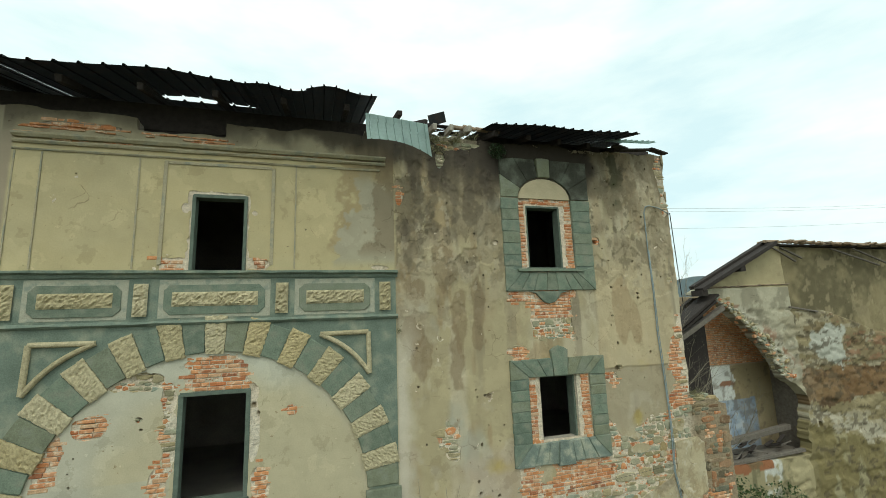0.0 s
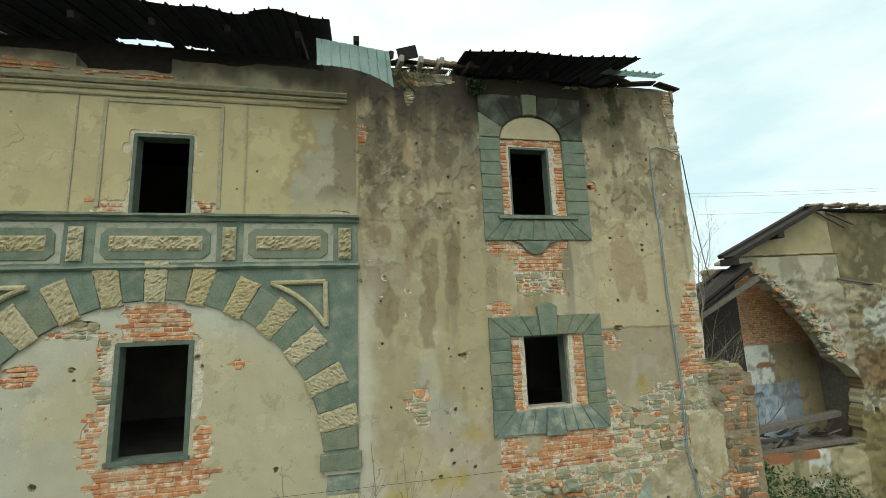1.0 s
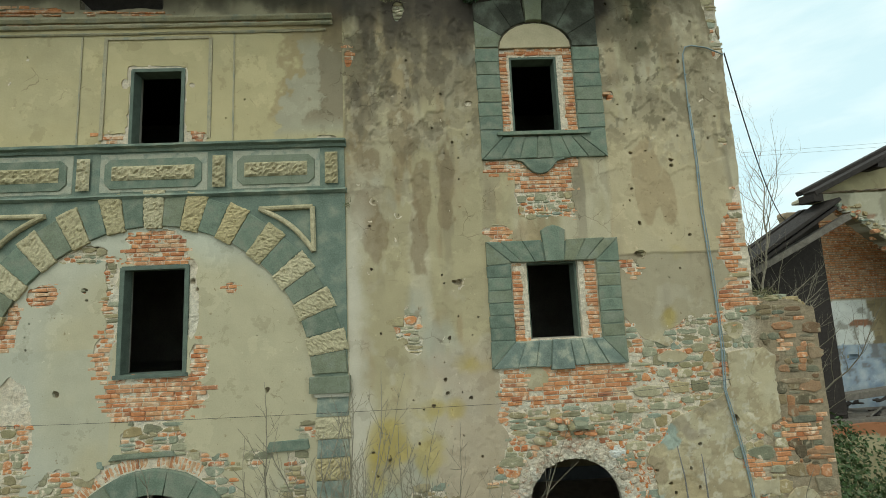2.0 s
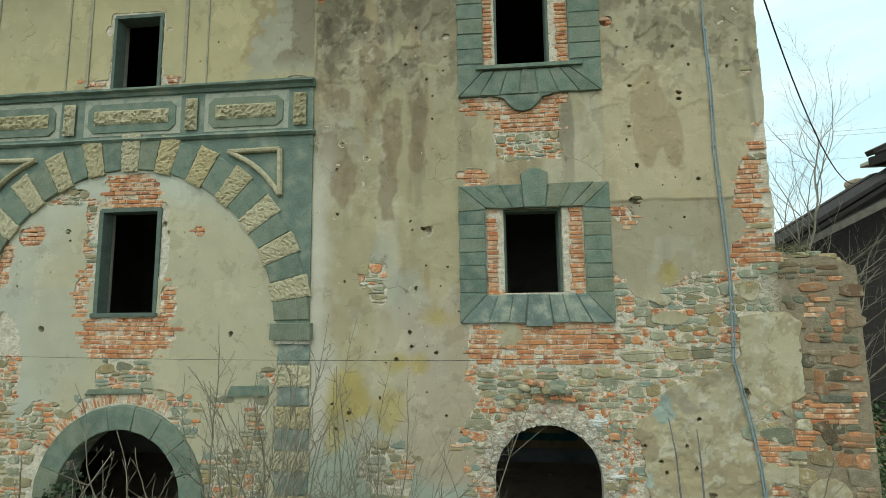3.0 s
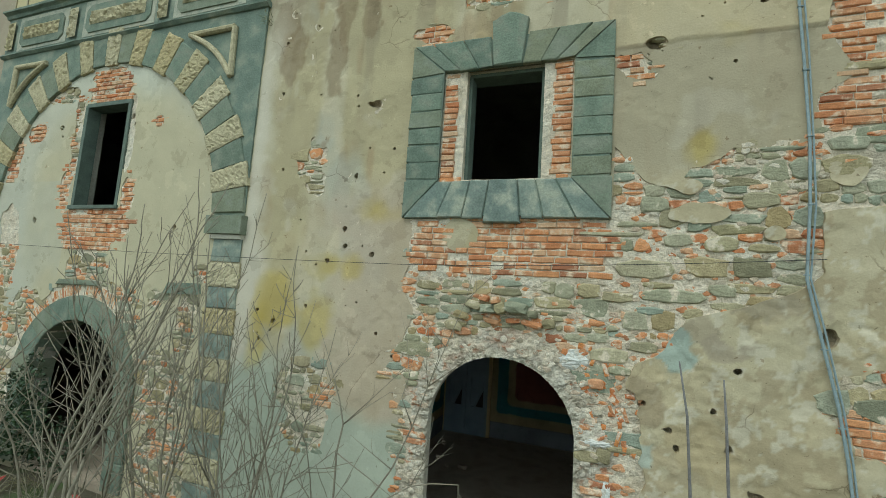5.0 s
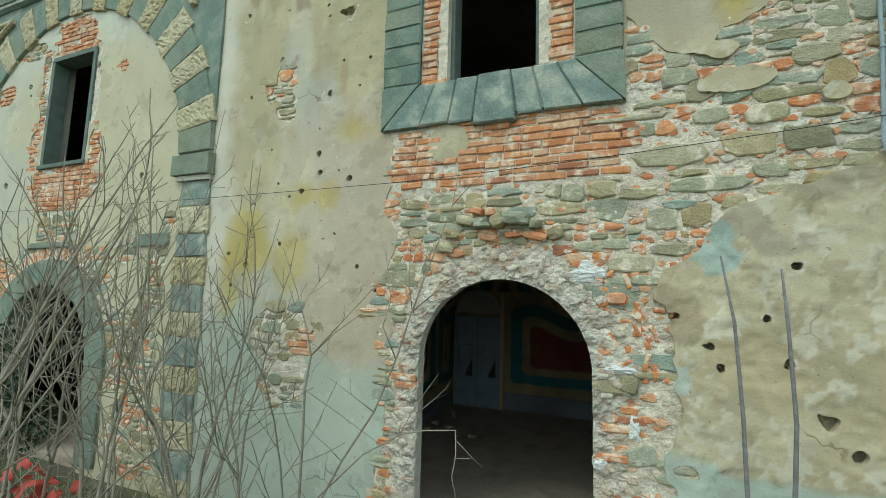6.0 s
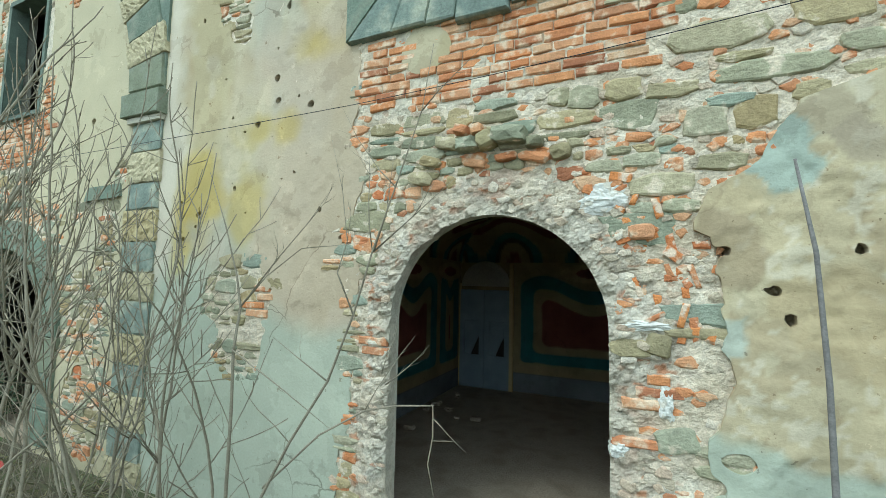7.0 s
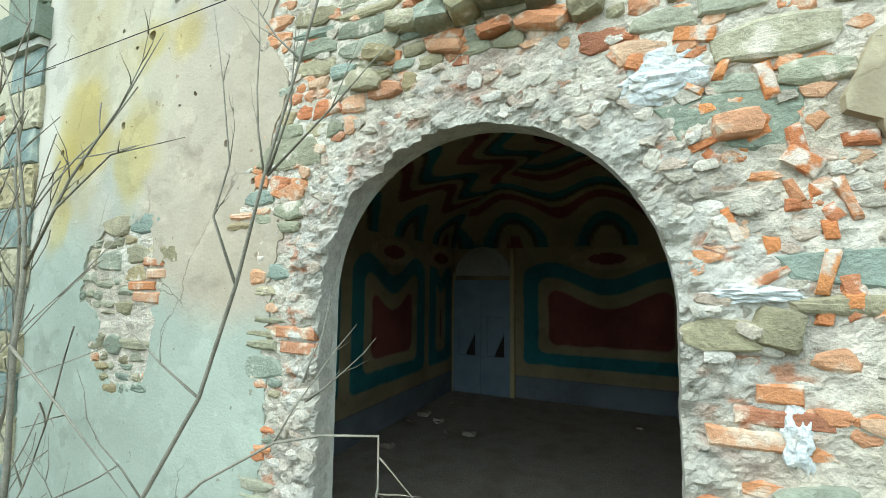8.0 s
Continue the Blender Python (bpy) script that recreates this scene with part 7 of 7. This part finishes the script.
sloping("lean_to_batten", 10.6, 4.80, 14.9, 7.38, 12.95, 13.1, 0.10, M["darkwood"], "")
sloping("lean_to_beam", 12.0, 5.52, 15.35, 7.16, 13.05, 13.25, 0.18, M["wood"], "grey weathered rafter under the lean-to")
# what is left of the lost floor
sloping("floor_beam", 14.4, 1.72, 19.3, 2.12, 14.1, 14.35, 0.2, M["wood"], "grey timber beam of the lost floor")
sloping("floor_beam", 14.2, 1.22, 19.1, 1.34, 13.5, 13.7, 0.12, M["wood"], "grey timber beam of the lost floor")
floor_rest = box("ledge", 14.0, 19.6, 13.75, IY, 0.9, 1.14, M["wood"], ruin, "rubble-strewn remains of a floor")
for k in range(34):
    x, ln = q.uniform(14.4, 18.8), q.uniform(0.15, 0.7)
    part("broken_plank", add_box(bmesh.new(), -ln / 2, ln / 2, -0.06, 0.06, -0.02, 0.02, 0.004, pose(x, q.uniform(13.7, 14.8), 1.22 + 0.55 * q.random() ** 2, q.uniform(-25, 25), q.uniform(-25, 12), q.uniform(-40, 40))), M["darkwood" if k % 3 else "wood"], floor_rest)
tile_mesh = bpy.data.meshes.new("roof_tile")
bm = bmesh.new()
tube(bm, [(0, -0.28, 0), (0, 0.28, 0.03)], [0.085, 0.07], 8)
bmesh.ops.scale(bm, vec=(1, 1, 0.6), verts=bm.verts)
bm.to_mesh(tile_mesh)
bm.free()
tile_mesh.materials.append(M["tile"])
def lay_tile(x, y, z, rx, ry, rz, size=(1, 1, 1)):
    ob = new("roof_tile", tile_mesh)
    ob.parent = roof_slab if z > 9 else front_wall
    ob.location, ob.rotation_euler, ob.scale = (x, y, z), (rx, ry, rz), size
roof_slab = box("roof_slab", 18.6, 34.0, RY + 0.05, RY + 0.5, 9.66, 9.74, M["darkwood"], ruin, bevel=0.01)
for k in range(74):
    x = 18.3 + k * 0.2
    sag = 0.10 * float(fbm(np.array([x]), np.array([0.0]), 2.0, 3, 31)[0])
    for row in range(2):
        if q.random() < 0.85:
            lay_tile(x + q.uniform(-0.08, 0.08), RY - 0.12 + 0.3 * row, 9.74 + sag + 0.06 * row + q.uniform(0, 0.05), q.uniform(-0.2, 0.25), q.uniform(-0.3, 0.3), q.uniform(-1.1, 1.1))
for k in range(20):
    lay_tile(14.9 + k * 0.235, RY + 0.02, 7.86 + 0.025 * k * 0.235 + q.uniform(-0.01, 0.015), q.uniform(-0.1, 0.1), 0, math.pi / 2 + q.uniform(-0.1, 0.1), (0.9, 0.5, 0.5))
for x0, z0, x1, z1 in ((18.9, 9.62, 20.2, 9.0), (19.4, 9.60, 20.6, 9.15), (22.5, 9.6, 25.6, 8.85), (24.0, 9.62, 27.0, 8.7), (19.3, 7.05, 21.0, 6.80)):
    sloping("hanging_lath", x0, z0, x1, z1, RY - 0.02, RY + 0.06, 0.07, M["wood"], "broken roof lath hanging down the wall", front_wall)

# far hills; their blue-grey colour carries the haze
def hill(x0, x1, y, h, seed):
    bm, top, bot = bmesh.new(), [], []
    for i in range(81):
        x = x0 + (x1 - x0) * i / 80
        z = h * (0.65 + 0.35 * math.sin(i * 0.13 + seed)) * math.sin(math.pi * min(max(i / 80, 0.02), 0.98)) ** 0.5 + 2.0 * noise.noise(Vector((i * 0.6, seed, 0)))
        top.append(bm.verts.new((x, y, z)))
        bot.append(bm.verts.new((x, y - 120, -2)))
    for i in range(80):
        bm.faces.new((bot[i], bot[i + 1], top[i + 1], top[i]))
    return tagged(part("backdrop", bm, M["hill"], smooth=True), "wooded hill in the distance with haze painted into its colour", "hill", kind="structure")
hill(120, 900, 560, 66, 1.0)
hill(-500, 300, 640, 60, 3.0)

# ---------- plants ----------
def grow(bm, p, d, length, radius, q, depth, out_list=None):
    """A crooked branch with side twigs."""
    n = max(4, int(length / 0.16))
    pts, radii = [p.copy()], [radius]
    for i in range(n):
        d = (d + Vector((q.uniform(-1, 1), q.uniform(-1, 1), q.uniform(-0.6, 0.8))) * 0.17).normalized()
        p = p + d * (length / n)
        pts.append(p.copy())
        radii.append(radius * (1 - 0.82 * (i + 1) / n))
    tube(bm, pts, radii, 5 if radius > 0.006 else 3)
    if depth > 0:
        for i in range(2 if depth > 1 else 1, n):
            if q.random() < (0.62 if depth > 1 else 0.5):
                side = d.orthogonal().normalized()
                side = Matrix.Rotation(q.uniform(0, math.tau), 3, d) @ side
                nd = (pts[i] - pts[i - 1]).normalized() * 0.75 + side * q.uniform(0.5, 0.95) + Vector((0, 0, 0.22))
                nd.y *= 0.6
                grow(bm, pts[i], nd.normalized(), length * q.uniform(0.24, 0.46) * (1.1 - 0.5 * i / n), max(radii[i] * 0.55, 0.0024), q, depth - 1)

def branch(bm, p, d, length, radius, q, level):
    """A shoot that bends upward, with side shoots set round it in turn."""
    n = max(5, int(length / 0.13))
    pts, radii = [p.copy()], [radius]
    for i in range(n):
        d = (d + Vector((q.uniform(-1, 1), q.uniform(-1, 1), q.uniform(-0.7, 0.9))) * 0.115 + Vector((0, 0, 0.026))).normalized()
        p = p + d * (length / n)
        pts.append(p.copy())
        radii.append(max(radius * (1 - 0.80 * (i + 1) / n), 0.0034))
    tube(bm, pts, radii, 6 if radius > 0.012 else 4 if radius > 0.005 else 3)
    if level == 0:
        return
    turn, at = q.uniform(0, math.tau), length * (0.22 if level > 1 else 0.18)
    while at < length * 0.94:
        i = min(int(at / length * n), n - 1)
        axis = (pts[i + 1] - pts[i]).normalized()
        side = Matrix.Rotation(turn, 3, axis) @ axis.orthogonal().normalized()
        spread_by = radians(q.uniform(28, 52))
        nd = axis * math.cos(spread_by) + side * math.sin(spread_by)
        nd.y *= 0.7
        branch(bm, pts[i], nd.normalized(), max((length - at) * q.uniform(0.35, 0.75), 0.16), max(radii[i] * q.uniform(0.50, 0.70), 0.0040), q, level - 1)
        turn += 2.4
        at += q.uniform(0.18, 0.42) if level > 1 else q.uniform(0.13, 0.30)

def shrub(x, y, height, stems, seed, radius=0.018, lean=(0, 0), spread=0.16, level=2):
    q = random.Random(seed)
    t = thing("bare_shrub", "leafless grey-brown sapling shrub growing before the wall", "shrub", group="bare shrubs before the wall")
    t.location = (x, y, -0.1)
    for k in range(stems):
        bm = bmesh.new()
        d = Vector((lean[0] + q.uniform(-1, 1) * spread, lean[1] + q.uniform(-1, 1) * spread * 0.5, 1)).normalized()
        branch(bm, Vector((q.uniform(-0.2, 0.2), q.uniform(-0.15, 0.15), 0)), d, height * q.uniform(0.8, 1.05), radius * q.uniform(0.75, 1.1), q, level)
        part("stem", bm, M["bark"], t, smooth=True)
    return t
SHRUBS_WALL = [(3.40, 7.70, 3.6, 2, 4, 0.014), (0.55, 7.2, 4.3, 1, 5, 0.022), (1.15, 7.4, 4.6, 1, 6, 0.020), (0.0, 7.5, 3.9, 1, 7, 0.018), (2.55, 7.85, 4.0, 2, 8, 0.013), (3.75, 7.75, 3.4, 1, 9, 0.012), (-0.7, 7.5, 2.8, 1, 10, 0.016), (2.0, 7.4, 4.4, 2, 11, 0.017), (-2.6, 7.4, 3.2, 2, 13, 0.016), (2.95, 7.45, 4.3, 2, 21, 0.015)]
SHRUBS_FRONT = [(1.75, 6.6, 4.5, 2, 2, 0.021), (2.45, 7.1, 4.6, 2, 3, 0.018), (1.45, 7.0, 4.2, 1, 12, 0.018), (3.1, 7.1, 3.6, 2, 14, 0.012), (1.0, 6.9, 4.2, 1, 17, 0.019), (0.3, 6.9, 3.4, 1, 19, 0.018)]
for args in SHRUBS_WALL + SHRUBS_FRONT:
    shrub(*args)
shrub(-1.5, 6.9, 2.9, 3, 15, radius=0.034, lean=(0.08, 0), spread=0.22, level=1)
shrub(-3.4, 6.7, 3.5, 2, 16, radius=0.036, lean=(0.12, 0), spread=0.15)
# the sapling beside the doorway, with its bent twig
t = thing("bare_sapling", "bare sapling with long upright shoots beside the doorway", "shrub")
q = random.Random(30)
main = [(3.55, 7.92, -0.1), (3.78, 7.96, 0.45), (4.02, 8.00, 0.92), (4.30, 8.02, 1.35), (4.50, 8.00, 1.80), (4.64, 7.98, 2.20), (4.80, 7.97, 2.60), (4.98, 7.95, 3.05), (5.06, 7.93, 3.45)]
part("stem", tube(bmesh.new(), main, [0.011, 0.0105, 0.0095, 0.0085, 0.0075, 0.006, 0.005, 0.0035, 0.002], 7), M["bark"], t, smooth=True)
for i, dirs in ((2, (-0.7, 0.1, 0.5)), (5, (0.05, 0.0, 1.0)), (6, (-0.6, 0, 0.6)), (7, (0.5, 0.1, 0.6)), (1, (-0.5, 0.0, 0.8))):
    bm = bmesh.new()
    grow(bm, Vector(main[i]), Vector(dirs).normalized(), q.uniform(0.6, 1.0), 0.005, q, 1)
    part("shoot", bm, M["bark"], t, smooth=True)
def boughs(thing_root, y, lines, radius):
    """Forked side branches in the plane y, each tapering to its tip and with a few short twigs."""
    for pts in lines:
        n, bm = len(pts), bmesh.new()
        path = [Vector((x, y + (0.03 * math.sin(3 * i + x * 5) if i else 0), z)) for i, (x, z) in enumerate(pts)]
        tube(bm, path, [radius * (1 - 0.8 * i / (n - 1)) for i in range(n)], 6)
        for i in range(1, n - 1):
            d = (path[i + 1] - path[i]).normalized() + Vector((q.uniform(-0.7, 0.7), q.uniform(-0.3, 0.3), q.uniform(-0.1, 0.5)))
            grow(bm, path[i], d.normalized(), q.uniform(0.15, 0.35), radius * 0.45, q, 1)
        part("bough", bm, M["bark"], thing_root, smooth=True)
boughs(t, 7.995, ([(4.50, 1.80), (4.37, 2.06), (4.43, 2.27), (4.39, 2.60), (4.25, 2.98)], [(4.64, 2.20), (4.71, 2.46), (4.78, 2.77)], [(4.64, 2.20), (4.91, 2.42), (5.19, 2.64)]), 0.006)
boughs(t, 8.02, ([(4.30, 1.35), (4.10, 1.47), (3.81, 1.60)],), 0.006)
bent = [(3.75, 8.05, 0.55), (4.10, 8.20, 0.92), (4.40, 8.32, 1.10), (4.62, 8.37, 1.15), (4.89, 8.40, 1.18), (4.90, 8.39, 0.98), (4.87, 8.38, 0.80), (4.94, 8.37, 0.55)]
part("bent_twig", tube(bmesh.new(), bent, [0.008, 0.0075, 0.007, 0.0065, 0.006, 0.005, 0.004, 0.002], 6), M["bark"], t, smooth=True)
bm = bmesh.new()
for a, d, ln in (((4.40, 8.32, 1.10), (0.45, 0.2, 0.9), 0.62), ((4.52, 8.38, 1.28), (0.6, 0.2, 0.6), 0.42), ((4.89, 8.40, 1.10), (0.5, 0.1, -0.5), 0.3), ((4.88, 8.40, 0.95), (0.6, 0.1, 0.05), 0.2), ((4.48, 8.40, 1.35), (0.2, 0.2, 0.9), 0.45)):
    grow(bm, Vector(a), Vector(d).normalized(), ln, 0.006, q, 1)
part("twig", bm, M["bark"], t, smooth=True)
t = thing("bare_sapling", "thin forked bare sapling in front of the doorway wall", "shrub")
stem = [(3.92, 7.60, -0.1), (3.92, 7.61, 1.21), (3.92, 7.60, 1.58), (3.97, 7.59, 1.84), (3.91, 7.60, 2.03), (3.77, 7.61, 2.35), (3.61, 7.60, 2.70)]
part("stem", tube(bmesh.new(), stem, [0.012, 0.010, 0.009, 0.008, 0.006, 0.004, 0.002], 7), M["bark"], t, smooth=True)
boughs(t, 7.59, ([(3.97, 1.84), (4.26, 2.12), (4.46, 2.33), (4.62, 2.54)], [(3.97, 1.84), (4.20, 2.03), (4.42, 2.19), (4.73, 2.21)], [(3.92, 1.58), (4.33, 1.41), (4.69, 1.25)]), 0.0055)
# canes standing against the wall
for k, pts in enumerate(([(6.95, 8.22, -0.1), (6.95, 8.24, 0.9), (6.95, 8.26, 1.6), (6.93, 8.28, 2.2), (6.87, 8.30, 2.66)], [(7.13, 8.12, -0.1), (7.15, 8.14, 0.9), (7.20, 8.15, 1.6), (7.19, 8.16, 2.2), (7.175, 8.17, 2.56)])):
    c = part("cane", tube(bmesh.new(), pts, [0.016, 0.015, 0.013, 0.011, 0.007], 7), M["cane"], smooth=True)
    tagged(c, "grey weathered cane standing against the wall", "cane", group="canes against the wall")
for k, (x, y, h) in enumerate(((8.85, 8.2, 2.5), (9.0, 8.0, 2.1), (9.32, 8.15, 2.7), (8.6, 8.1, 1.9))):
    shrub(x, y, h, 1, 40 + k, radius=0.016, spread=0.08, level=1)
# tree beyond the low wall
t = thing("bare_tree", "bare tree with fine crooked branches behind the low wall", "tree")
t.location = (9.75, 10.6, -0.1)
q = random.Random(77)
bm = bmesh.new()
grow(bm, Vector((0, 0, 0)), Vector((0.06, 0, 1)), 9.3, 0.05, q, 3)
part("trunk", bm, M["bark"], t, smooth=True)

def leaf_cloud(name, blobs, count, size, mat, label, category, seed, droop=0.0):
    """Many small leaves scattered through ellipsoids (x, y, z, rx, ry, rz)."""
    q, v, f = np.random.RandomState(seed), [], []
    for bx in blobs:
        n = int(count * bx[3] * bx[5] / sum(b[3] * b[5] for b in blobs))
        d = q.normal(size=(n, 3))
        d = d / np.linalg.norm(d, axis=1)[:, None] * (q.rand(n, 1) ** 0.4)
        pos = d * np.array(bx[3:]) + np.array(bx[:3])
        lumps = np.array([noise.noise(Vector(p) * (1.2 / max(bx[3], 0.4) + 1.0)) for p in pos])
        for p in pos[lumps > -0.12]:
            a, b = q.normal(size=3), q.normal(size=3)
            a /= np.linalg.norm(a)
            b -= a * (a @ b)
            b /= np.linalg.norm(b)
            s = size * q.uniform(0.6, 1.3)
            o = len(v)
            v += [tuple(p - a * s), tuple(p + b * s * 0.55), tuple(p + a * s), tuple(p - b * s * 0.55)]
            f.append((o, o + 1, o + 2, o + 3))
    me = bpy.data.meshes.new(name)
    me.from_pydata(v, [], f)
    return tagged(link_mesh(name, me, None, mat), label, category, kind="stuff")
leaf_cloud("ivy_bush", [(11.6, 10.9, 0.9, 0.9, 0.8, 1.5), (12.9, 11.5, 0.3, 1.2, 0.9, 1.5), (14.3, 12.0, -0.2, 1.2, 0.8, 1.2), (12.2, 11.3, 1.5, 0.5, 0.5, 0.8), (16.2, 12.6, -0.1, 1.2, 0.6, 0.9), (10.8, 10.2, 0.8, 0.6, 0.6, 1.5)], 11000, 0.05, M["bushleaf"], "dark evergreen ivy bush beyond the low wall", "ivy", 5)
leaf_cloud("ivy", [(-2.2, 8.35, 0.9, 0.45, 0.25, 0.9), (-2.9, 8.1, 0.4, 0.7, 0.4, 0.8), (-1.7, 8.6, 0.3, 0.5, 0.3, 0.5)], 5000, 0.035, M["leaf"], "dark ivy climbing in the wide doorway", "ivy", 6)
leaf_cloud("wall_top_ivy", [(3.95, 8.40, 10.72, 0.22, 0.12, 0.20)], 600, 0.025, M["leaf"], "dark green tuft growing under the eaves", "plant", 7)
leaf_cloud("bush_leaves", [(0.4, 7.4, 2.2, 0.25, 0.2, 0.2), (0.9, 7.5, 1.7, 0.2, 0.2, 0.25), (0.1, 7.2, 1.4, 0.2, 0.2, 0.2)], 160, 0.02, M["leaf"], "few last green leaves among the bare shrubs", "leaves", 9)
def blades(name, places, length, mat, label, seed):
    q, v, f = random.Random(seed), [], []
    for (x, y, z, sx, n) in places:
        for _ in range(n):
            p = Vector((x + q.uniform(-sx, sx), y + q.uniform(-0.1, 0.1), z + q.uniform(-0.05, 0.08)))
            d = Vector((q.uniform(-0.8, 0.8), q.uniform(-0.9, 0.0), q.uniform(-0.6, 0.9))) * length * q.uniform(0.5, 1.2)
            s = Vector((q.uniform(-1, 1), 0, q.uniform(-1, 1))).normalized() * 0.006
            o = len(v)
            v += [tuple(p - s), tuple(p + s), tuple(p + d + Vector((0, 0, -0.25 * d.length)))]
            f.append((o, o + 1, o + 2))
    me = bpy.data.meshes.new(name)
    me.from_pydata(v, [], f)
    return tagged(link_mesh(name, me, None, mat), label, "grass", kind="stuff")
blades("wall_top_grass", [(2.7, 8.48, 10.88, 0.40, 500), (2.5, 8.46, 10.65, 0.2, 160), (3.2, 8.48, 11.0, 0.3, 160), (8.9, 8.7, 5.0, 0.25, 200), (1.65, 8.46, 6.85, 0.04, 30)], 0.17, M["dry"], "dry grass hanging from the broken wall top", 3)
blades("weeds", [(-4 + 0.5 * k, 7.6 + 0.3 * (k % 3), -0.05, 0.4, 120) for k in range(26)], 0.4, M["dry"], "rough weeds along the foot of the wall", 4)
for x0, x1, z0, z1 in ((-2.16, -1.12, 2.86, 2.95), (0.28, 0.98, 2.86, 3.02)):
    block("ledge_slab", [(x0, z0), (x1, z0 + 0.02), (x1 - 0.04, z1), (x0 + 0.06, z1 - 0.01)], FRONT + 0.05, FRONT - 0.03, M["green"], wall, "broken grey-green stone slab built into the wall", jitter=0.012)
# bramble thicket along the foot of the wall
q = random.Random(21)
bm = bmesh.new()
for k in range(130):
    p = Vector((q.uniform(-3.6, 2.2), q.uniform(6.5, 8.2), -0.1))
    d = Vector((q.uniform(-1, 1), q.uniform(-0.7, 0.5), q.uniform(0.8, 2.2))).normalized()
    pts, step = [p.copy()], q.uniform(0.07, 0.17)
    for i in range(9):
        d = (d + Vector((q.uniform(-1, 1), q.uniform(-1, 1), q.uniform(-1, 0.6))) * 0.2).normalized()
        p = p + d * step
        pts.append(p.copy())
    tube(bm, pts, [0.006 - 0.0004 * i for i in range(10)], 3)
tagged(part("brambles", bm, M["bark"]), "tangle of bare bramble canes at the foot of the wall", "brambles", kind="stuff")
bm = bmesh.new()
for k in range(80):
    p = Vector((q.uniform(0.3, 3.3), q.uniform(7.5, 8.35), -0.1))
    d = Vector((q.uniform(-1, 1), q.uniform(-0.6, 0.3), q.uniform(0.5, 1.6))).normalized()
    pts = [p.copy()]
    for i in range(6):
        d = (d + Vector((q.uniform(-1, 1), q.uniform(-1, 1), q.uniform(-1, 0.5))) * 0.25).normalized()
        p = p + d * 0.10
        pts.append(p.copy())
    tube(bm, pts, [0.006 - 0.0005 * i for i in range(7)], 3)
tagged(part("dead_twigs", bm, M["bark"]), "litter of dead twigs below the shrubs", "twigs", kind="stuff")
# crumpled net caught in the shrubs
bm = bmesh.new()
bmesh.ops.create_grid(bm, x_segments=26, y_segments=18, size=0.5)
for v in bm.verts:
    p = v.co.copy()
    v.co = Vector((p.x * 1.1, p.y * 0.4 + 0.25 * noise.noise(p * 4), p.y * 0.9 + 0.25 * noise.noise(p * 3 + Vector((5, 0, 0)))))
bmesh.ops.delete(bm, geom=[f for i, f in enumerate(bm.faces) if noise.noise(f.calc_center_median() * 7) > 0.08], context="FACES")
net = part("red_net", bm, M["red"])
net.location, net.scale = (-0.55, 7.1, 0.45), (0.62, 0.62, 0.55)
tagged(net, "crumpled faded red plastic net caught in the shrubs", "net")
net2 = copy_thing(net, pose(1.15, 7.25, 0.35, 0, 20, 30))
# ragged masonry along the tear of the ruined house
q = random.Random(55)
for k in range(150):
    z = 4.2 + 3.3 * k / 150
    off = abs(q.gauss(0, 0.28))
    lump("torn_stone", float(torn_edge(z)) + off - 0.08, RY + 0.02 + q.uniform(-0.03, 0.06) + (0.2 if off < 0.12 and q.random() < 0.5 else 0), z, q.uniform(0.05, 0.14), 0.07, q.uniform(0.03, 0.07), M[q.choice(("stone", "white", "stone", "stone", "stone", "brick"))], front_wall, 400 + k, q.uniform(-0.5, 0.5))
